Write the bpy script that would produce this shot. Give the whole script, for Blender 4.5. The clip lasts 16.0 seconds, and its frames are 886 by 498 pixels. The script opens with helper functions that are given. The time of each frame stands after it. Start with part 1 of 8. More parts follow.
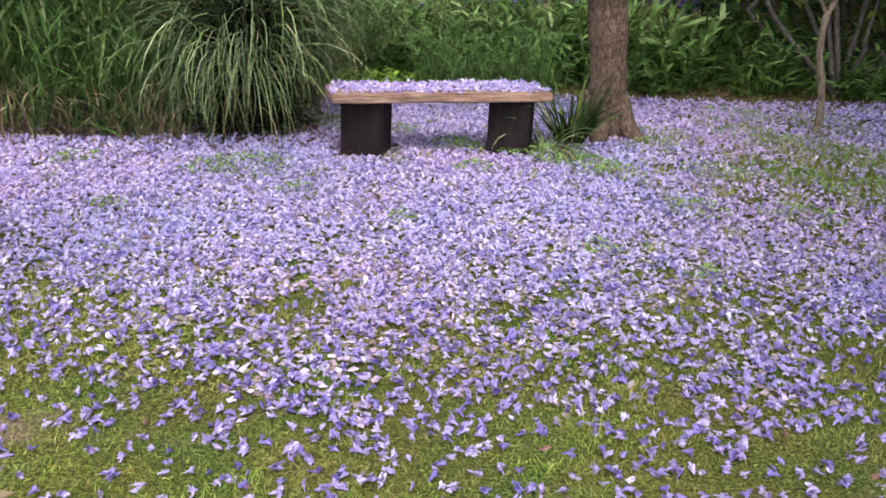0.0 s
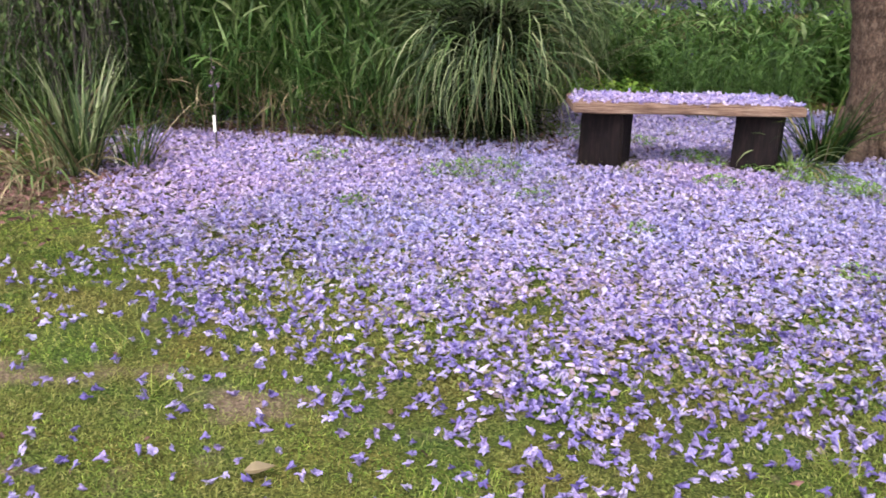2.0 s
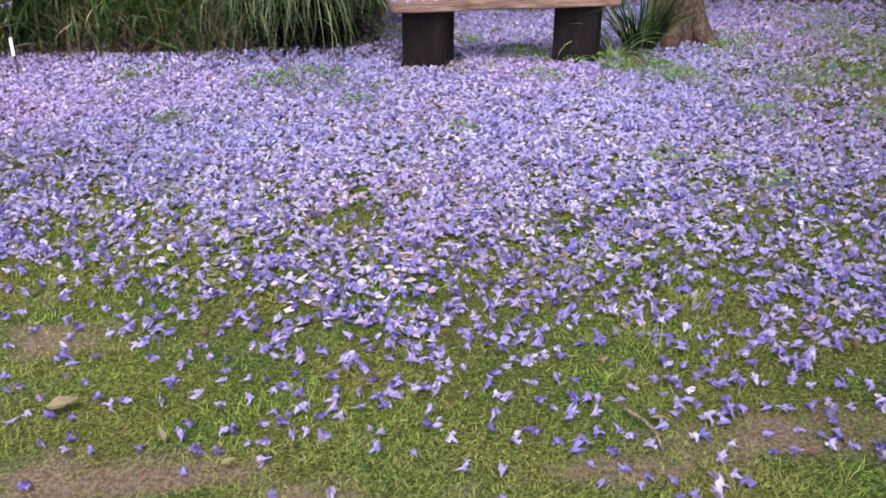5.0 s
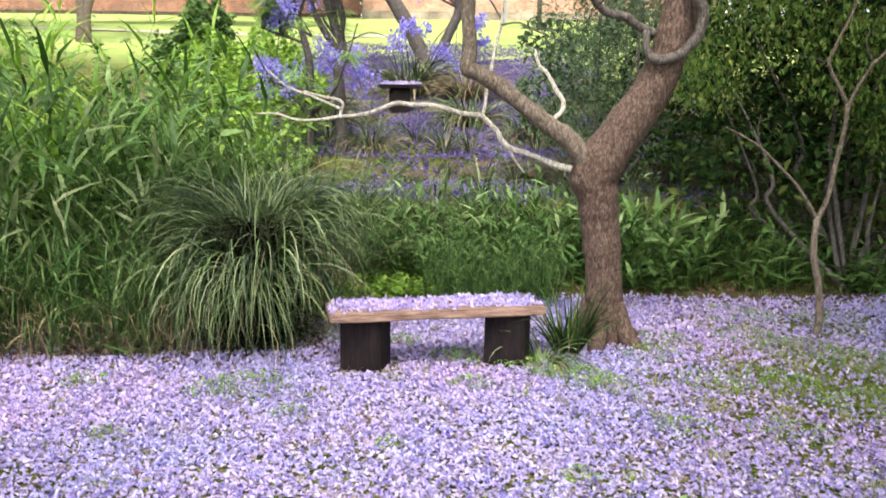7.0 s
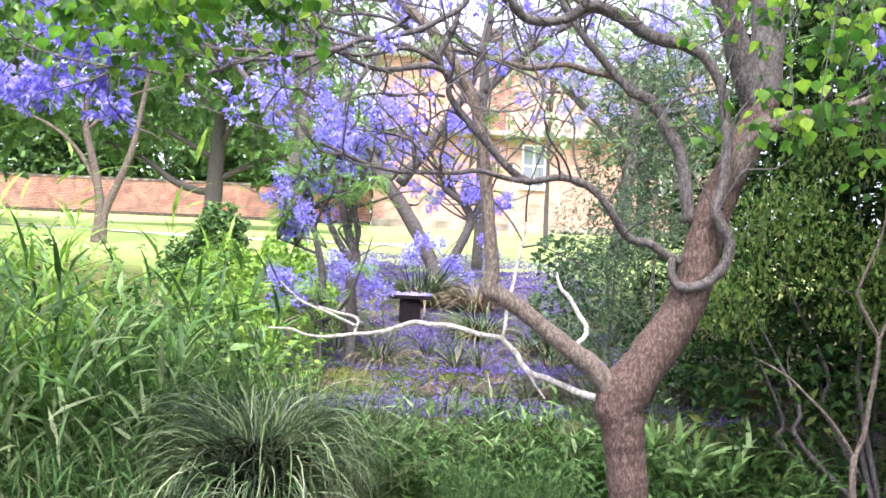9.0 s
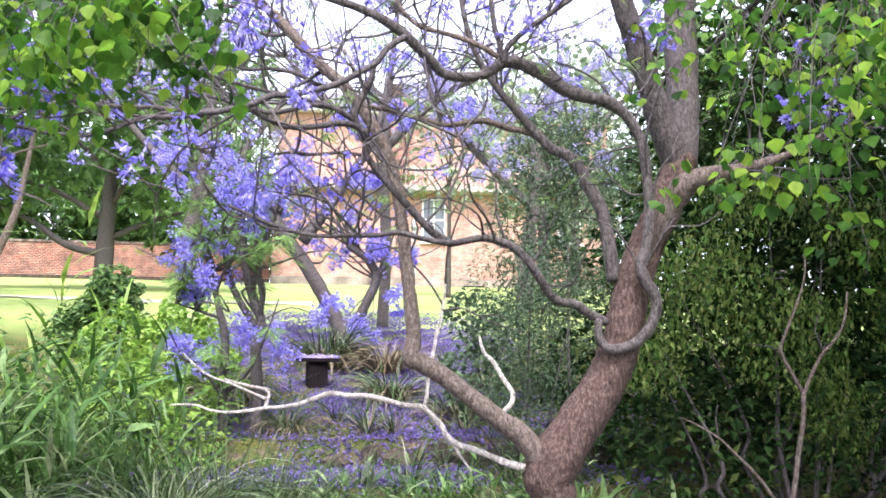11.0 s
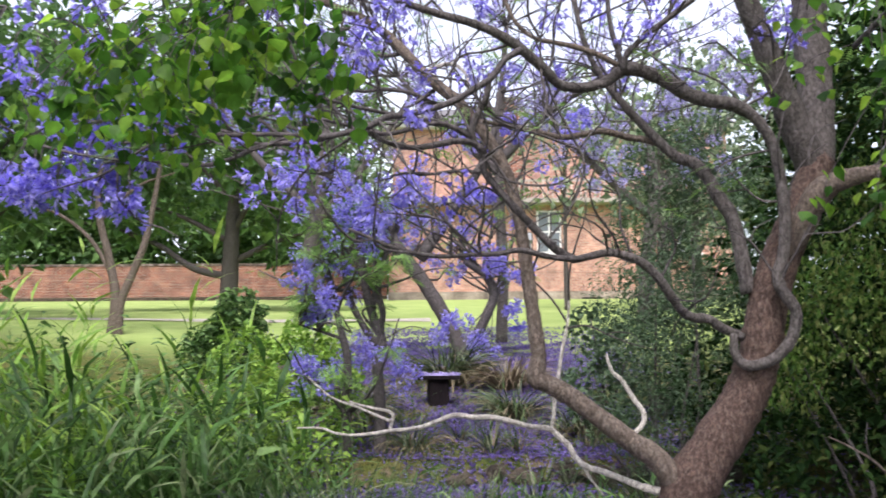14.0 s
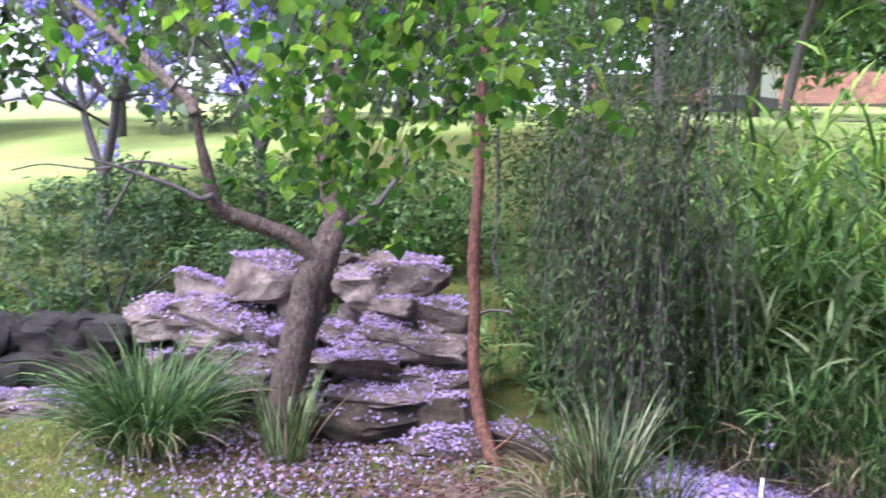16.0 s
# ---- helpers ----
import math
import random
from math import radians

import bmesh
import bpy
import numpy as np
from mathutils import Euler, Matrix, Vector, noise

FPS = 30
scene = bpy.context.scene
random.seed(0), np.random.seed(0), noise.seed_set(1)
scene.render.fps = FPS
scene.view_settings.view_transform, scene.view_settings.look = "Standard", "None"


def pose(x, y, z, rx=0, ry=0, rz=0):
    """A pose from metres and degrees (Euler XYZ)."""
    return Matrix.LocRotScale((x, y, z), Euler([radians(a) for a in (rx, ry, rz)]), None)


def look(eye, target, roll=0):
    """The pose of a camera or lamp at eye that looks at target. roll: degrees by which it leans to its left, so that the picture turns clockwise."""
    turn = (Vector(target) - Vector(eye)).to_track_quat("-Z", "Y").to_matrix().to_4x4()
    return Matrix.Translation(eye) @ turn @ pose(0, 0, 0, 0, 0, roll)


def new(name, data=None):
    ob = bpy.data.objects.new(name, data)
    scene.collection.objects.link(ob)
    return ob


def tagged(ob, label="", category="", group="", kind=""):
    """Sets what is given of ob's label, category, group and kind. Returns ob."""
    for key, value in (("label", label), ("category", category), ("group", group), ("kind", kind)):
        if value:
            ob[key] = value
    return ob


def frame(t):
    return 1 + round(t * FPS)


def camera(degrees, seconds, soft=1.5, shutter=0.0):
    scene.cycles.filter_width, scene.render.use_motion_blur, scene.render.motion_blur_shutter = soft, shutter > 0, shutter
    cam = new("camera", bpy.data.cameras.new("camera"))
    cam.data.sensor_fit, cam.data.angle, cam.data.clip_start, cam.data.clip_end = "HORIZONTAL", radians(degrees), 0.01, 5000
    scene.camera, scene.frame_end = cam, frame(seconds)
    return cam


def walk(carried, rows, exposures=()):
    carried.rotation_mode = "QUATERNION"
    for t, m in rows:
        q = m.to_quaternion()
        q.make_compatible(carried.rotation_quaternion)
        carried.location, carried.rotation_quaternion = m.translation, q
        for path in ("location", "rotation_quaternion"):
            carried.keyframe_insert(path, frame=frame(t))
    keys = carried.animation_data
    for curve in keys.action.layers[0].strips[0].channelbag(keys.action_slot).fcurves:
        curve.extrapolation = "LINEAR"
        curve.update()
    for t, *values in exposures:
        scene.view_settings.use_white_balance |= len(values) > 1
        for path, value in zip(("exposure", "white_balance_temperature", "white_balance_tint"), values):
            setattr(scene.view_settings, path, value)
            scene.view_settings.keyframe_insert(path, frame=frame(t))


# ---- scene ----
cam = camera(50.5, 16.0, 1.65, 0.2)
PATH = [
    (0, (-0.058, -0.001, 1.415), (0.178, 2.084, 0.634), 2.5),
    (0.5, (-0.077, -0.009, 1.416), (0.056, 2.089, 0.643), 2.1),
    (1, (-0.101, 0.007, 1.4), (-0.09, 2.106, 0.617), 1.2),
    (1.5, (-0.133, 0.008, 1.406), (-0.25, 2.1, 0.616), 1.4),
    (2, (-0.164, 0.003, 1.401), (-0.432, 2.088, 0.626), 1.4),
    (2.5, (-0.202, -0.002, 1.406), (-0.629, 2.05, 0.616), 1.8),
    (3, (-0.217, -0.01, 1.388), (-0.7, 2.017, 0.566), 2.3),
    (3.5, (-0.204, -0.009, 1.361), (-0.712, 1.976, 0.455), 1.4),
    (4, (-0.176, 0.009, 1.369), (-0.613, 1.98, 0.398), -0.4),
    (4.5, (-0.066, 0.03, 1.361), (-0.176, 2.054, 0.405), -0.9),
    (4.7, (-0.04, 0.04, 1.355), (-0.034, 2.055, 0.375), -0.9),
    (6.8, (0.222, -0.074, 1.740), (0.370, 2.107, 1.253), 1.2),
    (7, (0.217, -0.079, 1.751), (0.343, 2.119, 1.339), 0.6),
    (7.5, (0.172, -0.071, 1.768), (0.268, 2.154, 1.527), 0.7),
    (8, (0.081, -0.043, 1.794), (0.196, 2.192, 1.708), -0.4),
    (8.5, (0.095, 0.068, 1.813), (0.224, 2.304, 1.824), 1.9),
    (9, (0.125, 0.161, 1.841), (0.237, 2.398, 1.912), 2.3),
    (9.5, (0.128, 0.282, 1.841), (0.235, 2.517, 1.945), 3.0),
    (10, (0.046, 0.417, 1.845), (0.381, 2.623, 2.040), 1.8),
    (10.2, (0.022, 0.415, 1.858), (0.393, 2.617, 2.041), 1.1),
    (12.3, (0.060, 0.564, 1.963), (0.356, 2.767, 2.239), -0.3),
    (12.5, (0.052, 0.561, 1.964), (0.356, 2.763, 2.246), -0.3),
    (13, (0.052, 0.578, 1.958), (0.353, 2.785, 2.201), -0.4),
    (13.5, (0.029, 0.575, 1.966), (0.272, 2.792, 2.184), -0.2),
    (14, (0.012, 0.583, 1.955), (0.086, 2.809, 2.190), -0.5),
    (14.5, (-0.015, 0.746, 1.906), (-0.353, 2.957, 2.024), -0.3),
    (15, (-0.058, 0.806, 1.856), (-0.887, 2.887, 1.807), 0.3),
    (15.5, (-0.034, 0.679, 1.837), (-1.291, 2.526, 1.681), 1.8),
    (16, (-0.084, 0.751, 1.828), (-1.670, 2.312, 1.572), 2.6),
]
walk(cam, [(t, look(eye, target, roll)) for t, eye, target, roll in PATH],
     exposures=[(0, 1.04, 6720, 10), (3, 1.02, 6650, 10), (4.7, 0.86, 6300, 12), (7, 1.38, 6800, 9), (8, 1.80, 6050, 14), (9, 1.9, 5950, 18), (10.2, 1.86, 5900, 22), (12.3, 0.98, 6050, 20), (14, 0.74, 6100, 18), (14.5, 0.58, 6000, 17), (15, 0.62, 6200, 14), (15.5, 1.25, 5850, 22), (16, 1.46, 5550, 27)])

# ---- light ----
SUN_ELEV, SUN_TURN = 58.0, 188.0
world = bpy.data.worlds.new("sky")
scene.world = world
world.use_nodes = True
wn = world.node_tree.nodes
sky = wn.new("ShaderNodeTexSky")
sky.sky_type, sky.sun_disc = "NISHITA", False
sky.sun_elevation, sky.sun_rotation = radians(SUN_ELEV), radians(SUN_TURN)
sky.air_density, sky.dust_density, sky.ozone_density = 1.0, 3.0, 1.0
wn["Background"].inputs["Strength"].default_value = 0.15
haze = wn.new("ShaderNodeHueSaturation")
haze.inputs["Saturation"].default_value, haze.inputs["Value"].default_value = 0.35, 1.6
world.node_tree.links.new(sky.outputs[0], haze.inputs["Color"])
world.node_tree.links.new(haze.outputs[0], wn["Background"].inputs["Color"])
sun_data = bpy.data.lights.new("sun", "SUN")
sun_data.energy, sun_data.angle, sun_data.color = 2.0, radians(20), (1.0, 0.95, 0.88)
sun = new("sun", sun_data)
a, e = radians(SUN_TURN), radians(SUN_ELEV)
sun.matrix_world = look((0, 0, 30), (-math.sin(a) * math.cos(e), -math.cos(a) * math.cos(e), 30 - math.sin(e)))


# ---- materials ----
def material(name, build):
    m = bpy.data.materials.new(name)
    m.use_nodes = True
    nt = m.node_tree
    nodes, links = nt.nodes, nt.links
    build(nodes, links, nodes["Principled BSDF"], nodes["Material Output"])
    return m


def ramp(nodes, stops):
    r = nodes.new("ShaderNodeValToRGB")
    cr = r.color_ramp
    while len(cr.elements) < len(stops):
        cr.elements.new(0.5)
    for el, (p, c) in zip(cr.elements, stops):
        el.position, el.color = p, (*c, 1)
    return r


def noise_tex(nodes, links, scale, detail=4.0, rough=0.6, vec=None):
    n = nodes.new("ShaderNodeTexNoise")
    n.inputs["Scale"].default_value, n.inputs["Detail"].default_value, n.inputs["Roughness"].default_value = scale, detail, rough
    if vec is not None:
        links.new(vec, n.inputs["Vector"])
    return n


def position(nodes):
    return nodes.new("ShaderNodeNewGeometry").outputs["Position"]


def mix_col(nodes, links, fac, a, b, blend="MIX"):
    m = nodes.new("ShaderNodeMix")
    m.data_type, m.blend_type = "RGBA", blend
    for socket, value in ((m.inputs["Factor"], fac), (m.inputs["A"], a), (m.inputs["B"], b)):
        if isinstance(value, (int, float)):
            socket.default_value = value
        elif isinstance(value, tuple):
            socket.default_value = (*value, 1)
        else:
            links.new(value, socket)
    return m.outputs["Result"]


def leaf_material(name, cols, rough=0.5, through_light=0.3, blotch=25.0, spec=0.4, patch=None, drift=None):
    """Thin leaf or petal: each one has its own tint, and lets some light through."""
    def build(nodes, links, bsdf, out):
        geo = nodes.new("ShaderNodeNewGeometry")
        k = len(cols) - 1
        r = ramp(nodes, [(i / k, c) for i, c in enumerate(cols)])
        info = nodes.new("ShaderNodeObjectInfo")
        add, wrap = nodes.new("ShaderNodeMath"), nodes.new("ShaderNodeMath")
        add.operation, wrap.operation = "ADD", "FRACT"
        links.new(geo.outputs["Random Per Island"], add.inputs[0])
        links.new(info.outputs["Random"], add.inputs[1])
        links.new(add.outputs[0], wrap.inputs[0])
        links.new(wrap.outputs[0], r.inputs[0])
        n = noise_tex(nodes, links, blotch, 3.0, 0.6, geo.outputs["Position"])
        v = ramp(nodes, [(0.3, (0.48, 0.48, 0.48)), (0.7, (1.2, 1.2, 1.2))])
        links.new(n.outputs["Fac"], v.inputs[0])
        col = mix_col(nodes, links, 1.0, r.outputs[0], v.outputs[0], "MULTIPLY")
        if patch:
            pn = noise_tex(nodes, links, 2.2, 4.0, 0.6, geo.outputs["Position"])
            pr = ramp(nodes, [(0.42, (0, 0, 0)), (0.62, (0.75, 0.75, 0.75))])
            links.new(pn.outputs["Fac"], pr.inputs[0])
            col = mix_col(nodes, links, pr.outputs[0], col, patch)
        if drift:
            dn = noise_tex(nodes, links, 0.55, 3.0, 0.55, geo.outputs["Position"])
            dr = ramp(nodes, [(0.38, drift[0]), (0.5, (1, 1, 1)), (0.62, drift[1])])
            links.new(dn.outputs["Fac"], dr.inputs[0])
            col = mix_col(nodes, links, 1.0, col, dr.outputs[0], "MULTIPLY")
        links.new(col, bsdf.inputs["Base Color"])
        bsdf.inputs["Roughness"].default_value = rough
        bsdf.inputs["Specular IOR Level"].default_value = spec
        tr = nodes.new("ShaderNodeBsdfTranslucent")
        links.new(col, tr.inputs["Color"])
        ms = nodes.new("ShaderNodeMixShader")
        ms.inputs[0].default_value = through_light
        links.new(bsdf.outputs[0], ms.inputs[1])
        links.new(tr.outputs[0], ms.inputs[2])
        links.new(ms.outputs[0], out.inputs[0])
    return material(name, build)


def bark_material(name, dark, light, grain=38.0, lichen=None, bump=1.0):
    def build(nodes, links, bsdf, out):
        pos = position(nodes)
        mp = nodes.new("ShaderNodeMapping")
        mp.inputs["Scale"].default_value = (1, 1, 0.45)
        links.new(pos, mp.inputs["Vector"])
        vor = nodes.new("ShaderNodeTexVoronoi")
        vor.feature = "DISTANCE_TO_EDGE"
        vor.inputs["Scale"].default_value = grain
        wob = noise_tex(nodes, links, 14.0, 5.0, 0.65, mp.outputs[0])
        mixv = mix_col(nodes, links, 0.10, mp.outputs[0], wob.outputs["Color"])
        links.new(mixv, vor.inputs["Vector"])
        fine = noise_tex(nodes, links, 48.0, 4.0, 0.7, mp.outputs[0])
        big = noise_tex(nodes, links, 60.0, 5.0, 0.75, mp.outputs[0])
        r = ramp(nodes, [(0.0, tuple(0.85 * a + 0.15 * b for a, b in zip(dark, light))), (0.08, tuple(0.3 * a + 0.7 * b for a, b in zip(dark, light))), (0.3, light)])
        links.new(vor.outputs["Distance"], r.inputs[0])
        v = ramp(nodes, [(0.36, (0.55, 0.52, 0.51)), (0.5, (0.92, 0.9, 0.88)), (0.64, (1.4, 1.37, 1.34))])
        links.new(fine.outputs["Fac"], v.inputs[0])
        col = mix_col(nodes, links, 1.0, r.outputs[0], v.outputs[0], "MULTIPLY")
        if lichen:
            lr = ramp(nodes, [(0.50, (0, 0, 0)), (0.62, (0.42, 0.42, 0.42))])
            links.new(big.outputs["Fac"], lr.inputs[0])
            col = mix_col(nodes, links, lr.outputs[0], col, lichen)
        links.new(col, bsdf.inputs["Base Color"])
        bsdf.inputs["Roughness"].default_value = 0.85
        bsdf.inputs["Specular IOR Level"].default_value = 0.2
        h = nodes.new("ShaderNodeMath")
        h.operation = "ADD"
        links.new(r.outputs[0], h.inputs[0])
        links.new(fine.outputs["Fac"], h.inputs[1])
        b = nodes.new("ShaderNodeBump")
        b.inputs["Strength"].default_value, b.inputs["Distance"].default_value = bump, 0.014
        links.new(h.outputs[0], b.inputs["Height"])
        links.new(b.outputs[0], bsdf.inputs["Normal"])
    return material(name, build)


def ground_build(nodes, links, bsdf, out):
    pos = position(nodes)
    big = noise_tex(nodes, links, 0.55, 5.0, 0.6, pos)
    mid = noise_tex(nodes, links, 5.0, 6.0, 0.65, pos)
    fine = noise_tex(nodes, links, 95.0, 6.0, 0.8, pos)
    tint = noise_tex(nodes, links, 3.2, 4.0, 0.6, pos)
    bare = nodes.new("ShaderNodeAttribute")
    bare.attribute_name = "bare"
    grass = ramp(nodes, [(0.36, (0.013, 0.016, 0.006)), (0.48, (0.05, 0.061, 0.017)), (0.56, (0.125, 0.135, 0.04)), (0.66, (0.21, 0.20, 0.085))])
    links.new(fine.outputs["Fac"], grass.inputs[0])
    soil = ramp(nodes, [(0.36, (0.06, 0.042, 0.032)), (0.5, (0.16, 0.115, 0.085)), (0.62, (0.27, 0.205, 0.16))])
    links.new(fine.outputs["Fac"], soil.inputs[0])
    both = nodes.new("ShaderNodeMath")
    both.operation = "ADD"
    links.new(mid.outputs["Fac"], both.inputs[0])
    links.new(bare.outputs["Fac"], both.inputs[1])
    sel = ramp(nodes, [(0.58, (0, 0, 0)), (0.78, (1, 1, 1))])
    links.new(both.outputs[0], sel.inputs[0])
    hue = ramp(nodes, [(0.35, (0.75, 1.05, 0.8)), (0.65, (1.35, 1.1, 1.0))])
    links.new(tint.outputs["Fac"], hue.inputs[0])
    near = mix_col(nodes, links, sel.outputs[0], mix_col(nodes, links, 1.0, grass.outputs[0], hue.outputs[0], "MULTIPLY"), soil.outputs[0])
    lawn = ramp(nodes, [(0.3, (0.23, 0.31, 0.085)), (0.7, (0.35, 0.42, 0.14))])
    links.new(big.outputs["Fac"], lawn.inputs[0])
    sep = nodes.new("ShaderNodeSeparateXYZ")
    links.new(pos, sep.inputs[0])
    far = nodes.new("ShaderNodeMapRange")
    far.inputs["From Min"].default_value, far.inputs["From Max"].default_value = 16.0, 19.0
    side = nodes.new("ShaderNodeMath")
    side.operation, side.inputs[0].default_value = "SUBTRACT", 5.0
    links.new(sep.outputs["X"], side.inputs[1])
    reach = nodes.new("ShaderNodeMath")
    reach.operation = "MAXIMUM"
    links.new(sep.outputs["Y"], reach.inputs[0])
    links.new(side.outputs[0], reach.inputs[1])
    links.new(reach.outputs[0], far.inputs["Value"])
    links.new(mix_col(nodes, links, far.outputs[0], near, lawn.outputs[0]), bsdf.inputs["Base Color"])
    bsdf.inputs["Roughness"].default_value = 0.95
    bsdf.inputs["Specular IOR Level"].default_value = 0.1
    b = nodes.new("ShaderNodeBump")
    b.inputs["Strength"].default_value, b.inputs["Distance"].default_value = 0.8, 0.02
    links.new(fine.outputs["Fac"], b.inputs["Height"])
    links.new(b.outputs[0], bsdf.inputs["Normal"])


def stone_build(c0, c1, c2, scale=9.0, rough=0.9):
    def build(nodes, links, bsdf, out):
        pos = position(nodes)
        info = nodes.new("ShaderNodeObjectInfo")
        big = noise_tex(nodes, links, scale * 0.5, 5.0, 0.65, pos)
        fine = noise_tex(nodes, links, scale * 9, 5.0, 0.7, pos)
        r = ramp(nodes, [(0.3, c0), (0.5, c1), (0.7, c2)])
        links.new(big.outputs["Fac"], r.inputs[0])
        v = ramp(nodes, [(0.25, (0.6, 0.6, 0.6)), (0.75, (1.2, 1.2, 1.2))])
        links.new(fine.outputs["Fac"], v.inputs[0])
        col = mix_col(nodes, links, 1.0, r.outputs[0], v.outputs[0], "MULTIPLY")
        w = ramp(nodes, [(0.0, (0.75, 0.72, 0.7)), (1.0, (1.2, 1.15, 1.1))])
        links.new(info.outputs["Random"], w.inputs[0])
        col = mix_col(nodes, links, 1.0, col, w.outputs[0], "MULTIPLY")
        links.new(col, bsdf.inputs["Base Color"])
        bsdf.inputs["Roughness"].default_value = rough
        b = nodes.new("ShaderNodeBump")
        b.inputs["Strength"].default_value, b.inputs["Distance"].default_value = 0.9, 0.03
        rough_mix = nodes.new("ShaderNodeMath")
        rough_mix.operation = "ADD"
        links.new(fine.outputs["Fac"], rough_mix.inputs[0])
        links.new(big.outputs["Fac"], rough_mix.inputs[1])
        links.new(rough_mix.outputs[0], b.inputs["Height"])
        links.new(b.outputs[0], bsdf.inputs["Normal"])
    return build


def plank_build(dark, mid, light, axis_scale, rough=0.75):
    """Weathered timber with grain along x."""
    def build(nodes, links, bsdf, out):
        tc = nodes.new("ShaderNodeTexCoord")
        mp = nodes.new("ShaderNodeMapping")
        mp.inputs["Scale"].default_value = axis_scale
        links.new(tc.outputs["Object"], mp.inputs["Vector"])
        g = noise_tex(nodes, links, 6.0, 8.0, 0.7, mp.outputs[0])
        s = noise_tex(nodes, links, 4.0, 4.0, 0.6, tc.outputs["Object"])
        r = ramp(nodes, [(0.32, dark), (0.5, mid), (0.66, light)])
        links.new(g.outputs["Fac"], r.inputs[0])
        v = ramp(nodes, [(0.3, (0.6, 0.58, 0.56)), (0.65, (1.1, 1.1, 1.1))])
        links.new(s.outputs["Fac"], v.inputs[0])
        links.new(mix_col(nodes, links, 1.0, r.outputs[0], v.outputs[0], "MULTIPLY"), bsdf.inputs["Base Color"])
        bsdf.inputs["Roughness"].default_value = rough
        bsdf.inputs["Specular IOR Level"].default_value = 0.15
        b = nodes.new("ShaderNodeBump")
        b.inputs["Strength"].default_value, b.inputs["Distance"].default_value = 0.6, 0.006
        links.new(g.outputs["Fac"], b.inputs["Height"])
        links.new(b.outputs[0], bsdf.inputs["Normal"])
    return build


def brick_build(c0, c1):
    def build(nodes, links, bsdf, out):
        pos = position(nodes)
        sep = nodes.new("ShaderNodeSeparateXYZ")
        links.new(pos, sep.inputs[0])
        comb = nodes.new("ShaderNodeCombineXYZ")
        links.new(sep.outputs["X"], comb.inputs["X"])
        links.new(sep.outputs["Z"], comb.inputs["Y"])
        br = nodes.new("ShaderNodeTexBrick")
        br.inputs["Scale"].default_value = 1.0
        br.inputs["Brick Width"].default_value, br.inputs["Row Height"].default_value = 0.24, 0.086
        br.inputs["Mortar Size"].default_value = 0.008
        br.inputs["Color1"].default_value = (*c0, 1)
        br.inputs["Color2"].default_value = (*c1, 1)
        br.inputs["Mortar"].default_value = (0.45, 0.38, 0.32, 1)
        links.new(comb.outputs[0], br.inputs["Vector"])
        n = noise_tex(nodes, links, 1.3, 8.0, 0.78, pos)
        v = ramp(nodes, [(0.3, (0.42, 0.45, 0.5)), (0.5, (0.95, 0.95, 0.95)), (0.7, (1.6, 1.55, 1.5))])
        links.new(n.outputs["Fac"], v.inputs[0])
        links.new(mix_col(nodes, links, 1.0, br.outputs["Color"], v.outputs[0], "MULTIPLY"), bsdf.inputs["Base Color"])
        bsdf.inputs["Roughness"].default_value = 0.9
        b = nodes.new("ShaderNodeBump")
        b.inputs["Strength"].default_value, b.inputs["Distance"].default_value = 0.5, 0.01
        links.new(br.outputs["Fac"], b.inputs["Height"])
        b.invert = True
        links.new(b.outputs[0], bsdf.inputs["Normal"])
    return build


def paint_build(col, rough=0.5):
    def build(nodes, links, bsdf, out):
        n = noise_tex(nodes, links, 7.0, 4.0, 0.6, position(nodes))
        v = ramp(nodes, [(0.3, tuple(c * 0.8 for c in col)), (0.7, col)])
        links.new(n.outputs["Fac"], v.inputs[0])
        links.new(v.outputs[0], bsdf.inputs["Base Color"])
        bsdf.inputs["Roughness"].default_value = rough
    return build


def glass_build(nodes, links, bsdf, out):
    bsdf.inputs["Base Color"].default_value = (0.16, 0.175, 0.19, 1)
    bsdf.inputs["Roughness"].default_value = 0.08


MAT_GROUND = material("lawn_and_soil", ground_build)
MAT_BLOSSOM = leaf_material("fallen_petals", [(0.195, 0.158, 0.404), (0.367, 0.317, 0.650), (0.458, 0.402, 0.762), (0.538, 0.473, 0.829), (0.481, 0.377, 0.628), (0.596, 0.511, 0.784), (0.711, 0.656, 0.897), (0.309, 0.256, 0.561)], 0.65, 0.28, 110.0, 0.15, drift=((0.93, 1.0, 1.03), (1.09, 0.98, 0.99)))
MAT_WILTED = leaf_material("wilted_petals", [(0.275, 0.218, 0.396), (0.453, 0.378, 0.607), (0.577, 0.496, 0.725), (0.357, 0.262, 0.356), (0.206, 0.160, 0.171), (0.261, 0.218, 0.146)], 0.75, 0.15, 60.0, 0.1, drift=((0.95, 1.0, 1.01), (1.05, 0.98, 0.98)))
MAT_NEAR_PETALS = leaf_material("near_petals", [(0.133, 0.103, 0.332), (0.230, 0.179, 0.506), (0.300, 0.248, 0.608), (0.380, 0.316, 0.663), (0.318, 0.239, 0.516), (0.424, 0.360, 0.682), (0.530, 0.462, 0.737), (0.203, 0.154, 0.442)], 0.65, 0.28, 110.0, 0.15)
MAT_FADED = leaf_material("faded_petals", [(0.403, 0.286, 0.462), (0.515, 0.385, 0.605), (0.582, 0.451, 0.660), (0.426, 0.330, 0.638), (0.269, 0.187, 0.242), (0.538, 0.407, 0.495)], 0.7, 0.2, 60.0, 0.1)
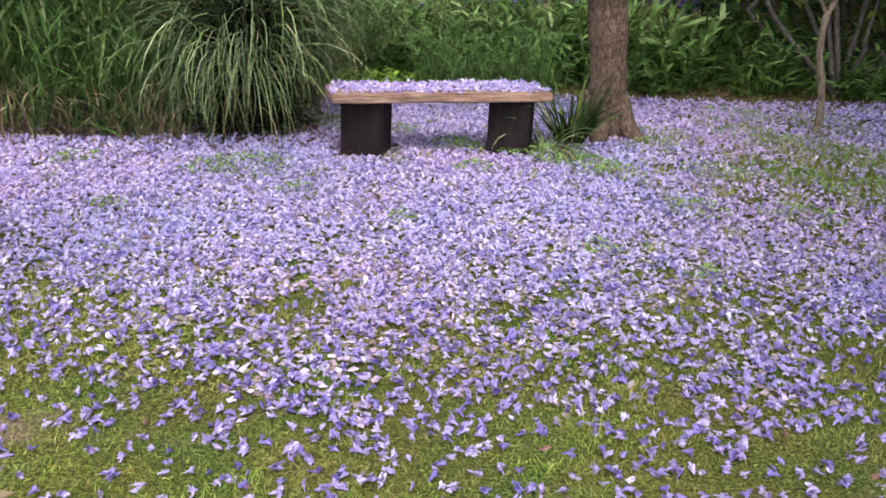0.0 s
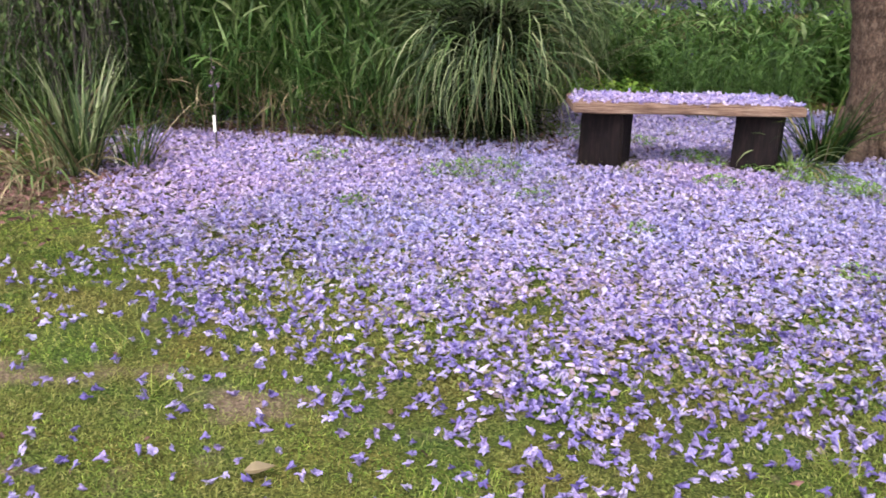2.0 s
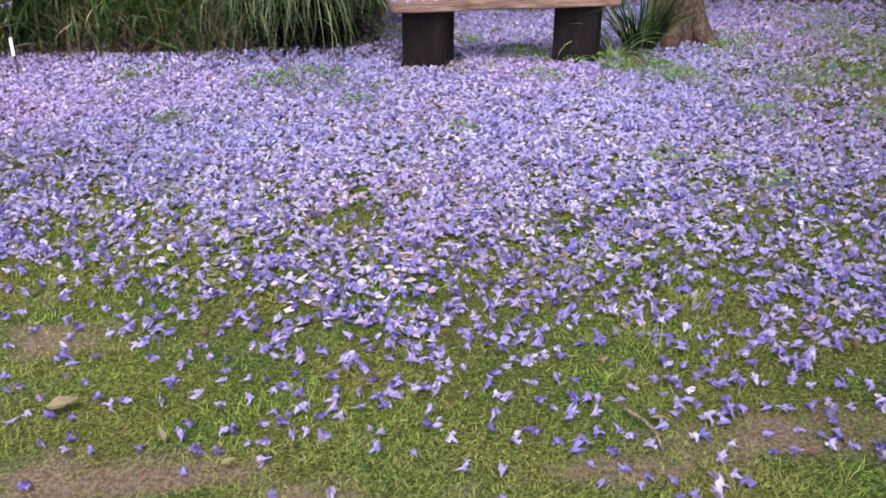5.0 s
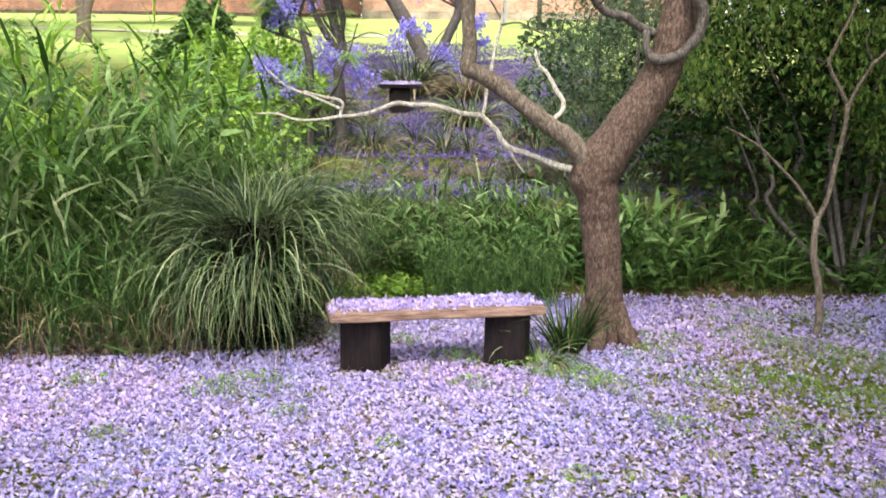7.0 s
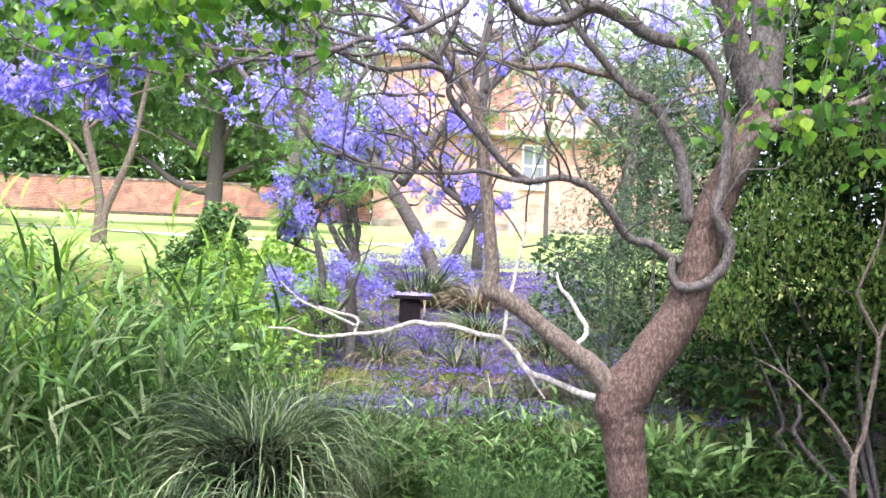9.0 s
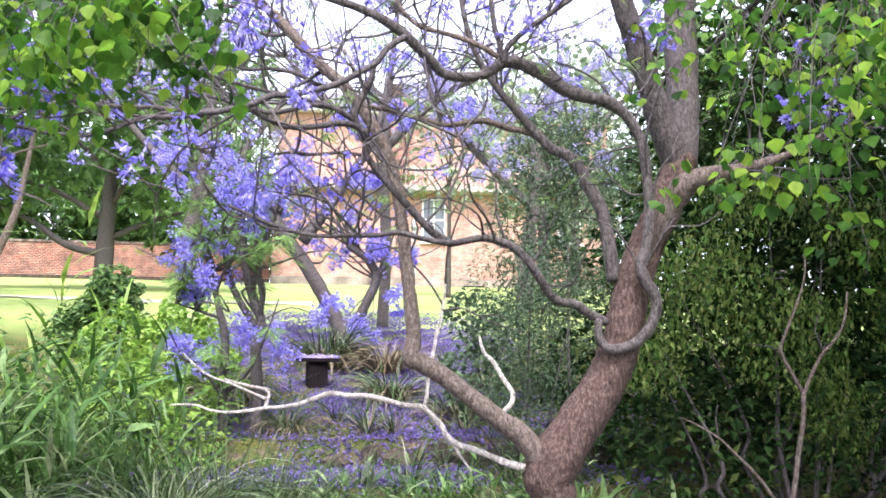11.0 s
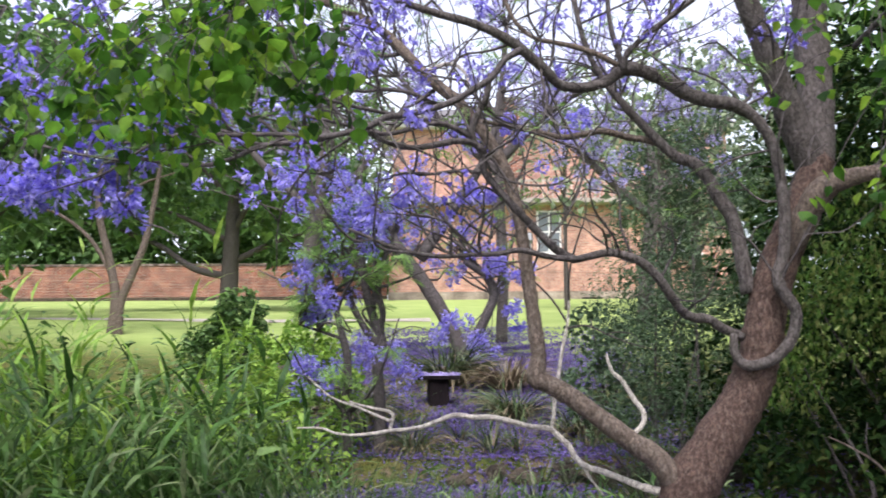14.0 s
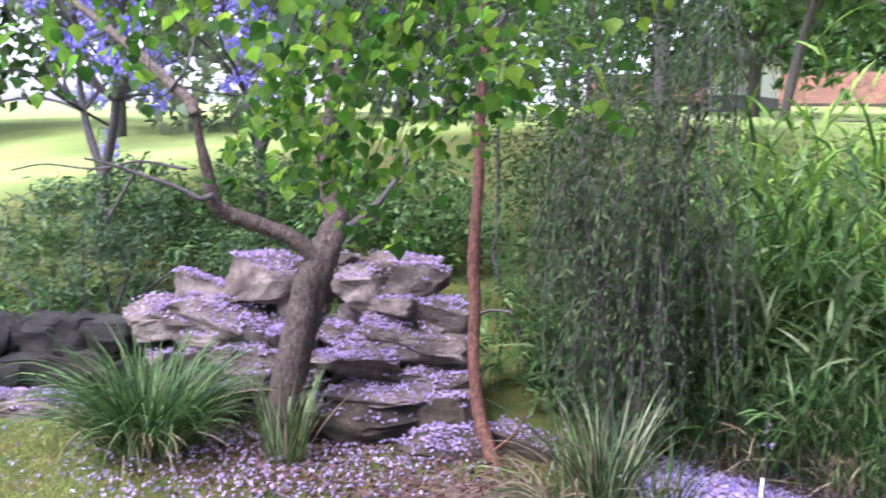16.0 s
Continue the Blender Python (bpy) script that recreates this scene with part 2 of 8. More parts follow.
# same blossoms as the carpet, with the terrace shade put into the colour
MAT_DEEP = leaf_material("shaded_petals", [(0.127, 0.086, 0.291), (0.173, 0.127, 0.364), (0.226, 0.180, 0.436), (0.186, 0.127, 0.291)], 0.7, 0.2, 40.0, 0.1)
MAT_WEED = leaf_material("soft_weed_leaves", [(0.085, 0.168, 0.041), (0.133, 0.240, 0.064), (0.199, 0.324, 0.098), (0.247, 0.360, 0.128)], 0.7, 0.2, 30.0, 0.1)
MAT_BLOOM = leaf_material("hanging_blossom", [(0.225, 0.181, 0.711), (0.318, 0.267, 0.829), (0.430, 0.384, 0.893), (0.564, 0.523, 0.893)], 0.6, 0.5, 20.0)
# paler copy of the hanging blossom; distance haze is put into its colour
MAT_BLOOM_FAR = leaf_material("hazed_far_blossom", [(0.34, 0.29, 0.66), (0.44, 0.39, 0.76), (0.56, 0.51, 0.83), (0.66, 0.61, 0.86)], 0.6, 0.5, 20.0)
MAT_GRASS = leaf_material("grass_blades", [(0.084, 0.153, 0.020), (0.146, 0.256, 0.031), (0.240, 0.358, 0.051), (0.354, 0.419, 0.092), (0.479, 0.430, 0.184)], 0.55, 0.38, 25.0, 0.25, (0.25, 0.21, 0.085))
# yellower grass, with sunlight on this side also put into brighter colours
MAT_GRASS_LIT = leaf_material("yellow_green_lit_grass", [(0.132, 0.216, 0.032), (0.220, 0.346, 0.042), (0.352, 0.475, 0.063), (0.484, 0.540, 0.116), (0.572, 0.497, 0.210)], 0.55, 0.4, 12.0, 0.25, (0.36, 0.30, 0.12))
MAT_CLOVER = leaf_material("lawn_leaflets", [(0.031, 0.061, 0.011), (0.066, 0.122, 0.019), (0.119, 0.189, 0.032), (0.194, 0.248, 0.053), (0.211, 0.180, 0.070)], 0.6, 0.3, 60.0, 0.15, (0.20, 0.17, 0.065))
MAT_STRAP = leaf_material("strap_leaves", [(0.008, 0.020, 0.006), (0.015, 0.035, 0.010), (0.032, 0.066, 0.018), (0.064, 0.111, 0.031), (0.20, 0.235, 0.115), (0.020, 0.045, 0.012), (0.105, 0.155, 0.055), (0.33, 0.36, 0.21)], 0.45, 0.2, 9.0, 0.3)
MAT_STRAP_PALE = leaf_material("pale_strap_leaves", [(0.035, 0.07, 0.02), (0.075, 0.125, 0.035), (0.15, 0.205, 0.08), (0.27, 0.32, 0.16)], 0.5, 0.3, 9.0, 0.22)
MAT_STRAP_DRY = leaf_material("dry_strap_leaves", [(0.11, 0.075, 0.04), (0.19, 0.14, 0.08), (0.30, 0.245, 0.15), (0.16, 0.15, 0.065)], 0.6, 0.2, 9.0)
MAT_REED = leaf_material("reed_leaves", [(0.022, 0.060, 0.010), (0.054, 0.126, 0.025), (0.099, 0.203, 0.044), (0.199, 0.295, 0.107)], 0.48, 0.38, 12.0, 0.25)
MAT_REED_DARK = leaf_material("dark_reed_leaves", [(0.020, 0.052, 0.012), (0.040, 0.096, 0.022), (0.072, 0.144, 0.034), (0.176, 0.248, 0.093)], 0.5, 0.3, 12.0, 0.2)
MAT_LUSH = leaf_material("lush_leaves", [(0.022, 0.057, 0.012), (0.058, 0.129, 0.029), (0.106, 0.204, 0.049), (0.204, 0.313, 0.102)], 0.45, 0.38, 14.0, 0.25)
MAT_SWORD = leaf_material("pale_sword_leaves", [(0.07, 0.15, 0.035), (0.14, 0.25, 0.06), (0.24, 0.37, 0.12), (0.36, 0.46, 0.22)], 0.42, 0.38, 14.0, 0.3)
MAT_LIME = leaf_material("lime_leaves", [(0.11, 0.24, 0.026), (0.21, 0.37, 0.046), (0.34, 0.49, 0.08)], 0.5, 0.4, 14.0)
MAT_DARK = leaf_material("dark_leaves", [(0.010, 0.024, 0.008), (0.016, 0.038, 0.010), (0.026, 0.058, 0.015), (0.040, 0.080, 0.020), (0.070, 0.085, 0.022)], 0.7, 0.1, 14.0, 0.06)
# near-black leaf colours: the shade inside the big dome is put into them
MAT_HOLLOW_SHADE = leaf_material("hollow_shade_leaves", [(0.004, 0.006, 0.003), (0.007, 0.011, 0.004), (0.012, 0.018, 0.007), (0.018, 0.016, 0.009)], 0.8, 0.05, 14.0, 0.05)
MAT_BROWNISH = leaf_material("brown_green_leaves", [(0.03, 0.06, 0.02), (0.05, 0.095, 0.03), (0.075, 0.13, 0.04), (0.065, 0.065, 0.032), (0.12, 0.17, 0.065)], 0.6, 0.25, 14.0, 0.2)
MAT_OLIVE = leaf_material("olive_leaves", [(0.029, 0.076, 0.013), (0.065, 0.147, 0.025), (0.119, 0.219, 0.035), (0.191, 0.273, 0.055), (0.191, 0.208, 0.059), (0.143, 0.285, 0.049)], 0.5, 0.42, 14.0, 0.25)
MAT_FINE = leaf_material("grey_green_leaves", [(0.036, 0.074, 0.032), (0.067, 0.118, 0.051), (0.111, 0.172, 0.077)], 0.55, 0.25, 14.0)
# the lime end of this palette stands in for leaves lit from behind
MAT_TALLOW = leaf_material("rhombic_leaves", [(0.03, 0.085, 0.013), (0.05, 0.14, 0.018), (0.075, 0.20, 0.022), (0.13, 0.30, 0.03), (0.23, 0.42, 0.038), (0.36, 0.54, 0.055)], 0.5, 0.70, 18.0, 0.4)
MAT_FERN = leaf_material("feathery_leaves", [(0.169, 0.323, 0.066), (0.266, 0.439, 0.106)], 0.5, 0.4, 14.0)
MAT_FAR = leaf_material("far_tree_leaves", [(0.054, 0.12, 0.03), (0.096, 0.198, 0.046), (0.162, 0.276, 0.066)], 0.5, 0.4, 2.0)
MAT_FAR_GUM = leaf_material("grey_gum_leaves", [(0.151, 0.213, 0.117), (0.235, 0.295, 0.168), (0.336, 0.394, 0.235)], 0.5, 0.35, 2.0)
MAT_LITTER = leaf_material("leaf_litter", [(0.051, 0.021, 0.018), (0.101, 0.046, 0.040), (0.180, 0.089, 0.081), (0.137, 0.072, 0.069)], 0.75, 0.1, 30.0)
MAT_BARK = bark_material("brown_bark", (0.018, 0.011, 0.009), (0.095, 0.062, 0.049), 60.0, (0.215, 0.165, 0.138))
MAT_LIMB = bark_material("grey_brown_bark", (0.030, 0.026, 0.025), (0.105, 0.092, 0.086), 60.0, (0.20, 0.185, 0.172))
MAT_TAN = bark_material("tan_grey_bark", (0.042, 0.032, 0.026), (0.165, 0.13, 0.105), 60.0, (0.27, 0.235, 0.20))
MAT_PALE = bark_material("pale_lichen_bark", (0.27, 0.245, 0.21), (0.60, 0.56, 0.50), 80.0, (0.72, 0.69, 0.63))
MAT_TWIG = bark_material("dark_twig_bark", (0.032, 0.028, 0.028), (0.115, 0.103, 0.10), 90.0)
MAT_RED = bark_material("red_brown_bark", (0.035, 0.017, 0.014), (0.135, 0.06, 0.043), 60.0, (0.19, 0.115, 0.085))
MAT_ROCK = material("sandstone", stone_build((0.032, 0.025, 0.018), (0.13, 0.104, 0.085), (0.36, 0.30, 0.275), 7.0))
MAT_OLD_BARK = bark_material("rough_brown_bark", (0.018, 0.013, 0.011), (0.09, 0.068, 0.055), 48.0, (0.15, 0.122, 0.105), 1.3)
MAT_SLAB = material("mossy_sandstone", stone_build((0.016, 0.014, 0.008), (0.056, 0.043, 0.028), (0.125, 0.097, 0.068)))
# near-black stone: shade on the low wall is put into its colour
MAT_SHADE_STONE = material("shade_toned_stone", stone_build((0.006, 0.005, 0.004), (0.02, 0.016, 0.012), (0.05, 0.042, 0.034)))
MAT_PLANK = material("weathered_plank", plank_build((0.075, 0.042, 0.036), (0.22, 0.138, 0.108), (0.36, 0.26, 0.215), (1.2, 14, 22)))
MAT_SLEEPER = material("dark_sleeper", plank_build((0.004, 0.003, 0.004), (0.009, 0.006, 0.007), (0.022, 0.012, 0.013), (12, 12, 1.5), 0.8))
MAT_BRICK = material("orange_brick", brick_build((0.50, 0.27, 0.19), (0.37, 0.175, 0.125)))
MAT_WALL_BRICK = material("red_brick", brick_build((0.24, 0.07, 0.034), (0.14, 0.042, 0.022)))
MAT_WHITE = material("white_paint", paint_build((0.78, 0.76, 0.72)))
MAT_GLASS = material("dark_glass", glass_build)
MAT_ROOF = material("slate_roof", paint_build((0.14, 0.13, 0.13), 0.7))
MAT_PATH = material("pale_gravel", stone_build((0.40, 0.36, 0.31), (0.50, 0.46, 0.40), (0.58, 0.54, 0.48), 6.0))
MAT_BASE = material("rough_stone_base", stone_build((0.13, 0.105, 0.09), (0.30, 0.26, 0.21), (0.46, 0.41, 0.34), 2.2))
MAT_METAL = material("grey_metal", paint_build((0.32, 0.33, 0.34), 0.45))


# ---- mesh tools ----
rng = np.random.default_rng(11)


def mesh_object(name, verts, tris, mat, parent=None, label="", smooth=False):
    verts, tris = np.asarray(verts, dtype=np.float32), np.asarray(tris, dtype=np.int32)
    me = bpy.data.meshes.new(name)
    me.vertices.add(len(verts))
    me.vertices.foreach_set("co", verts.ravel())
    me.loops.add(tris.size)
    me.loops.foreach_set("vertex_index", tris.ravel())
    me.polygons.add(len(tris))
    me.polygons.foreach_set("loop_start", np.arange(0, tris.size, 3, dtype=np.int32))
    me.polygons.foreach_set("use_smooth", np.full(len(tris), smooth))
    me.update(calc_edges=True)
    me.materials.append(mat)
    ob = new(name, me)
    if parent is not None:
        ob.parent = parent
    if label:
        tagged(ob, label)
    if name in ("foliage", "dry_foliage", "stem_mass", "twig_mass", "blossom_mass", "crown"):
        tagged(ob, kind="stuff")
    return ob


def part(name, bm, mat, parent=None, label=""):
    me = bpy.data.meshes.new(name)
    bm.to_mesh(me)
    bm.free()
    me.materials.append(mat)
    ob = new(name, me)
    if parent is not None:
        ob.parent = parent
    if label:
        tagged(ob, label)
    return ob


def thing(name, label, category, group="", at=(0, 0, 0)):
    ob = new(name)
    ob.empty_display_size = 0.2
    ob.location = at
    return tagged(ob, label, category, group)


class Pile:
    """Collects many small meshes into one."""
    def __init__(self):
        self.v, self.f, self.n = [], [], 0

    def add(self, v, f):
        self.v.append(np.asarray(v, dtype=np.float32))
        self.f.append(np.asarray(f, dtype=np.int32) + self.n)
        self.n += len(v)

    def link(self, name, mat, parent=None, label="", smooth=False):
        return mesh_object(name, np.vstack(self.v), np.vstack(self.f), mat, parent, label, smooth)


def turns(yaw, pitch, roll):
    """Rotation matrices for arrays of angles, in radians."""
    cy, sy, cp, sp, cr, sr = np.cos(yaw), np.sin(yaw), np.cos(pitch), np.sin(pitch), np.cos(roll), np.sin(roll)
    z, o = np.zeros_like(cy), np.ones_like(cy)
    rz = np.stack([cy, -sy, z, sy, cy, z, z, z, o], -1).reshape(-1, 3, 3)
    ry = np.stack([cp, z, sp, z, o, z, -sp, z, cp], -1).reshape(-1, 3, 3)
    rx = np.stack([o, z, z, z, cr, -sr, z, sr, cr], -1).reshape(-1, 3, 3)
    return rz @ ry @ rx


def strew(template, places, rot, size):
    """One mesh of many turned and scaled copies of a small template."""
    tv, tf = template
    size = np.broadcast_to(np.asarray(size, dtype=float), (len(places),))
    v = np.einsum("nij,kj->nki", rot, tv) * size[:, None, None] + np.asarray(places)[:, None, :]
    f = np.asarray(tf)[None] + (np.arange(len(places)) * len(tv))[:, None, None]
    return v.reshape(-1, 3), f.reshape(-1, 3)


def smooth_line(points, steps):
    p = np.asarray(points, dtype=float)
    p = np.vstack([2 * p[0] - p[1], p, 2 * p[-1] - p[-2]])
    out = []
    for i in range(1, len(p) - 2):
        for s in np.arange(steps) / steps:
            a, b, c, d = p[i - 1:i + 3]
            out.append(0.5 * (2 * b + (c - a) * s + (2 * a - 5 * b + 4 * c - d) * s * s + (3 * b - a - 3 * c + d) * s ** 3))
    return np.vstack([out, p[-2]])


def tube(points, radii, sides=8, steps=5, knobs=0.0, r=rng):
    """A limb: a smooth tapered tube along a few control points, slightly uneven."""
    line = smooth_line(points, steps)
    rad = np.interp(np.linspace(0, 1, len(line)), np.linspace(0, 1, len(radii)), radii)
    rad = rad * (1 + knobs * r.normal(size=len(line)) * 0.5)
    tan = np.gradient(line, axis=0)
    tan /= np.linalg.norm(tan, axis=1)[:, None] + 1e-9
    side = np.cross(tan[0], (0.31, 0.9, 0.27))
    v = []
    ang = np.arange(sides) * 2 * np.pi / sides
    for i, c in enumerate(line):
        side = side - tan[i] * (side @ tan[i])
        side /= np.linalg.norm(side) + 1e-9
        other = np.cross(tan[i], side)
        rr = rad[i] * (1 + knobs * r.normal(size=sides) * 0.35)
        v.append(c + np.outer(np.cos(ang) * rr, side) + np.outer(np.sin(ang) * rr, other))
    n = len(line)
    v = np.vstack(v + [line[:1], line[-1:] + tan[-1:] * rad[-1]])
    i, j = np.meshgrid(np.arange(n - 1), np.arange(sides), indexing="ij")
    a, b = i * sides + j, i * sides + (j + 1) % sides
    f = np.concatenate([np.stack([a, b, b + sides], -1).reshape(-1, 3), np.stack([a, b + sides, a + sides], -1).reshape(-1, 3)])
    j = np.arange(sides)
    k = (j + 1) % sides
    cap0 = np.stack([k, j, np.full(sides, n * sides)], -1)
    cap1 = np.stack([(n - 1) * sides + j, (n - 1) * sides + k, np.full(sides, n * sides + 1)], -1)
    return v, np.vstack([f, cap0, cap1])


def blades(base, yaw, length, width, rise, bend, segs=6, r=rng):
    """Arching strap leaves: they leave the base at the angle rise and bend over by bend radians towards the tip."""
    n = len(base)
    s = np.linspace(0, 1, segs + 1)
    ang = rise[:, None] - bend[:, None] * s[None] ** 1.4
    step = length[:, None] / segs
    dr, dz = np.cos(ang) * step, np.sin(ang) * step
    rad = np.concatenate([np.zeros((n, 1)), np.cumsum(dr[:, 1:], 1)], 1)
    up = np.concatenate([np.zeros((n, 1)), np.cumsum(dz[:, 1:], 1)], 1)
    sway = r.normal(size=n)[:, None] * 0.10 * (s[None] ** 2) * length[:, None]
    cx, cy = np.cos(yaw)[:, None], np.sin(yaw)[:, None]
    mid = np.stack([base[:, :1] + rad * cx - sway * cy, base[:, 1:2] + rad * cy + sway * cx, base[:, 2:3] + up], -1)
    w = width[:, None] * np.clip(np.minimum(0.55 + 2.5 * s, 1.05 - s ** 2.2), 0.03, 1)[None] * 0.5
    tw = r.normal(size=n)[:, None] * 0.5
    off = np.stack([-cy * np.cos(tw) * w, cx * np.cos(tw) * w, np.sin(tw) * w], -1)
    v = np.stack([mid - off, mid + off], 2).reshape(n, -1, 3)
    k = np.arange(segs) * 2
    f = np.concatenate([np.stack([k, k + 1, k + 3], -1), np.stack([k, k + 3, k + 2], -1)])
    f = f[None] + (np.arange(n) * 2 * (segs + 1))[:, None, None]
    return v.reshape(-1, 3), f.reshape(-1, 3), mid


def leaf_shape(width, fold=0.25, droop=0.25, belly=0.38):
    """A leaf of length 1 along x, folded along its midrib and drooping."""
    st = [(0.0, 0.0), (belly * 0.55, 0.82), (belly, 1.0), (0.72, 0.55), (1.0, 0.0)]
    v = [(0, 0, 0)]
    for x, w in st[1:-1]:
        y, z = w * width * 0.5, -droop * x * x
        v += [(x, -y, z + fold * y), (x, 0, z), (x, y, z + fold * y)]
    v.append((1, 0, -droop))
    f = [(0, 1, 2), (0, 2, 3), (1, 4, 5), (1, 5, 2), (2, 5, 6), (2, 6, 3), (4, 7, 8), (4, 8, 5), (5, 8, 9), (5, 9, 6), (7, 10, 8), (8, 10, 9)]
    return np.array(v, dtype=float), np.array(f)


def small_leaf(width, fold=0.2):
    v = np.array([(0, 0, 0), (0.45, -width / 2, fold * width), (0.5, 0, 0), (0.45, width / 2, fold * width), (1, 0, -0.12)], dtype=float)
    return v, np.array([(0, 1, 2), (0, 2, 3), (1, 4, 2), (2, 4, 3)])


def trumpet(seed, sides=5):
    """A wilted trumpet-shaped flower of length 1 lying along x: a squashed tube that flares into crumpled lobes."""
    r = np.random.default_rng(seed)
    ang = np.arange(sides) * 2 * np.pi / sides + r.uniform(0, 6)
    rings = []
    for x, rad in ((0.0, 0.05), (0.25, 0.11), (0.55, 0.19)):
        rr = rad * (1 + 0.25 * r.normal(size=sides))
        rings.append(np.stack([np.full(sides, x), np.cos(ang) * rr, np.sin(ang) * rr * 0.6], -1))
    mid = ang + np.pi / sides
    rr = 0.42 * (1 + 0.22 * r.normal(size=sides))
    lobes = []
    for turn, out in ((-0.62, 0.72), (0.62, 0.76)):
        lobes.append(np.stack([out + 0.14 * r.normal(size=sides), np.cos(mid + turn) * rr, np.sin(mid + turn) * rr * 0.5], -1))
    inner = np.stack([0.80 + 0.10 * r.normal(size=sides), np.cos(mid) * rr * 0.72, np.sin(mid) * rr * 0.42 + 0.09 * r.normal(size=sides)], -1)
    tips = [np.stack([0.90 + 0.16 * r.normal(size=sides), np.cos(mid + t) * rr * 1.18, np.sin(mid + t) * rr * 0.55 + 0.10 * r.normal(size=sides)], -1) for t in (-0.3, 0.3)]
    v = np.vstack(rings + lobes + [inner] + tips)
    v += r.normal(0, 0.03, v.shape)
    v[:, 1] += 0.35 * (v[:, 0] - 0.4) ** 2 * r.normal()
    j = np.arange(sides)
    k = (j + 1) % sides
    q0, l0, l1, c, t0, t1 = 2 * sides + j, 3 * sides + j, 4 * sides + j, 5 * sides + j, 6 * sides + j, 7 * sides + j
    f = []
    for q in (0, sides):
        f += [np.stack([q + j, q + k, q + sides + k], -1), np.stack([q + j, q + sides + k, q + sides + j], -1)]
    f += [np.stack([q0, c, l0], -1), np.stack([q0, 2 * sides + k, c], -1), np.stack([2 * sides + k, l1, c], -1), np.stack([l0, c, t0], -1), np.stack([c, t1, t0], -1), np.stack([c, l1, t1], -1)]
    return v, np.vstack(f)


def bloom(seed, sides=4):
    """A plainer flower for those that lie further off."""
    r = np.random.default_rng(seed)
    ang = np.arange(sides) * 2 * np.pi / sides + r.uniform(0, 6)
    mid = ang + np.pi / sides
    rr = 0.46 * (1 + 0.25 * r.normal(size=sides))
    ring = np.stack([0.5 + 0.08 * r.normal(size=sides), np.cos(ang) * 0.22, np.sin(ang) * 0.16], -1)
    lobes = [np.stack([0.8 + 0.16 * r.normal(size=sides), np.cos(mid + t) * rr, np.sin(mid + t) * rr * 0.6], -1) for t in (-0.4, 0.4)]
    v = np.vstack([[(0, 0, 0)], ring] + lobes)
    j = np.arange(sides)
    k = (j + 1) % sides
    f = [np.stack([0 * j, 1 + j, 1 + k], -1), np.stack([1 + j, 1 + sides + j, 1 + 2 * sides + j], -1), np.stack([1 + j, 1 + 2 * sides + j, 1 + k], -1)]
    return v, np.vstack(f)


def lite_leaf(width, fold=0.25, droop=0.25):
    """A long leaf with fewer faces."""
    w = width * 0.5
    v = np.array([(0, 0, 0), (0.3, -w, fold * w - 0.09 * droop), (0.34, 0, -0.11 * droop), (0.3, w, fold * w - 0.09 * droop), (0.7, -w * 0.6, -0.5 * droop + fold * w * 0.6), (0.7, w * 0.6, -0.5 * droop + fold * w * 0.6), (1, 0, -droop)])
    return v, np.array([(0, 1, 2), (0, 2, 3), (1, 4, 2), (2, 4, 5), (2, 5, 3), (4, 6, 5)])


def box(bm, lo, hi, bevel=0.0, segs=2):
    """A box with rounded edges, added to bm."""
    made = bmesh.ops.create_cube(bm, size=1.0)["verts"]
    c, s = (Vector(lo) + Vector(hi)) / 2, Vector(hi) - Vector(lo)
    for v in made:
        v.co = Vector((v.co.x * s.x, v.co.y * s.y, v.co.z * s.z)) + c
    if bevel:
        edges = list({e for v in made for e in v.link_edges})
        bmesh.ops.bevel(bm, geom=edges, offset=bevel, segments=segs, affect="EDGES")
    return bm


def box_part(name, lo, hi, mat, parent, bevel=0.0, label=""):
    return part(name, box(bmesh.new(), lo, hi, bevel), mat, parent, label)


# ---- ground ----
PROFILE_Y = (-400, 7.4, 9.0, 9.2, 10.1, 10.3, 13.1, 16, 22, 30, 53, 90, 400)
PROFILE_Z = (0, 0, 0.16, 0.50, 0.58, 0.82, 1.20, 1.70, 2.40, 3.05, 4.70, 6.0, 9.0)


def height(x, y):
    x, y = np.asarray(x, dtype=float), np.asarray(y, dtype=float)
    fade = 1 - np.clip((y - 12) / 18, 0, 1)
    s = y + np.clip(-x - 3.6, 0, 6) * fade * np.clip((y - 1.0) / 4.0, 0, 1)
    z = np.interp(s, PROFILE_Y, PROFILE_Z)
    return z + 0.012 * np.sin(2.1 * x + 0.7) * np.sin(1.7 * y) + 0.006 * np.sin(7.3 * x) * np.sin(6.1 * y + 1)


def axis(lo, mid0, mid1, hi, fine, coarse):
    left = mid0 - (mid0 - lo) * np.linspace(1, 0, coarse, endpoint=False) ** 2.2
    right = mid1 + (hi - mid1) * (np.arange(1, coarse + 1) / coarse) ** 2.2
    return np.concatenate([left, np.linspace(mid0, mid1, fine), right])


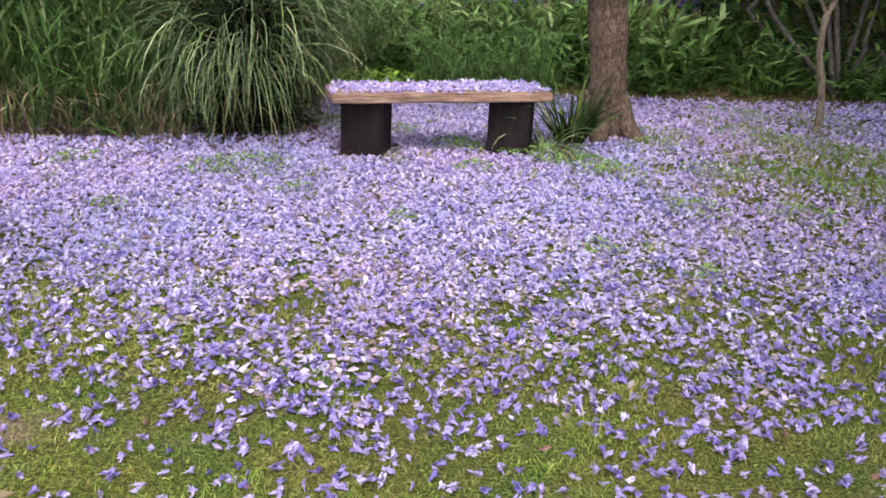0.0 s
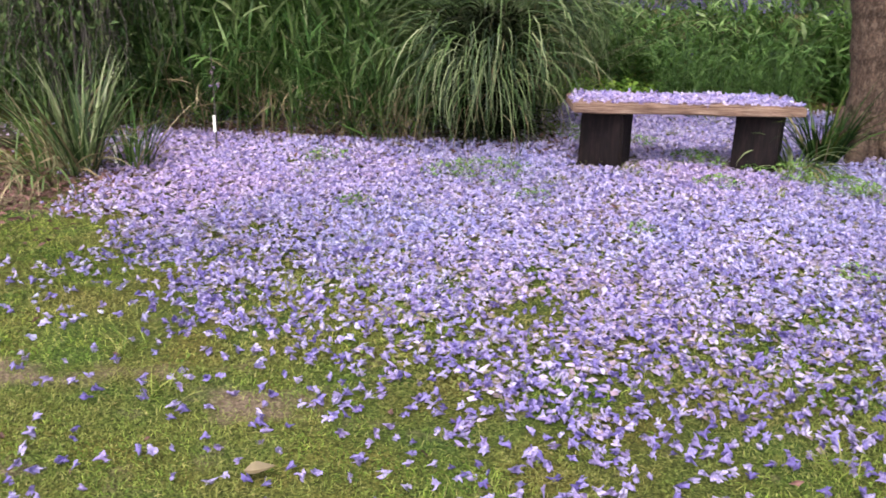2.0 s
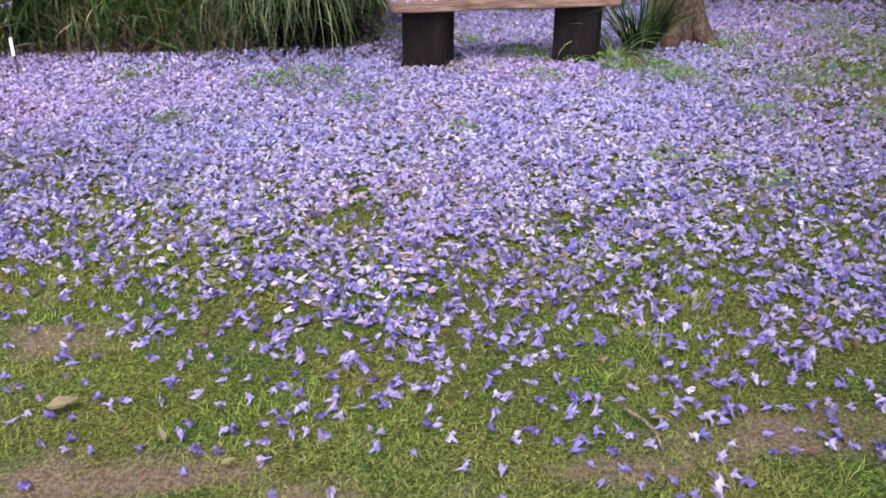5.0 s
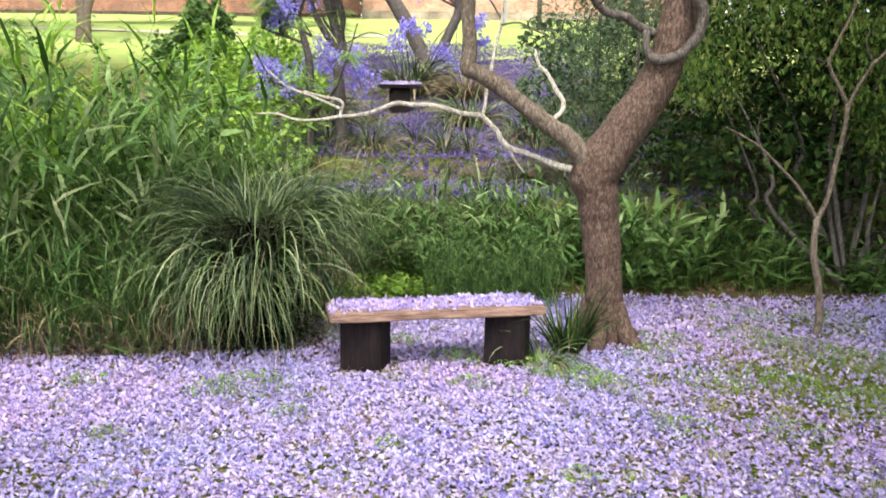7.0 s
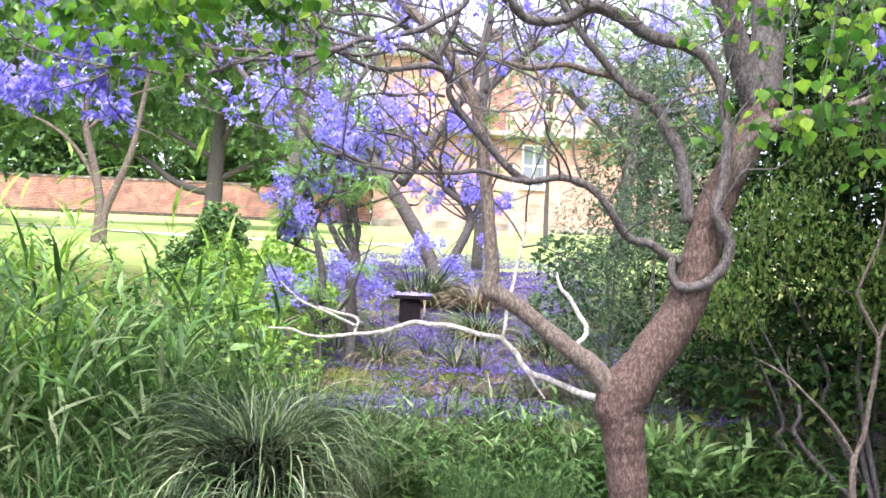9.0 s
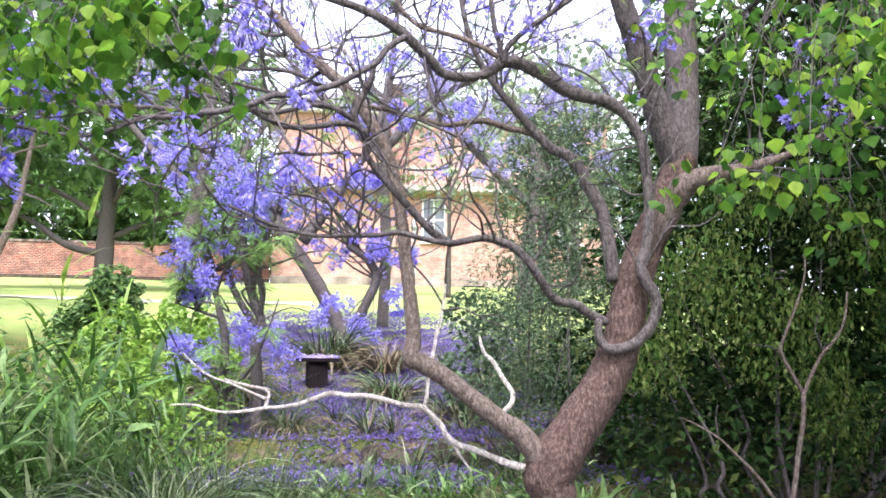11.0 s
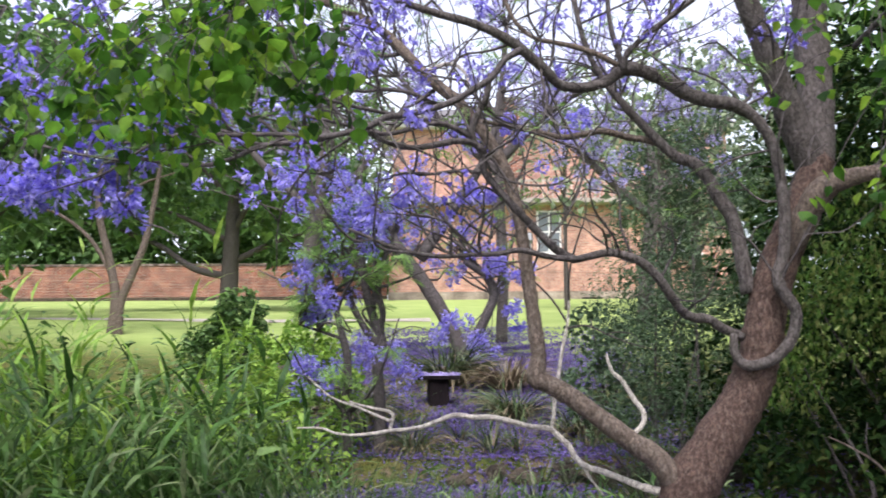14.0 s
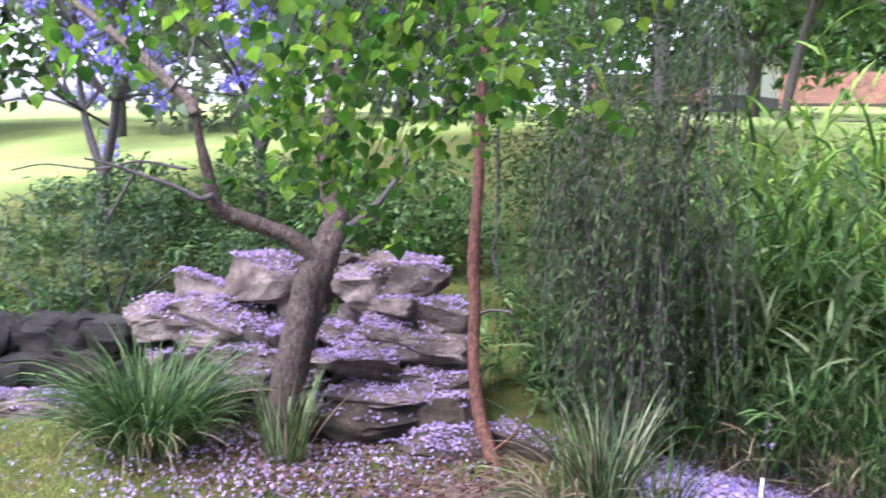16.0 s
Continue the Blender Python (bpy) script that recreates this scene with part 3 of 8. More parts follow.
gx, gy = axis(-400, -9, 7, 400, 160, 26), axis(-300, -1, 11, 600, 150, 30)
X, Y = np.meshgrid(gx, gy)
V = np.stack([X, Y, height(X, Y)], -1).reshape(-1, 3)
i, j = np.meshgrid(np.arange(len(gy) - 1), np.arange(len(gx) - 1), indexing="ij")
q = (i * len(gx) + j).ravel()
F = np.concatenate([np.stack([q, q + 1, q + 1 + len(gx)], -1), np.stack([q, q + 1 + len(gx), q + len(gx)], -1)])
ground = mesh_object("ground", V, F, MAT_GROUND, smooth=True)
BARE = ((-1.95, 2.42, 0.5, 0.09), (-1.03, 2.34, 0.20, 0.09), (-0.70, 1.74, 0.36, 0.10), (-1.05, 1.50, 0.40, 0.09), (-0.2, 1.62, 0.3, 0.07), (0.55, 1.72, 0.25, 0.06), (-1.6, 1.9, 0.2, 0.05), (-3.1, 4.05, 0.6, 0.2), (0.3, 4.3, 0.5, 0.15), (1.6, 4.8, 0.4, 0.1), (0.9, 1.85, 0.3, 0.08), (-3.2, 4.15, 0.6, 0.35))


def bareness(x, y):
    out = np.zeros_like(x)
    for bx, by, sx, sy in BARE:
        out = np.maximum(out, np.exp(-((x - bx) / sx) ** 2 - ((y - by) / sy) ** 2))
    return out


mask = ground.data.attributes.new("bare", "FLOAT", "POINT")
mask.data.foreach_set("value", (0.34 * np.maximum(bareness(V[:, 0], V[:, 1]), 0.3 * np.clip((V[:, 1] - 7.3) / 0.6, 0, 1) * np.clip((18.5 - V[:, 1]) / 2, 0, 1) * np.clip((V[:, 0] + 5.5) / 2, 0, 1))).astype(np.float32))
tagged(ground, "patchy green lawn with bare brown soil rising to terraces", "ground", kind="structure")

# gravel path across the far lawn
px = np.linspace(-60, 0.5, 60)
py = 25.6 + 0.02 * px
rows = [np.stack([px, py + d, height(px, py + d) + 0.02], -1) for d in (-0.7, 0.0, 0.7)]
V = np.vstack(rows)
q = np.arange(59)
F = np.concatenate([np.concatenate([np.stack([q + o, q + o + 1, q + o + 61], -1), np.stack([q + o, q + o + 61, q + o + 60], -1)]) for o in (0, 60)])
tagged(mesh_object("path", V, F, MAT_PATH), "pale gravel path across the sunlit lawn", "path", kind="structure")


# ---- fallen blossoms ----
EDGE_X = (-6, -2.95, -2.6, -2.1, -1.4, -0.6, 0.0, 1.0, 2.0, 5)
EDGE_Y = (9, 5.0, 3.9, 3.3, 2.95, 2.75, 2.5, 2.25, 2.05, 1.75)


def wave(x, y, k, seed):
    r = np.random.default_rng(seed)
    out = np.zeros_like(x)
    for _ in range(6):
        a, f, p = r.uniform(0, 6.28), k * r.uniform(0.6, 1.7), r.uniform(0, 6.28)
        out += np.sin(f * (x * np.cos(a) + y * np.sin(a)) + p)
    return out / 6


def carpet(x, y):
    """How thick the blossoms lie, from 0 to 1."""
    d = y - np.interp(x, EDGE_X, EDGE_Y) + 0.4 * wave(x, y, 2.4, 3) + 0.35 * wave(x, y, 6.0, 13)
    w = np.interp(x, (-2.4, -1.2, 0.0, 2.0), (1.9, 2.2, 3.0, 3.7))
    f = np.clip((d + 0.42 * w) / w, 0, 1)
    f = f * f * (3 - 2 * f)
    f = f ** 1.1 * np.clip(0.80 + 0.38 * wave(x, y, 4.5, 4) + 0.6 * wave(x, y, 15.0, 24) + 0.5 * wave(x, y, 31.0, 25) + 0.42 * np.clip(d - 0.8, 0, 1), 0.18, 1.25)
    f *= 1 - 0.72 * np.exp(-((x - 2.9) / 1.1) ** 2 - ((y - 5.0) / 0.8) ** 2)
    f *= 1 - 0.42 * np.exp(-((x - 2.4) / 1.3) ** 2 - ((y - 4.0) / 1.2) ** 2)
    f *= 1 - 0.6 * np.exp(-((x - 3.6) / 1.4) ** 2 - ((y - 6.3) / 0.8) ** 2)
    f *= 1 - np.clip((y - np.where(x > 1.8, 6.85, 6.9)) / 0.35, 0, 1)
    return np.where((x < -2.1) & (y > 3.3) & (f < 0.3), 0.3 * f, 1.0) * np.clip(f, np.where((y < 4.2) & ~((x < -2.1) & (y > 3.3)), np.where(x < -0.8, np.where(y > 2.6, 0.07, 0.055), np.where(x > 0.1, 0.085, 0.04)), 0.0), 1.1)


def scatter_points(lo, hi, per_m2, density, r):
    n = int((hi[0] - lo[0]) * (hi[1] - lo[1]) * per_m2)
    x, y = r.uniform(lo[0], hi[0], n), r.uniform(lo[1], hi[1], n)
    keep = r.uniform(size=n) < density(x, y)
    return x[keep], y[keep]


FLOWERS = [trumpet(s) for s in range(9)]
FAR_FLOWERS = [bloom(60 + s, 5) for s in range(8)]


def lay_flowers(pile, x, y, z, size, r, spread=0.5, shapes=None):
    shapes = shapes or FAR_FLOWERS
    kind = r.integers(0, len(shapes), len(x))
    for k in range(len(shapes)):
        m = kind == k
        c = int(m.sum())
        if c:
            rot = turns(r.uniform(0, 6.28, c), r.normal(0, spread, c) - 0.15, r.uniform(0, 6.28, c))
            pile.add(*strew(shapes[k], np.stack([x[m], y[m], z[m]], -1), rot, size * r.uniform(0.75, 1.25, c)))


r = np.random.default_rng(21)
pile = Pile()
x, y = scatter_points((-3.0, 1.4), (5.0, 7.8), 3000, lambda x, y: np.clip(1.5 * carpet(x, y) - 0.42, 0, 1), r)
n = len(x)
FLAT = (np.array([(-0.5, -0.1, 0.0), (0.0, -0.42, 0.06), (0.5, 0.05, 0.0), (0.05, 0.4, 0.10)]), np.array([(0, 1, 2), (0, 2, 3)]))
pile.add(*strew(FLAT, np.stack([x, y, height(x, y) + r.uniform(0.006, 0.016, n)], -1), turns(r.uniform(0, 6.28, n), r.normal(0, 0.18, n), r.normal(0, 0.18, n)), r.uniform(0.02, 0.042, n)))
tagged(pile.link("wilted_petals", MAT_WILTED), "older wilted mauve petals lying flat beneath the fresh blossoms", "petals", kind="stuff")
pile = Pile()
x, y = scatter_points((-3.6, 0.0), (5.0, 8.0), 1900, lambda x, y: carpet(x, y) * np.clip((y - 0.1) / 0.9, 0, 1) * np.clip((x + 3.6) / 0.6, 0, 1), r)
legs = (np.abs(x - 0.08) < 0.19) & (y > 5.16) & (y < 5.52) | (np.abs(x - 0.93) < 0.19) & (y > 5.27) & (y < 5.63)
clear = ~legs & ~((x < -0.2) & (y > np.interp(x, (-2.8, -1.6, -0.2), (5.55, 5.55, 5.72)))) & (np.hypot(x - 1.6, y - 5.86) > 0.15)
x, y = x[clear], y[clear]
z = height(x, y) + 0.012 + 0.018 * r.uniform(size=len(x)) * np.clip(carpet(x, y), 0.3, 1)
NEAR_FLOWERS = FLOWERS + [bloom(80 + s, 6) for s in range(7)]
# nearer blossoms get a darker, more saturated tint than the far carpet
nearby = y + r.normal(0, 0.45, len(y)) < 3.1
for m, shapes in ((nearby, NEAR_FLOWERS), (~nearby, FAR_FLOWERS)):
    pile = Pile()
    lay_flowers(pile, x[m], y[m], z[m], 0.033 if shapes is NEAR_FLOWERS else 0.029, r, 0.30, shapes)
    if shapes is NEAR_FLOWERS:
        tagged(pile.link("fallen_blossoms", MAT_NEAR_PETALS, smooth=True), "deeper violet trumpet blossoms scattered over the nearer grass", "petals", kind="stuff")
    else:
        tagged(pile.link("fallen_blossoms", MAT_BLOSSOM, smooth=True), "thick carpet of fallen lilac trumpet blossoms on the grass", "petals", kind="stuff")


def upper(x, y):
    f = np.clip(0.8 + 1.3 * wave(x, y, 2.2, 8) + 0.9 * wave(x * 0.6, y, 7.0, 18), 0.2, 1) * np.exp(-((x - 0.9) / 2.4) ** 2)
    return np.where((y > 9.15) & (y < 22), f, 0.05 * f) * np.clip((24 - y) / 6, 0, 1)


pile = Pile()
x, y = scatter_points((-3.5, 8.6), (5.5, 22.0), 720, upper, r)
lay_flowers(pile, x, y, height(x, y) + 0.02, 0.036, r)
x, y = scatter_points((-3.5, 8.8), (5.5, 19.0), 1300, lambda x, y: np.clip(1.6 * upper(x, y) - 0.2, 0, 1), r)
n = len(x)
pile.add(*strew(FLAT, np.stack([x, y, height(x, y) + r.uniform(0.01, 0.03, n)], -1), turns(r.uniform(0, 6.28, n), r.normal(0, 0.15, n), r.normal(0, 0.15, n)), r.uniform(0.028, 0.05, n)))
tagged(pile.link("terrace_blossoms", MAT_DEEP), "fallen lilac blossoms coloured darker for shade covering the stone terraces behind the plants", "petals", kind="stuff")


def pink(x, y):
    return 0.6 * np.exp(-((x + 4.35) / 0.8) ** 4 - ((y - 3.8) / 0.9) ** 2) + 0.01


pile = Pile()
x, y = scatter_points((-7, 2.0), (-2.9, 6.0), 1500, pink, r)
lay_flowers(pile, x, y, height(x, y) + 0.02, 0.027, r, 0.3)
tagged(pile.link("mulch_blossoms", MAT_WILTED), "scattered lilac blossoms lying on the brown mulch", "petals", kind="stuff")

# leaf litter under the rocks and the plants
pile = Pile()
LIT = small_leaf(0.4, 0.22)


def litter(x, y):
    return np.clip(np.exp(-((x + 4.3) / 1.3) ** 4 - ((y - 4.1) / 0.95) ** 4) + np.exp(-((x + 1.6) / 1.6) ** 4 - ((y - 5.72) / 0.26) ** 2) + 0.5 * np.exp(-((x - 3.2) / 2.6) ** 4 - ((y - 7.1) / 0.3) ** 2) + 0.9 * np.exp(-((x + 3.1) / 0.75) ** 4 - ((y - 4.15) / 0.42) ** 4) + 0.004, 0, 1)


x, y = scatter_points((-7, 1.2), (6, 8.4), 1500, litter, r)
pile.add(*strew(LIT, np.stack([x, y, height(x, y) + 0.008 + 0.02 * r.uniform(size=len(x))], -1), turns(r.uniform(0, 6.28, len(x)), r.normal(0, 0.35, len(x)), r.uniform(0, 6.28, len(x))), r.uniform(0.02, 0.055, len(x))))
tagged(pile.link("leaf_litter", MAT_LITTER), "dry pinkish-brown leaf litter and bark mulch on soil", "leaf litter", kind="stuff")

# dark leaves added to darken the ground between the terrace blossoms
pile = Pile()
x, y = scatter_points((-1.6, 8.5), (4.0, 13.5), 650, lambda x, y: np.clip(0.7 + 0.8 * wave(x, y, 3.0, 41), 0.2, 1), r)
pile.add(*strew(LIT, np.stack([x, y, height(x, y) + 0.008 + 0.012 * r.uniform(size=len(x))], -1), turns(r.uniform(0, 6.28, len(x)), r.normal(0, 0.3, len(x)), r.uniform(0, 6.28, len(x))), r.uniform(0.03, 0.07, len(x))))
tagged(pile.link("leaf_litter", MAT_BROWNISH), "dark green-brown leaves strewn between the terrace blossoms", "leaf litter", kind="stuff")

# ---- grass ----

def turf(x, y):
    g = np.clip(0.62 + 1.1 * wave(x, y, 5.0, 15), 0.12, 1)
    g *= 1 - 0.85 * bareness(x, y)
    return g * np.where(y < 5, 1.0, 0.4) * (1 - 0.92 * np.clip(litter(x, y) - 0.05, 0, 1))


pile = Pile()
sunny = Pile()
for lo, hi, dens, tall in (((-2.6, 1.2), (2.0, 2.6), 14500, 0.016), ((-3.8, 2.6), (-0.6, 4.3), 9500, 0.019), ((-0.6, 2.6), (3.0, 3.8), 5500, 0.032), ((-0.6, 3.8), (4.5, 5.4), 2000, 0.034), ((-2.4, 5.4), (5.2, 8.0), 500, 0.045), ((-6.6, 1.8), (-4.3, 3.1), 2600, 0.05)):
    x, y = scatter_points(lo, hi, dens, turf, r)
    n = len(x)
    v, f, _ = blades(np.stack([x, y, height(x, y)], -1), r.uniform(0, 6.28, n), tall * r.uniform(0.5, 1.8, n), r.uniform(0.0016, 0.0032, n), r.uniform(0.4, 1.5, n), r.uniform(0.1, 0.9, n), 2, r)
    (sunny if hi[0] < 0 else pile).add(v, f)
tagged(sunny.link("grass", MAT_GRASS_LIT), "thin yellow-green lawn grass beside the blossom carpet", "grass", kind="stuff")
# fine bright tufts
tx, ty = scatter_points((-2.6, 1.2), (2.4, 3.4), 16, lambda x, y: np.clip(0.5 + 1.4 * wave(x, y, 3.0, 19), 0, 1) * (1 - bareness(x, y)), r)
for cx, cy in zip(tx, ty):
    n = 30
    bx, by = cx + r.normal(0, 0.022, n), cy + r.normal(0, 0.018, n)
    v, f, _ = blades(np.stack([bx, by, height(bx, by)], -1), r.uniform(0, 6.28, n), r.uniform(0.025, 0.06, n), r.uniform(0.0016, 0.003, n), r.uniform(0.9, 1.5, n), r.uniform(0.1, 1.0, n), 2, r)
    pile.add(v, f)
# longer tussocks
tx, ty = scatter_points((-2.2, 2.0), (4.2, 7.2), 4.0, lambda x, y: np.clip(0.5 + wave(x, y, 2.5, 9), 0, 1), r)
tx, ty = np.append(tx, r.normal(2.9, 0.6, 70)), np.append(ty, r.normal(5.1, 0.5, 70))
for cx, cy in zip(tx, ty):
    n = 40
    bx, by = cx + r.normal(0, 0.03, n), cy + r.normal(0, 0.03, n)
    v, f, _ = blades(np.stack([bx, by, height(bx, by)], -1), r.uniform(0, 6.28, n), r.uniform(0.04, 0.11, n), r.uniform(0.003, 0.005, n), r.uniform(0.7, 1.5, n), r.uniform(0.2, 1.2, n), 3, r)
    pile.add(v, f)
tagged(pile.link("grass", MAT_GRASS), "short uneven green lawn grass with longer tussocks", "grass", kind="stuff")

# matted leaflets between the blades
pile = Pile()
TINY = (np.array([(0.0, 0.0, 0.0), (0.5, -0.33, 0.10), (1.0, 0.0, -0.08), (0.5, 0.33, 0.12)]), np.array([(0, 1, 2), (0, 2, 3)]))
for lo, hi, dens, big in (((-2.4, 1.2), (2.2, 2.5), 6500, 0.0085), ((-3.6, 2.5), (1.8, 3.6), 4500, 0.014)):
    x, y = scatter_points(lo, hi, dens, lambda x, y: np.clip(0.55 + 1.2 * wave(x, y, 6.0, 31), 0.15, 1) * (1 - 0.9 * bareness(x, y)), r)
    n = len(x)
    pile.add(*strew(TINY, np.stack([x, y, height(x, y) + r.uniform(0.002, 0.016, n)], -1), turns(r.uniform(0, 6.28, n), r.normal(-0.25, 0.45, n), r.normal(0, 0.45, n)), big * r.uniform(0.6, 1.5, n)))
tagged(pile.link("lawn_weeds", MAT_CLOVER), "matted tiny green lawn leaflets between the grass blades", "grass", kind="stuff")

# low leafy weeds in the carpet
WEED = small_leaf(0.5, 0.25)
WEEDS = ((-0.56, 5.0, 0.26, 300), (-0.80, 4.95, 0.14, 110), (1.14, 5.28, 0.22, 420), (1.32, 5.1, 0.2, 300), (0.93, 5.42, 0.1, 120), (0.62, 5.5, 0.16, 200), (0.66, 4.95, 0.13, 110), (1.48, 4.95, 0.16, 150), (0.03, 5.85, 0.2, 200), (-0.12, 6.05, 0.2, 160), (0.30, 5.9, 0.14, 120), (2.73, 6.5, 0.3, 240), (2.62, 5.9, 0.26, 260), (2.9, 5.6, 0.3, 330), (3.1, 5.35, 0.3, 330), (2.05, 5.0, 0.2, 160), (2.45, 4.95, 0.26, 260), (2.0, 5.85, 0.2, 150), (1.85, 5.55, 0.2, 180), (2.8, 4.6, 0.3, 240), (2.2, 4.2, 0.22, 160), (1.7, 4.3, 0.16, 110), (0.2, 4.1, 0.08, 50), (-1.5, 5.1, 0.13, 90), (-1.15, 4.3, 0.1, 60), (1.05, 3.75, 0.1, 60), (1.4, 3.4, 0.09, 50), (-0.3, 4.55, 0.1, 60), (3.4, 6.4, 0.3, 200))
for wx, wy, wr, wc in WEEDS:
    root = thing("weed_patch", "low patch of soft green weeds among fallen blossoms", "weed", "weeds in the carpet", (wx, wy, float(height(wx, wy))))
    a, d = r.uniform(0, 6.28, wc), wr * np.sqrt(r.uniform(size=wc))
    z = 0.03 + 0.06 * (1 - d / wr) * r.uniform(0.3, 1, wc)
    v, f = strew(WEED, np.stack([np.cos(a) * d, np.sin(a) * d, z], -1), turns(r.uniform(0, 6.28, wc), r.normal(-0.2, 0.4, wc), r.normal(0, 0.3, wc)), r.uniform(0.014, 0.034, wc))
    mesh_object("foliage", v, f, MAT_WEED, root)
    n = wc // 3
    a, d = r.uniform(0, 6.28, n), 0.7 * wr * np.sqrt(r.uniform(size=n))
    v, f, _ = blades(np.stack([np.cos(a) * d, np.sin(a) * d, np.zeros(n)], -1), r.uniform(0, 6.28, n), r.uniform(0.04, 0.1, n), np.full(n, 0.003), r.uniform(0.8, 1.5, n), r.uniform(0, 0.6, n), 2, r)
    mesh_object("stem_mass", v, f, MAT_GRASS, root)


# ---- benches ----
def slab_bench(name, label, group, at, yaw, length, depth, tall, thick, tilt=0.0, seat_mat=MAT_PLANK, legs=((-0.42, 0.02, -25), (0.45, 0.0, -25)), block=(0.125, 0.11)):
    root = thing(name, label, "bench", group, at)
    root.rotation_euler = (0, 0, radians(yaw))
    bm = bmesh.new()
    box(bm, (-length / 2, -depth / 2, tall - thick), (length / 2, depth / 2, tall), 0.008, 2)
    bmesh.ops.subdivide_edges(bm, edges=[e for e in bm.edges if abs(e.verts[0].co.x - e.verts[1].co.x) > length * 0.5], cuts=26)
    for v in bm.verts:
        n = noise.noise(Vector((v.co.x * 5, v.co.y * 9, v.co.z * 20)))
        v.co.z += 0.006 * n + v.co.x * math.tan(radians(tilt))
        v.co.y += 0.007 * noise.noise(Vector((v.co.x * 7 + 5, v.co.y, v.co.z * 30)))
    seat = part("seat", bm, seat_mat, root, "weathered plank with rough sawn edges")
    for lx, ly, turn in legs:
        bm = bmesh.new()
        top = tall - thick + lx * math.tan(radians(tilt)) + 0.002
        box(bm, (-block[0], -block[1], -0.04), (block[0], block[1], top), 0.012, 2)
        for v in bm.verts:
            v.co += 0.006 * Vector((noise.noise(v.co * 7), noise.noise(v.co * 7 + Vector((3, 1, 2))), 0))
        bmesh.ops.rotate(bm, verts=bm.verts, cent=(0, 0, 0), matrix=Matrix.Rotation(radians(turn), 3, "Z"))
        bmesh.ops.translate(bm, verts=bm.verts, vec=(lx, ly, 0))
        part("leg", bm, MAT_SLEEPER, root, "thick block of dark timber")
    bm = bmesh.new()
    box(bm, (-length * 0.2, -0.02, tall - thick - 0.022 - 0.003), (-length * 0.16, depth * 0.3, tall - thick - 0.003), 0.004, 1)
    part("bracket", bm, MAT_SLEEPER, seat, "dark timber cleat under the plank")
    return root


SEAT_AT, SEAT_YAW, SEAT_TILT = (0.49, 5.40), 8.0, 0.1
slab_bench("garden_bench", "low plank bench on dark timber blocks strewn with petals", "garden benches", (*SEAT_AT, 0.0), SEAT_YAW, 1.29, 0.33, 0.386, 0.052, SEAT_TILT)
pile = Pile()
n = 1500
x, y = r.uniform(-0.63, 0.63, n), r.uniform(-0.14, 0.15, n)
keep = r.uniform(size=n) < np.clip(0.7 + 0.9 * wave(x, y * 3, 6, 2), 0.2, 1) * np.clip((y + 0.17) / 0.08, 0.25, 1)
x, y = x[keep], y[keep]
ca, sa = math.cos(radians(SEAT_YAW)), math.sin(radians(SEAT_YAW))
z = 0.390 + x * math.tan(radians(SEAT_TILT)) + 0.008 * r.uniform(size=len(x))
lay_flowers(pile, SEAT_AT[0] + ca * x - sa * y, SEAT_AT[1] + sa * x + ca * y, z, 0.029, r, 0.2)
tagged(pile.link("bench_blossoms", MAT_BLOSSOM), "layer of fallen lilac blossoms lying on the bench seat", "petals", kind="stuff")
slab_bench("garden_bench", "distant low bench with dark legs on the upper terrace", "garden benches", (0.35, 13.1, 1.20), 2.0, 0.56, 0.34, 0.395, 0.05, 0.0, MAT_SLEEPER, ((0, 0, 6),), (0.13, 0.12))
pile = Pile()
x, y = r.uniform(0.1, 0.6, 160), r.uniform(12.97, 13.23, 160)
lay_flowers(pile, x, y, np.full(160, 1.605), 0.045, r, 0.4)
tagged(pile.link("bench_blossoms", MAT_BLOSSOM), "lilac blossoms lying on the distant bench seat", "petals", kind="stuff")


# ---- main jacaranda ----
JAC = thing("jacaranda_tree", "forked jacaranda with bare twisting grey branches and purple blossom", "tree", "jacarandas", (1.58, 5.85, 0))
BASE = np.array([1.58, 5.85, 0.0])


def limb(name, root, base, points, radii, mat, sides=10, knobs=0.05, label="", steps=6):
    v, f = tube(np.array(points) - base, radii, sides, steps, knobs, r)
    return mesh_object(name, v, f, mat, root, label, smooth=True)


limb("trunk", JAC, BASE, [(1.63, 5.85, -0.12), (1.62, 5.85, 0.04), (1.62, 5.84, 0.19), (1.61, 5.84, 0.42), (1.57, 5.84, 0.79), (1.54, 5.83, 1.00), (1.52, 5.83, 1.14), (1.67, 5.82, 1.38), (1.85, 5.83, 1.64), (1.95, 5.83, 1.87), (1.99, 5.84, 2.02), (2.04, 5.86, 2.22), (2.13, 5.88, 2.46), (2.25, 5.91, 2.70), (2.35, 5.93, 2.91), (2.39, 5.95, 3.03)], [0.173, 0.138, 0.123, 0.118, 0.124, 0.134, 0.155, 0.136, 0.124, 0.114, 0.113, 0.110, 0.108, 0.104, 0.104, 0.103], MAT_BARK, 20, 0.05, "rough brown leaning trunk", 8)
for k in range(5):
    a = k * 1.3 + 0.4
    limb("root", JAC, BASE, [(1.62 + 0.10 * math.cos(a), 5.85 + 0.10 * math.sin(a), 0.30), (1.62 + 0.16 * math.cos(a), 5.85 + 0.16 * math.sin(a), 0.10), (1.62 + 0.24 * math.cos(a), 5.85 + 0.24 * math.sin(a), 0.02), (1.62 + 0.36 * math.cos(a), 5.85 + 0.36 * math.sin(a), -0.04)], [0.04, 0.062, 0.055, 0.03], MAT_BARK, 8)
BOUGHS = []


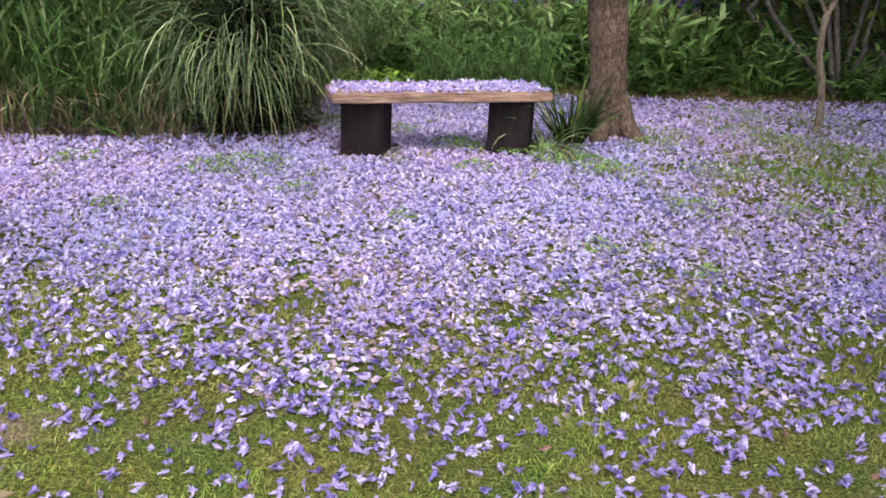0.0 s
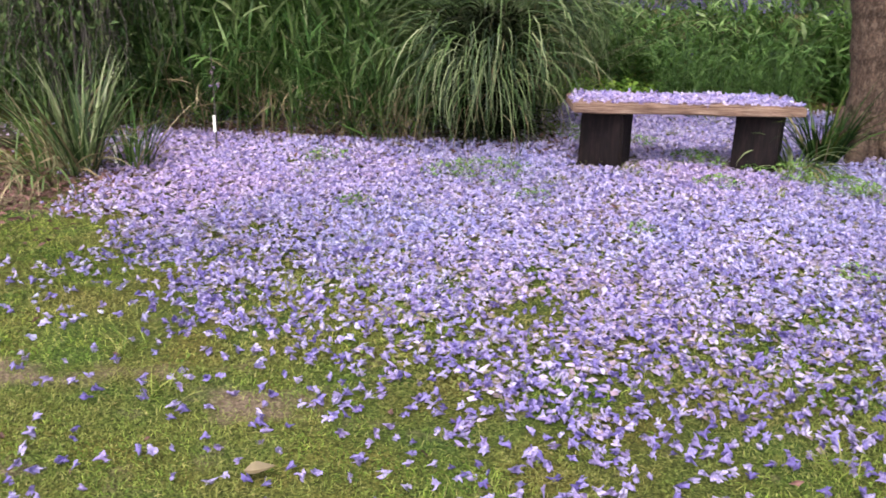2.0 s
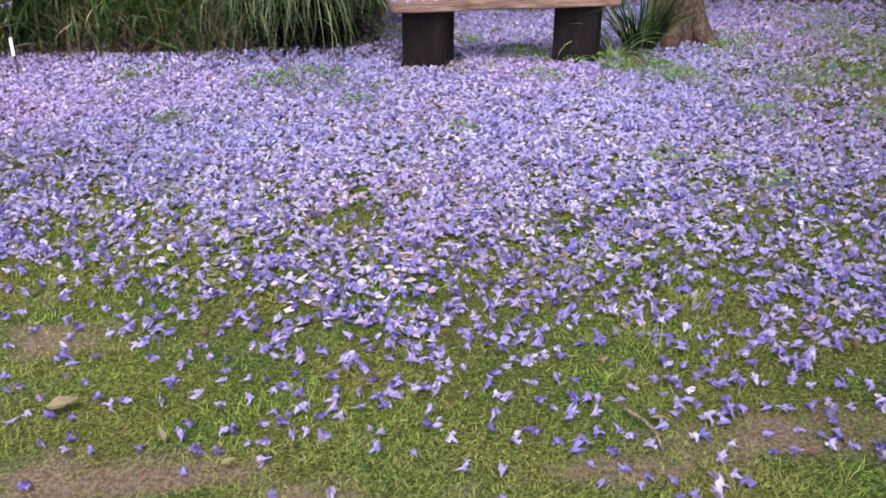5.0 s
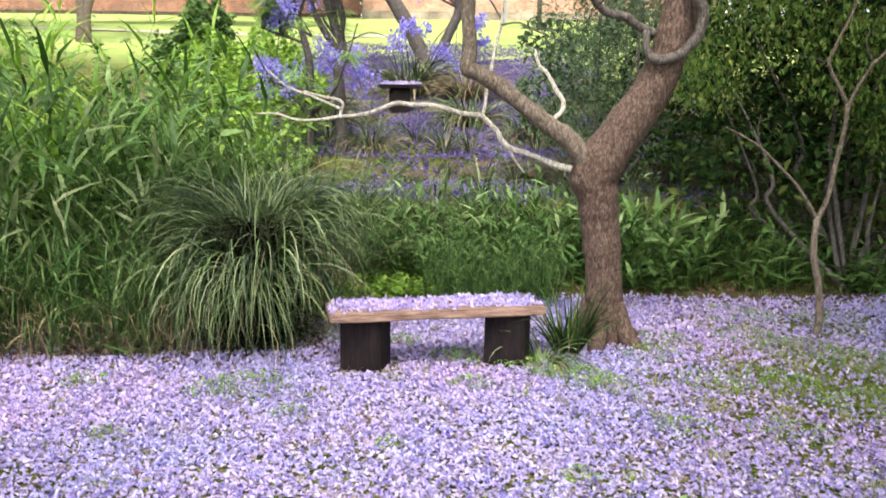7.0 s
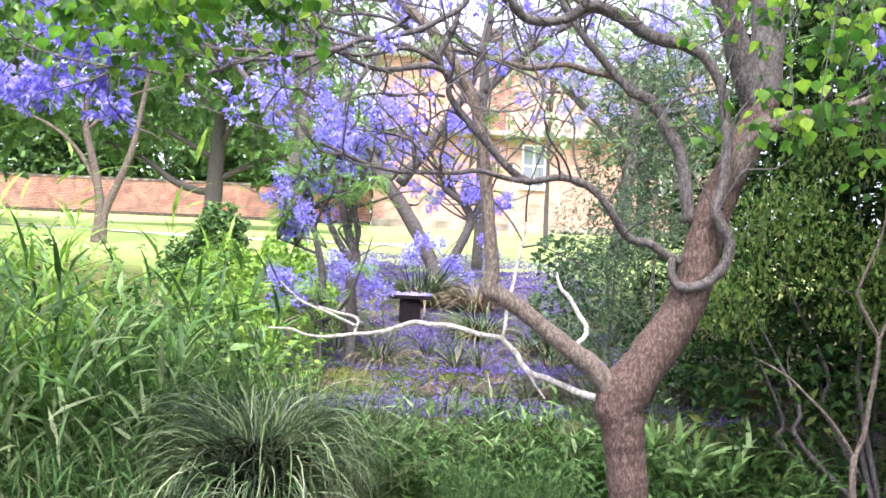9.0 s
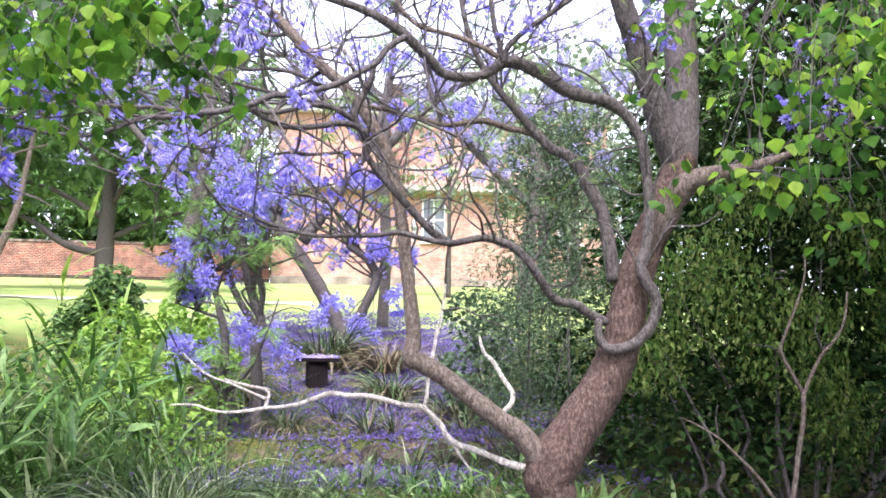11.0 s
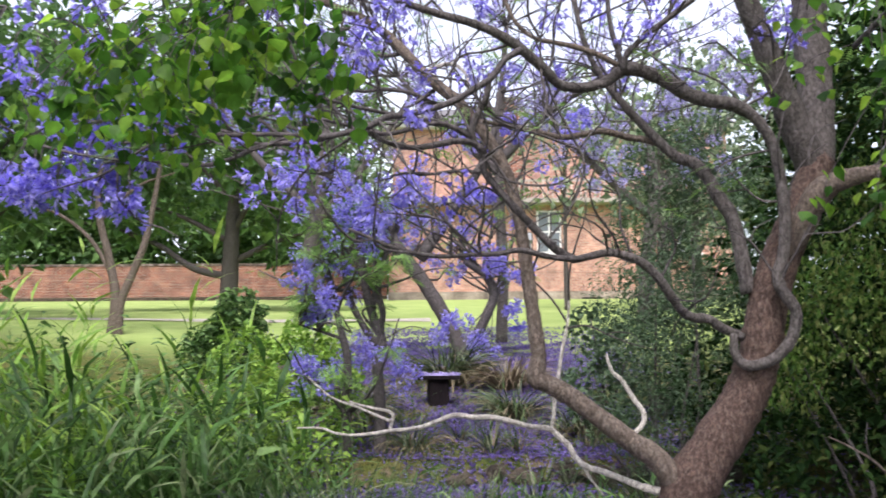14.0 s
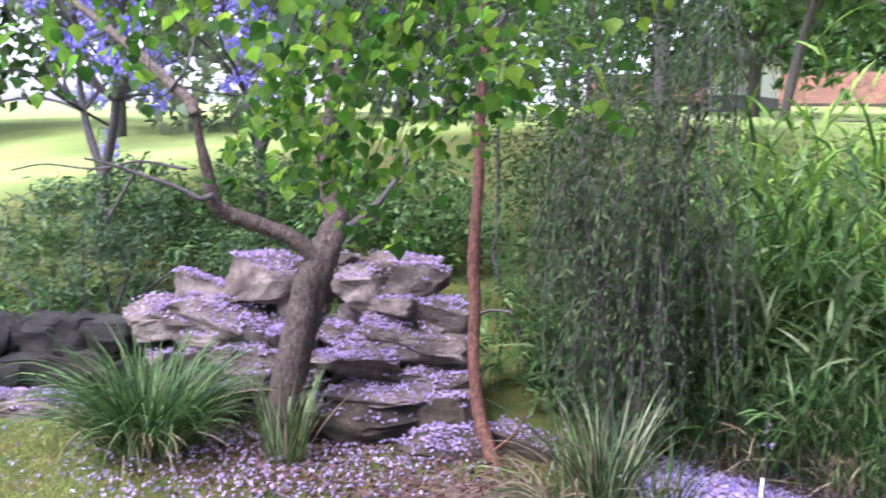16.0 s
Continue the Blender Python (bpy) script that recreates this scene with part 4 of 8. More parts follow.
def branch(points, radii, mat=MAT_LIMB, sides=10, knobs=0.06):
    BOUGHS.append((points, radii))
    limb("branch", JAC, BASE, points, radii, mat, sides, knobs)


# the two leaders
branch([(2.38, 5.95, 2.95), (2.31, 5.92, 3.10), (2.22, 5.89, 3.31), (2.13, 5.86, 3.55), (2.04, 5.84, 3.78), (1.96, 5.81, 3.98), (1.87, 5.78, 4.24), (1.79, 5.75, 4.51)], [0.089, 0.092, 0.085, 0.075, 0.068, 0.064, 0.054, 0.040], MAT_LIMB, 12)
branch([(2.43, 6.05, 2.96), (2.48, 6.12, 3.27), (2.51, 6.19, 3.65), (2.53, 6.26, 4.02), (2.56, 6.33, 4.43), (2.58, 6.40, 4.94)], [0.098, 0.107, 0.109, 0.104, 0.094, 0.069], MAT_LIMB, 14)
# the limb that loops round the trunk and sweeps over
branch([(1.78, 5.72, 2.02), (1.78, 5.71, 1.91), (1.83, 5.70, 1.85), (1.90, 5.69, 1.85), (2.00, 5.69, 1.89), (2.08, 5.68, 1.98), (2.11, 5.67, 2.08), (2.10, 5.66, 2.16), (2.04, 5.67, 2.26), (2.02, 5.67, 2.34), (2.06, 5.68, 2.45), (2.08, 5.68, 2.63), (2.07, 5.68, 2.83), (2.04, 5.68, 3.04), (1.99, 5.68, 3.15), (1.92, 5.68, 3.24), (1.82, 5.68, 3.30), (1.69, 5.68, 3.32), (1.56, 5.68, 3.36), (1.46, 5.67, 3.42), (1.36, 5.67, 3.47), (1.25, 5.66, 3.50)], [0.022, 0.025, 0.029, 0.030, 0.031, 0.033, 0.033, 0.034, 0.034, 0.033, 0.033, 0.032, 0.032, 0.032, 0.032, 0.033, 0.036, 0.040, 0.041, 0.042, 0.040, 0.039], MAT_LIMB, 12)
branch([(1.27, 5.66, 3.50), (1.18, 5.63, 3.48), (1.11, 5.59, 3.42), (1.04, 5.56, 3.38), (0.92, 5.52, 3.35), (0.81, 5.49, 3.36), (0.74, 5.44, 3.41), (0.67, 5.40, 3.46), (0.58, 5.36, 3.52), (0.46, 5.31, 3.58), (0.31, 5.28, 3.63), (0.16, 5.25, 3.66), (-0.01, 5.21, 3.70), (-0.21, 5.18, 3.75), (-0.42, 5.15, 3.80)], [0.041, 0.036, 0.031, 0.028, 0.027, 0.027, 0.029, 0.029, 0.028, 0.025, 0.022, 0.021, 0.018, 0.014, 0.011])
# the limb towards the shaded side
branch([(2.11, 5.85, 2.42), (2.20, 5.76, 2.62), (2.27, 5.66, 2.79), (2.36, 5.58, 2.85), (2.51, 5.50, 2.88), (2.65, 5.42, 2.91), (2.78, 5.38, 2.96), (2.96, 5.34, 3.06), (3.17, 5.30, 3.21)], [0.053, 0.076, 0.078, 0.059, 0.040, 0.029, 0.023, 0.018, 0.016], MAT_TAN)
# the arching limb and its dark fork
branch([(1.84, 5.76, 2.00), (1.72, 5.72, 2.05), (1.63, 5.68, 2.10), (1.53, 5.64, 2.11), (1.46, 5.61, 2.15), (1.40, 5.57, 2.22), (1.33, 5.54, 2.31), (1.25, 5.53, 2.39), (1.16, 5.51, 2.43), (1.05, 5.50, 2.45), (0.95, 5.49, 2.43), (0.87, 5.47, 2.41)], [0.027, 0.027, 0.027, 0.025, 0.024, 0.024, 0.024, 0.024, 0.023, 0.022, 0.020, 0.019])
branch([(0.87, 5.47, 2.41), (0.80, 5.45, 2.44), (0.73, 5.43, 2.49), (0.64, 5.41, 2.58), (0.55, 5.39, 2.67), (0.46, 5.38, 2.77), (0.40, 5.36, 2.84), (0.38, 5.34, 2.89), (0.39, 5.32, 2.94), (0.36, 5.30, 2.98)], [0.024, 0.023, 0.021, 0.021, 0.021, 0.020, 0.018, 0.017, 0.017, 0.017], MAT_TWIG, 8)
branch([(0.95, 5.46, 2.43), (0.86, 5.42, 2.41), (0.72, 5.39, 2.42), (0.57, 5.35, 2.45), (0.45, 5.32, 2.43), (0.31, 5.28, 2.42), (0.14, 5.24, 2.41), (0.00, 5.21, 2.43), (-0.11, 5.17, 2.46), (-0.21, 5.14, 2.50), (-0.29, 5.10, 2.53)], [0.018, 0.017, 0.015, 0.014, 0.013, 0.011, 0.011, 0.011, 0.010, 0.009, 0.008], MAT_TWIG, 8)
# limbs behind
branch([(1.93, 5.88, 2.25), (1.90, 5.90, 2.51), (1.87, 5.93, 2.69), (1.81, 5.95, 2.81), (1.75, 5.98, 2.94), (1.68, 6.00, 3.03), (1.59, 6.03, 3.07), (1.50, 6.05, 3.16), (1.42, 6.06, 3.25), (1.31, 6.06, 3.37), (1.21, 6.07, 3.50), (1.14, 6.08, 3.61), (1.08, 6.09, 3.75), (1.03, 6.09, 3.93), (1.00, 6.10, 4.15)], [0.043, 0.041, 0.040, 0.041, 0.039, 0.036, 0.032, 0.029, 0.027, 0.025, 0.023, 0.020, 0.018, 0.016, 0.014])
branch([(1.51, 6.08, 3.16), (1.42, 6.09, 3.19), (1.32, 6.11, 3.21), (1.18, 6.12, 3.25), (1.08, 6.13, 3.24), (0.94, 6.15, 3.22), (0.80, 6.16, 3.25), (0.63, 6.17, 3.29), (0.49, 6.19, 3.32), (0.42, 6.20, 3.34)], [0.021, 0.021, 0.021, 0.020, 0.019, 0.018, 0.016, 0.014, 0.012, 0.010], MAT_TAN, 8)
# the low tan limb
branch([(1.49, 5.80, 1.16), (1.35, 5.80, 1.34), (1.22, 5.79, 1.43), (1.06, 5.79, 1.55), (0.90, 5.79, 1.67), (0.77, 5.78, 1.75), (0.69, 5.78, 1.79), (0.71, 5.80, 1.89), (0.70, 5.82, 2.03), (0.68, 5.84, 2.22), (0.66, 5.86, 2.40), (0.64, 5.88, 2.58), (0.61, 5.89, 2.77), (0.56, 5.91, 2.96), (0.47, 5.93, 3.14), (0.38, 5.95, 3.27), (0.29, 5.97, 3.39), (0.18, 6.00, 3.49), (0.08, 6.03, 3.59), (-0.02, 6.05, 3.71), (-0.13, 6.08, 3.83), (-0.26, 6.10, 3.93), (-0.39, 6.12, 4.00), (-0.56, 6.15, 4.08)], [0.072, 0.066, 0.056, 0.053, 0.053, 0.053, 0.052, 0.045, 0.042, 0.039, 0.039, 0.037, 0.036, 0.034, 0.034, 0.034, 0.034, 0.034, 0.033, 0.032, 0.029, 0.026, 0.023, 0.020], MAT_TAN, 14)
# pale dead wood near the fork
branch([(1.37, 5.82, 1.16), (1.28, 5.87, 1.18), (1.20, 5.92, 1.21), (1.09, 5.98, 1.25), (1.01, 6.03, 1.27), (0.95, 6.07, 1.32), (0.92, 6.11, 1.38), (0.85, 6.14, 1.45), (0.81, 6.17, 1.48), (0.70, 6.21, 1.49), (0.59, 6.24, 1.52), (0.48, 6.28, 1.54), (0.37, 6.31, 1.54), (0.27, 6.34, 1.55), (0.18, 6.38, 1.52), (0.08, 6.41, 1.48), (-0.02, 6.45, 1.46), (-0.13, 6.48, 1.45), (-0.25, 6.51, 1.43), (-0.37, 6.55, 1.42), (-0.47, 6.58, 1.43), (-0.57, 6.62, 1.46), (-0.72, 6.65, 1.46)], [0.024, 0.021, 0.018, 0.018, 0.018, 0.018, 0.017, 0.016, 0.016, 0.016, 0.016, 0.016, 0.016, 0.016, 0.015, 0.015, 0.013, 0.012, 0.011, 0.009, 0.008, 0.007, 0.005], MAT_PALE)
branch([(-0.13, 6.55, 1.45), (-0.12, 6.57, 1.50), (-0.11, 6.58, 1.53), (-0.14, 6.60, 1.56), (-0.24, 6.62, 1.58), (-0.32, 6.63, 1.60), (-0.39, 6.65, 1.62)], [0.011, 0.011, 0.010, 0.010, 0.009, 0.007, 0.007], MAT_PALE, 8)
branch([(-0.12, 6.55, 1.50), (-0.22, 6.58, 1.54), (-0.34, 6.61, 1.59), (-0.46, 6.64, 1.63), (-0.55, 6.67, 1.68), (-0.66, 6.70, 1.78)], [0.010, 0.009, 0.008, 0.007, 0.007, 0.005], MAT_PALE, 8)
branch([(0.83, 6.20, 1.47), (0.85, 6.22, 1.55), (0.86, 6.24, 1.67), (0.88, 6.26, 1.75), (0.90, 6.28, 1.83), (0.92, 6.29, 1.94), (0.95, 6.31, 2.05), (0.97, 6.33, 2.16), (0.98, 6.35, 2.27)], [0.012, 0.012, 0.012, 0.012, 0.012, 0.011, 0.011, 0.008, 0.007], MAT_PALE, 8)
branch([(1.23, 5.86, 1.46), (1.31, 5.92, 1.52), (1.33, 5.98, 1.58), (1.30, 6.04, 1.64), (1.28, 6.10, 1.69), (1.24, 6.12, 1.76), (1.20, 6.15, 1.80), (1.18, 6.17, 1.85), (1.17, 6.20, 1.91)], [0.015, 0.015, 0.015, 0.015, 0.015, 0.013, 0.012, 0.011, 0.007], MAT_PALE, 8)
branch([(1.00, 6.10, 1.26), (1.04, 6.05, 1.19), (1.09, 6.00, 1.12)], [0.011, 0.009, 0.006], MAT_PALE, 6)
# thinner boughs of the crown
branch([(1.16, 5.50, 3.44), (1.17, 5.47, 3.51), (1.22, 5.44, 3.57), (1.31, 5.41, 3.64), (1.42, 5.39, 3.72), (1.54, 5.36, 3.81), (1.64, 5.33, 3.91), (1.75, 5.30, 4.03)], [0.019, 0.017, 0.016, 0.015, 0.015, 0.014, 0.011, 0.009], MAT_TWIG, 8)
branch([(1.15, 5.50, 3.46), (1.13, 5.49, 3.55), (1.10, 5.48, 3.64), (1.08, 5.47, 3.78), (1.08, 5.46, 3.94), (1.09, 5.45, 4.10)], [0.016, 0.016, 0.015, 0.013, 0.011, 0.009], MAT_TWIG, 8)
branch([(1.13, 5.50, 3.47), (1.03, 5.51, 3.53), (0.91, 5.53, 3.58), (0.79, 5.54, 3.61), (0.69, 5.56, 3.64), (0.59, 5.57, 3.73), (0.53, 5.59, 3.87), (0.50, 5.60, 4.00)], [0.016, 0.016, 0.015, 0.013, 0.012, 0.012, 0.011, 0.009], MAT_TAN, 8)
branch([(0.58, 5.30, 3.49), (0.49, 5.26, 3.42), (0.42, 5.23, 3.32), (0.33, 5.19, 3.25), (0.22, 5.16, 3.18), (0.11, 5.12, 3.13), (-0.03, 5.09, 3.09), (-0.11, 5.05, 3.07), (-0.19, 5.02, 3.02), (-0.29, 4.98, 2.98), (-0.41, 4.95, 2.95), (-0.54, 4.91, 2.95), (-0.66, 4.89, 2.95), (-0.77, 4.87, 2.94), (-0.87, 4.85, 2.94), (-0.99, 4.83, 2.95), (-1.13, 4.82, 2.91), (-1.29, 4.80, 2.89)], [0.018, 0.017, 0.017, 0.017, 0.017, 0.017, 0.016, 0.016, 0.016, 0.015, 0.014, 0.012, 0.011, 0.010, 0.010, 0.010, 0.009, 0.007], MAT_TWIG, 8)
branch([(0.42, 5.30, 3.36), (0.40, 5.30, 3.24), (0.37, 5.31, 3.18), (0.34, 5.31, 3.12), (0.32, 5.31, 3.06), (0.34, 5.32, 3.00), (0.38, 5.32, 2.96)], [0.015, 0.018, 0.020, 0.020, 0.020, 0.019, 0.017], MAT_LIMB, 8)
branch([(0.37, 5.32, 2.98), (0.30, 5.28, 3.00), (0.22, 5.23, 2.99), (0.11, 5.19, 2.96), (-0.00, 5.14, 2.94), (-0.11, 5.10, 2.96), (-0.20, 5.07, 3.00), (-0.27, 5.04, 3.00), (-0.40, 5.01, 2.96), (-0.55, 4.98, 2.93), (-0.69, 4.95, 2.91), (-0.81, 4.93, 2.85), (-0.93, 4.91, 2.81), (-1.09, 4.89, 2.81), (-1.23, 4.87, 2.83), (-1.39, 4.85, 2.81)], [0.017, 0.017, 0.017, 0.016, 0.014, 0.014, 0.014, 0.013, 0.013, 0.013, 0.012, 0.011, 0.011, 0.010, 0.009, 0.007], MAT_TWIG, 8)
branch([(0.34, 5.32, 3.02), (0.22, 5.29, 3.08), (0.11, 5.26, 3.09), (-0.01, 5.23, 3.05), (-0.12, 5.19, 3.02), (-0.24, 5.16, 3.04), (-0.38, 5.13, 3.07), (-0.51, 5.10, 3.09)], [0.015, 0.014, 0.013, 0.012, 0.011, 0.010, 0.009, 0.008], MAT_TWIG, 8)
branch([(0.36, 5.32, 2.85), (0.25, 5.29, 2.85), (0.11, 5.26, 2.83), (-0.00, 5.23, 2.83), (-0.09, 5.20, 2.81)], [0.010, 0.009, 0.009, 0.007, 0.006], MAT_TWIG, 6)
branch([(0.28, 5.32, 3.05), (0.17, 5.28, 3.10), (0.05, 5.24, 3.11), (-0.06, 5.20, 3.12), (-0.17, 5.16, 3.13), (-0.30, 5.12, 3.15), (-0.43, 5.08, 3.18), (-0.53, 5.04, 3.22), (-0.63, 5.00, 3.24)], [0.012, 0.011, 0.011, 0.011, 0.010, 0.009, 0.007, 0.006, 0.005], MAT_TWIG, 6)
branch([(0.29, 6.10, 3.42), (0.15, 6.08, 3.41), (0.02, 6.07, 3.47), (-0.15, 6.05, 3.49), (-0.28, 6.03, 3.47), (-0.41, 6.02, 3.51), (-0.52, 6.00, 3.58)], [0.017, 0.015, 0.013, 0.012, 0.010, 0.008, 0.007], MAT_TWIG, 6)
branch([(0.18, 6.10, 3.52), (0.05, 6.00, 3.40), (-0.05, 5.90, 3.31), (-0.09, 5.80, 3.17)], [0.014, 0.011, 0.009, 0.006], MAT_TWIG, 6)
branch([(0.08, 6.10, 3.61), (0.25, 6.03, 3.64), (0.34, 5.97, 3.55), (0.34, 5.90, 3.45)], [0.014, 0.012, 0.011, 0.010], MAT_PALE, 6)
branch([(-0.02, 6.10, 3.73), (-0.15, 6.07, 3.70), (-0.28, 6.03, 3.72), (-0.41, 6.00, 3.76)], [0.014, 0.011, 0.009, 0.007], MAT_TWIG, 6)
branch([(-0.15, 6.10, 3.85), (-0.25, 6.07, 3.88), (-0.38, 6.03, 3.85), (-0.48, 6.00, 3.84)], [0.017, 0.015, 0.012, 0.010], MAT_LIMB, 6)
branch([(0.76, 5.40, 2.49), (0.73, 5.42, 2.52), (0.81, 5.44, 2.62), (0.89, 5.46, 2.77), (0.93, 5.48, 2.93), (0.87, 5.50, 3.09)], [0.007, 0.007, 0.007, 0.007, 0.007, 0.006], MAT_TWIG, 6)
branch([(0.44, 5.50, 2.53), (0.32, 5.50, 2.60), (0.23, 5.50, 2.69), (0.17, 5.50, 2.75)], [0.007, 0.007, 0.006, 0.004], MAT_TWIG, 6)
branch([(-0.38, 5.00, 2.95), (-0.49, 4.95, 2.87), (-0.61, 4.90, 2.89)], [0.008, 0.007, 0.005], MAT_TWIG, 6)

# fine twigs that wander off the limbs
TWIG_ENDS = []


def wander(start, way, length, r, droop=0.0):
    pts, d = [np.array(start)], np.array(way) / np.linalg.norm(way)
    for _ in range(4):
        d = d + r.normal(0, 0.34, 3) + (0, 0, 0.10 - droop)
        d /= np.linalg.norm(d)
        pts.append(pts[-1] + d * length / 4)
    return pts


pile = Pile()
for points, radii in BOUGHS:
    p = np.array(points)
    seg = np.linalg.norm(np.diff(p, axis=0), axis=1)
    for _ in range(int(seg.sum() * 5.5)):
        k = r.integers(max(0, len(p) // 3), len(p) - 1)
        s = r.uniform()
        at = p[k] * (1 - s) + p[k + 1] * s
        if at[2] < 1.95:
            continue
        run = (p[k + 1] - p[k]) / (seg[k] + 1e-6)
        way = run * 0.7 + r.normal(0, 0.55, 3) + (0, 0, 0.35)
        tw = wander(at, way, r.uniform(0.35, 1.0), r)
        pile.add(*tube(np.array(tw) - BASE, [0.0075, 0.006, 0.0025], 4, 3, 0.05, r))
        TWIG_ENDS.append(tw[-1])
        for q in (2, 3):
            if r.uniform() < 0.75:
                t2 = wander(tw[q], r.normal(0, 0.6, 3) + (tw[q] - tw[q - 1]) * 3, r.uniform(0.2, 0.5), r)
                pile.add(*tube(np.array(t2) - BASE, [0.005, 0.004, 0.002], 3, 2, 0.0, r))
                TWIG_ENDS.append(t2[-1])
pile.link("twig_mass", MAT_TWIG, JAC, "tangle of thin dark bare twigs")

BLOOM_KINDS = [bloom(40 + s, 3) for s in range(3)]


def panicle(pile, at, size, count, r, origin, flower=0.045):
    """A loose cone of hanging trumpets round a point."""
    d = r.normal(size=(count, 3))
    d /= np.linalg.norm(d, axis=1)[:, None]
    rad = size * r.uniform(0.2, 1, count) ** 0.6
    p = d * rad[:, None] * (0.8, 0.8, 1.0)
    yaw = np.arctan2(d[:, 1], d[:, 0])
    k = r.integers(0, 3, count)
    for q in range(3):
        m = k == q
        if m.any():
            pile.add(*strew(BLOOM_KINDS[q], p[m] + at - origin, turns(yaw[m], r.normal(0.5, 0.6, m.sum()), r.uniform(0, 6, m.sum())), flower * r.uniform(0.8, 1.2, m.sum())))


def fern_leaf():
    v, f, base = [], [], small_leaf(0.3, 0.1)
    for k in range(9):
        x = 0.15 + 0.85 * k / 8
        for s in (-1, 1):
            ln = 0.30 * math.sin(0.5 + 2.3 * k / 8)
            rot = turns(np.array([s * 1.15]), np.array([0.0]), np.array([0.0]))[0]
            w = (base[0] * (ln, ln * 0.9, ln)) @ rot.T + (x, 0, -0.25 * x * x)
            f += [(a + len(v), b + len(v), c + len(v)) for a, b, c in base[1].tolist()]
            v += w.tolist()
    return np.array(v), np.array(f)


FERN = fern_leaf()
pile, fern = Pile(), Pile()
ends = np.array(TWIG_ENDS)
pick = r.permutation(len(ends))
for k in pick[:int(len(ends) * 0.26)]:
    e = ends[k]
    if (e[0] < 0.3 and e[2] > 2.5) or e[2] > 3.5:
        panicle(pile, e - (0, 0, 0.05), r.uniform(0.06, 0.12), r.integers(14, 34), r, BASE)
for k in pick[-int(len(ends) * 0.14):]:
    e = ends[k]
    n = 3
    fern.add(*strew(FERN, np.repeat(e[None] - BASE, n, 0), turns(r.uniform(0, 6.28, n), r.normal(0.2, 0.3, n), r.normal(0, 0.3, n)), r.uniform(0.10, 0.18, n)))
# the heavy trusses at the ends of the low outer twigs
drooping = Pile()
for cx, cy, cz, cr, k in ((-2.15, 4.95, 3.22, 0.20, 14), (-1.55, 4.95, 3.18, 0.20, 16), (-1.50, 4.95, 2.96, 0.16, 12), (-2.17, 4.95, 2.86, 0.13, 5), (-1.68, 4.95, 2.80, 0.12, 7), (-1.35, 4.95, 2.73, 0.11, 7), (-1.06, 4.95, 3.2, 0.16, 6), (-1.25, 4.95, 3.08, 0.15, 8), (-1.83, 4.95, 2.70, 0.09, 4), (2.9, 5.3, 3.35, 0.2, 5)):
    near = ends[np.argmin(np.linalg.norm(ends - (cx, cy, cz + 0.35), axis=1))]
    for q in range(k):
        e = np.array((cx, cy, cz)) + r.normal(0, cr * 0.6, 3)
        panicle(pile, e, r.uniform(0.05, 0.10), 24, r, BASE)
        if q % 2 == 0:
            drooping.add(*tube(np.array([near, near * 0.5 + e * 0.5 + (0, 0, 0.12), e + (0, 0, 0.08), e]) - BASE, [0.006, 0.005, 0.004, 0.002], 4, 3, 0.0, r))
drooping.link("twig_mass", MAT_TWIG, JAC, "drooping flower stalks")
pile.link("blossom_mass", MAT_BLOOM, JAC, "hanging trusses of violet-blue trumpet flowers")
fern.link("foliage", MAT_FERN, JAC, "sparse feathery light green leaves")


# ---- sapling beside the path of blossoms ----
SB = np.array([3.1, 6.0, 0.0])
SAP = thing("bare_sapling", "slender bare grey sapling forking low, without leaves", "tree", at=SB)
limb("trunk", SAP, SB, [(3.12, 5.98, -0.06), (3.14, 6.00, 0.01), (3.16, 6.02, 0.14), (3.14, 6.04, 0.37), (3.10, 6.06, 0.56), (3.11, 6.08, 0.76), (3.13, 6.10, 0.82)], [0.031, 0.028, 0.026, 0.024, 0.023, 0.022, 0.021], MAT_TAN, 10, 0.06, "thin grey stem bent at its foot")
limb("root", SAP, SB, [(3.13, 5.98, 0.02), (3.19, 5.94, 0.00), (3.28, 5.90, -0.04)], [0.031, 0.023, 0.019], MAT_LIMB, 8)
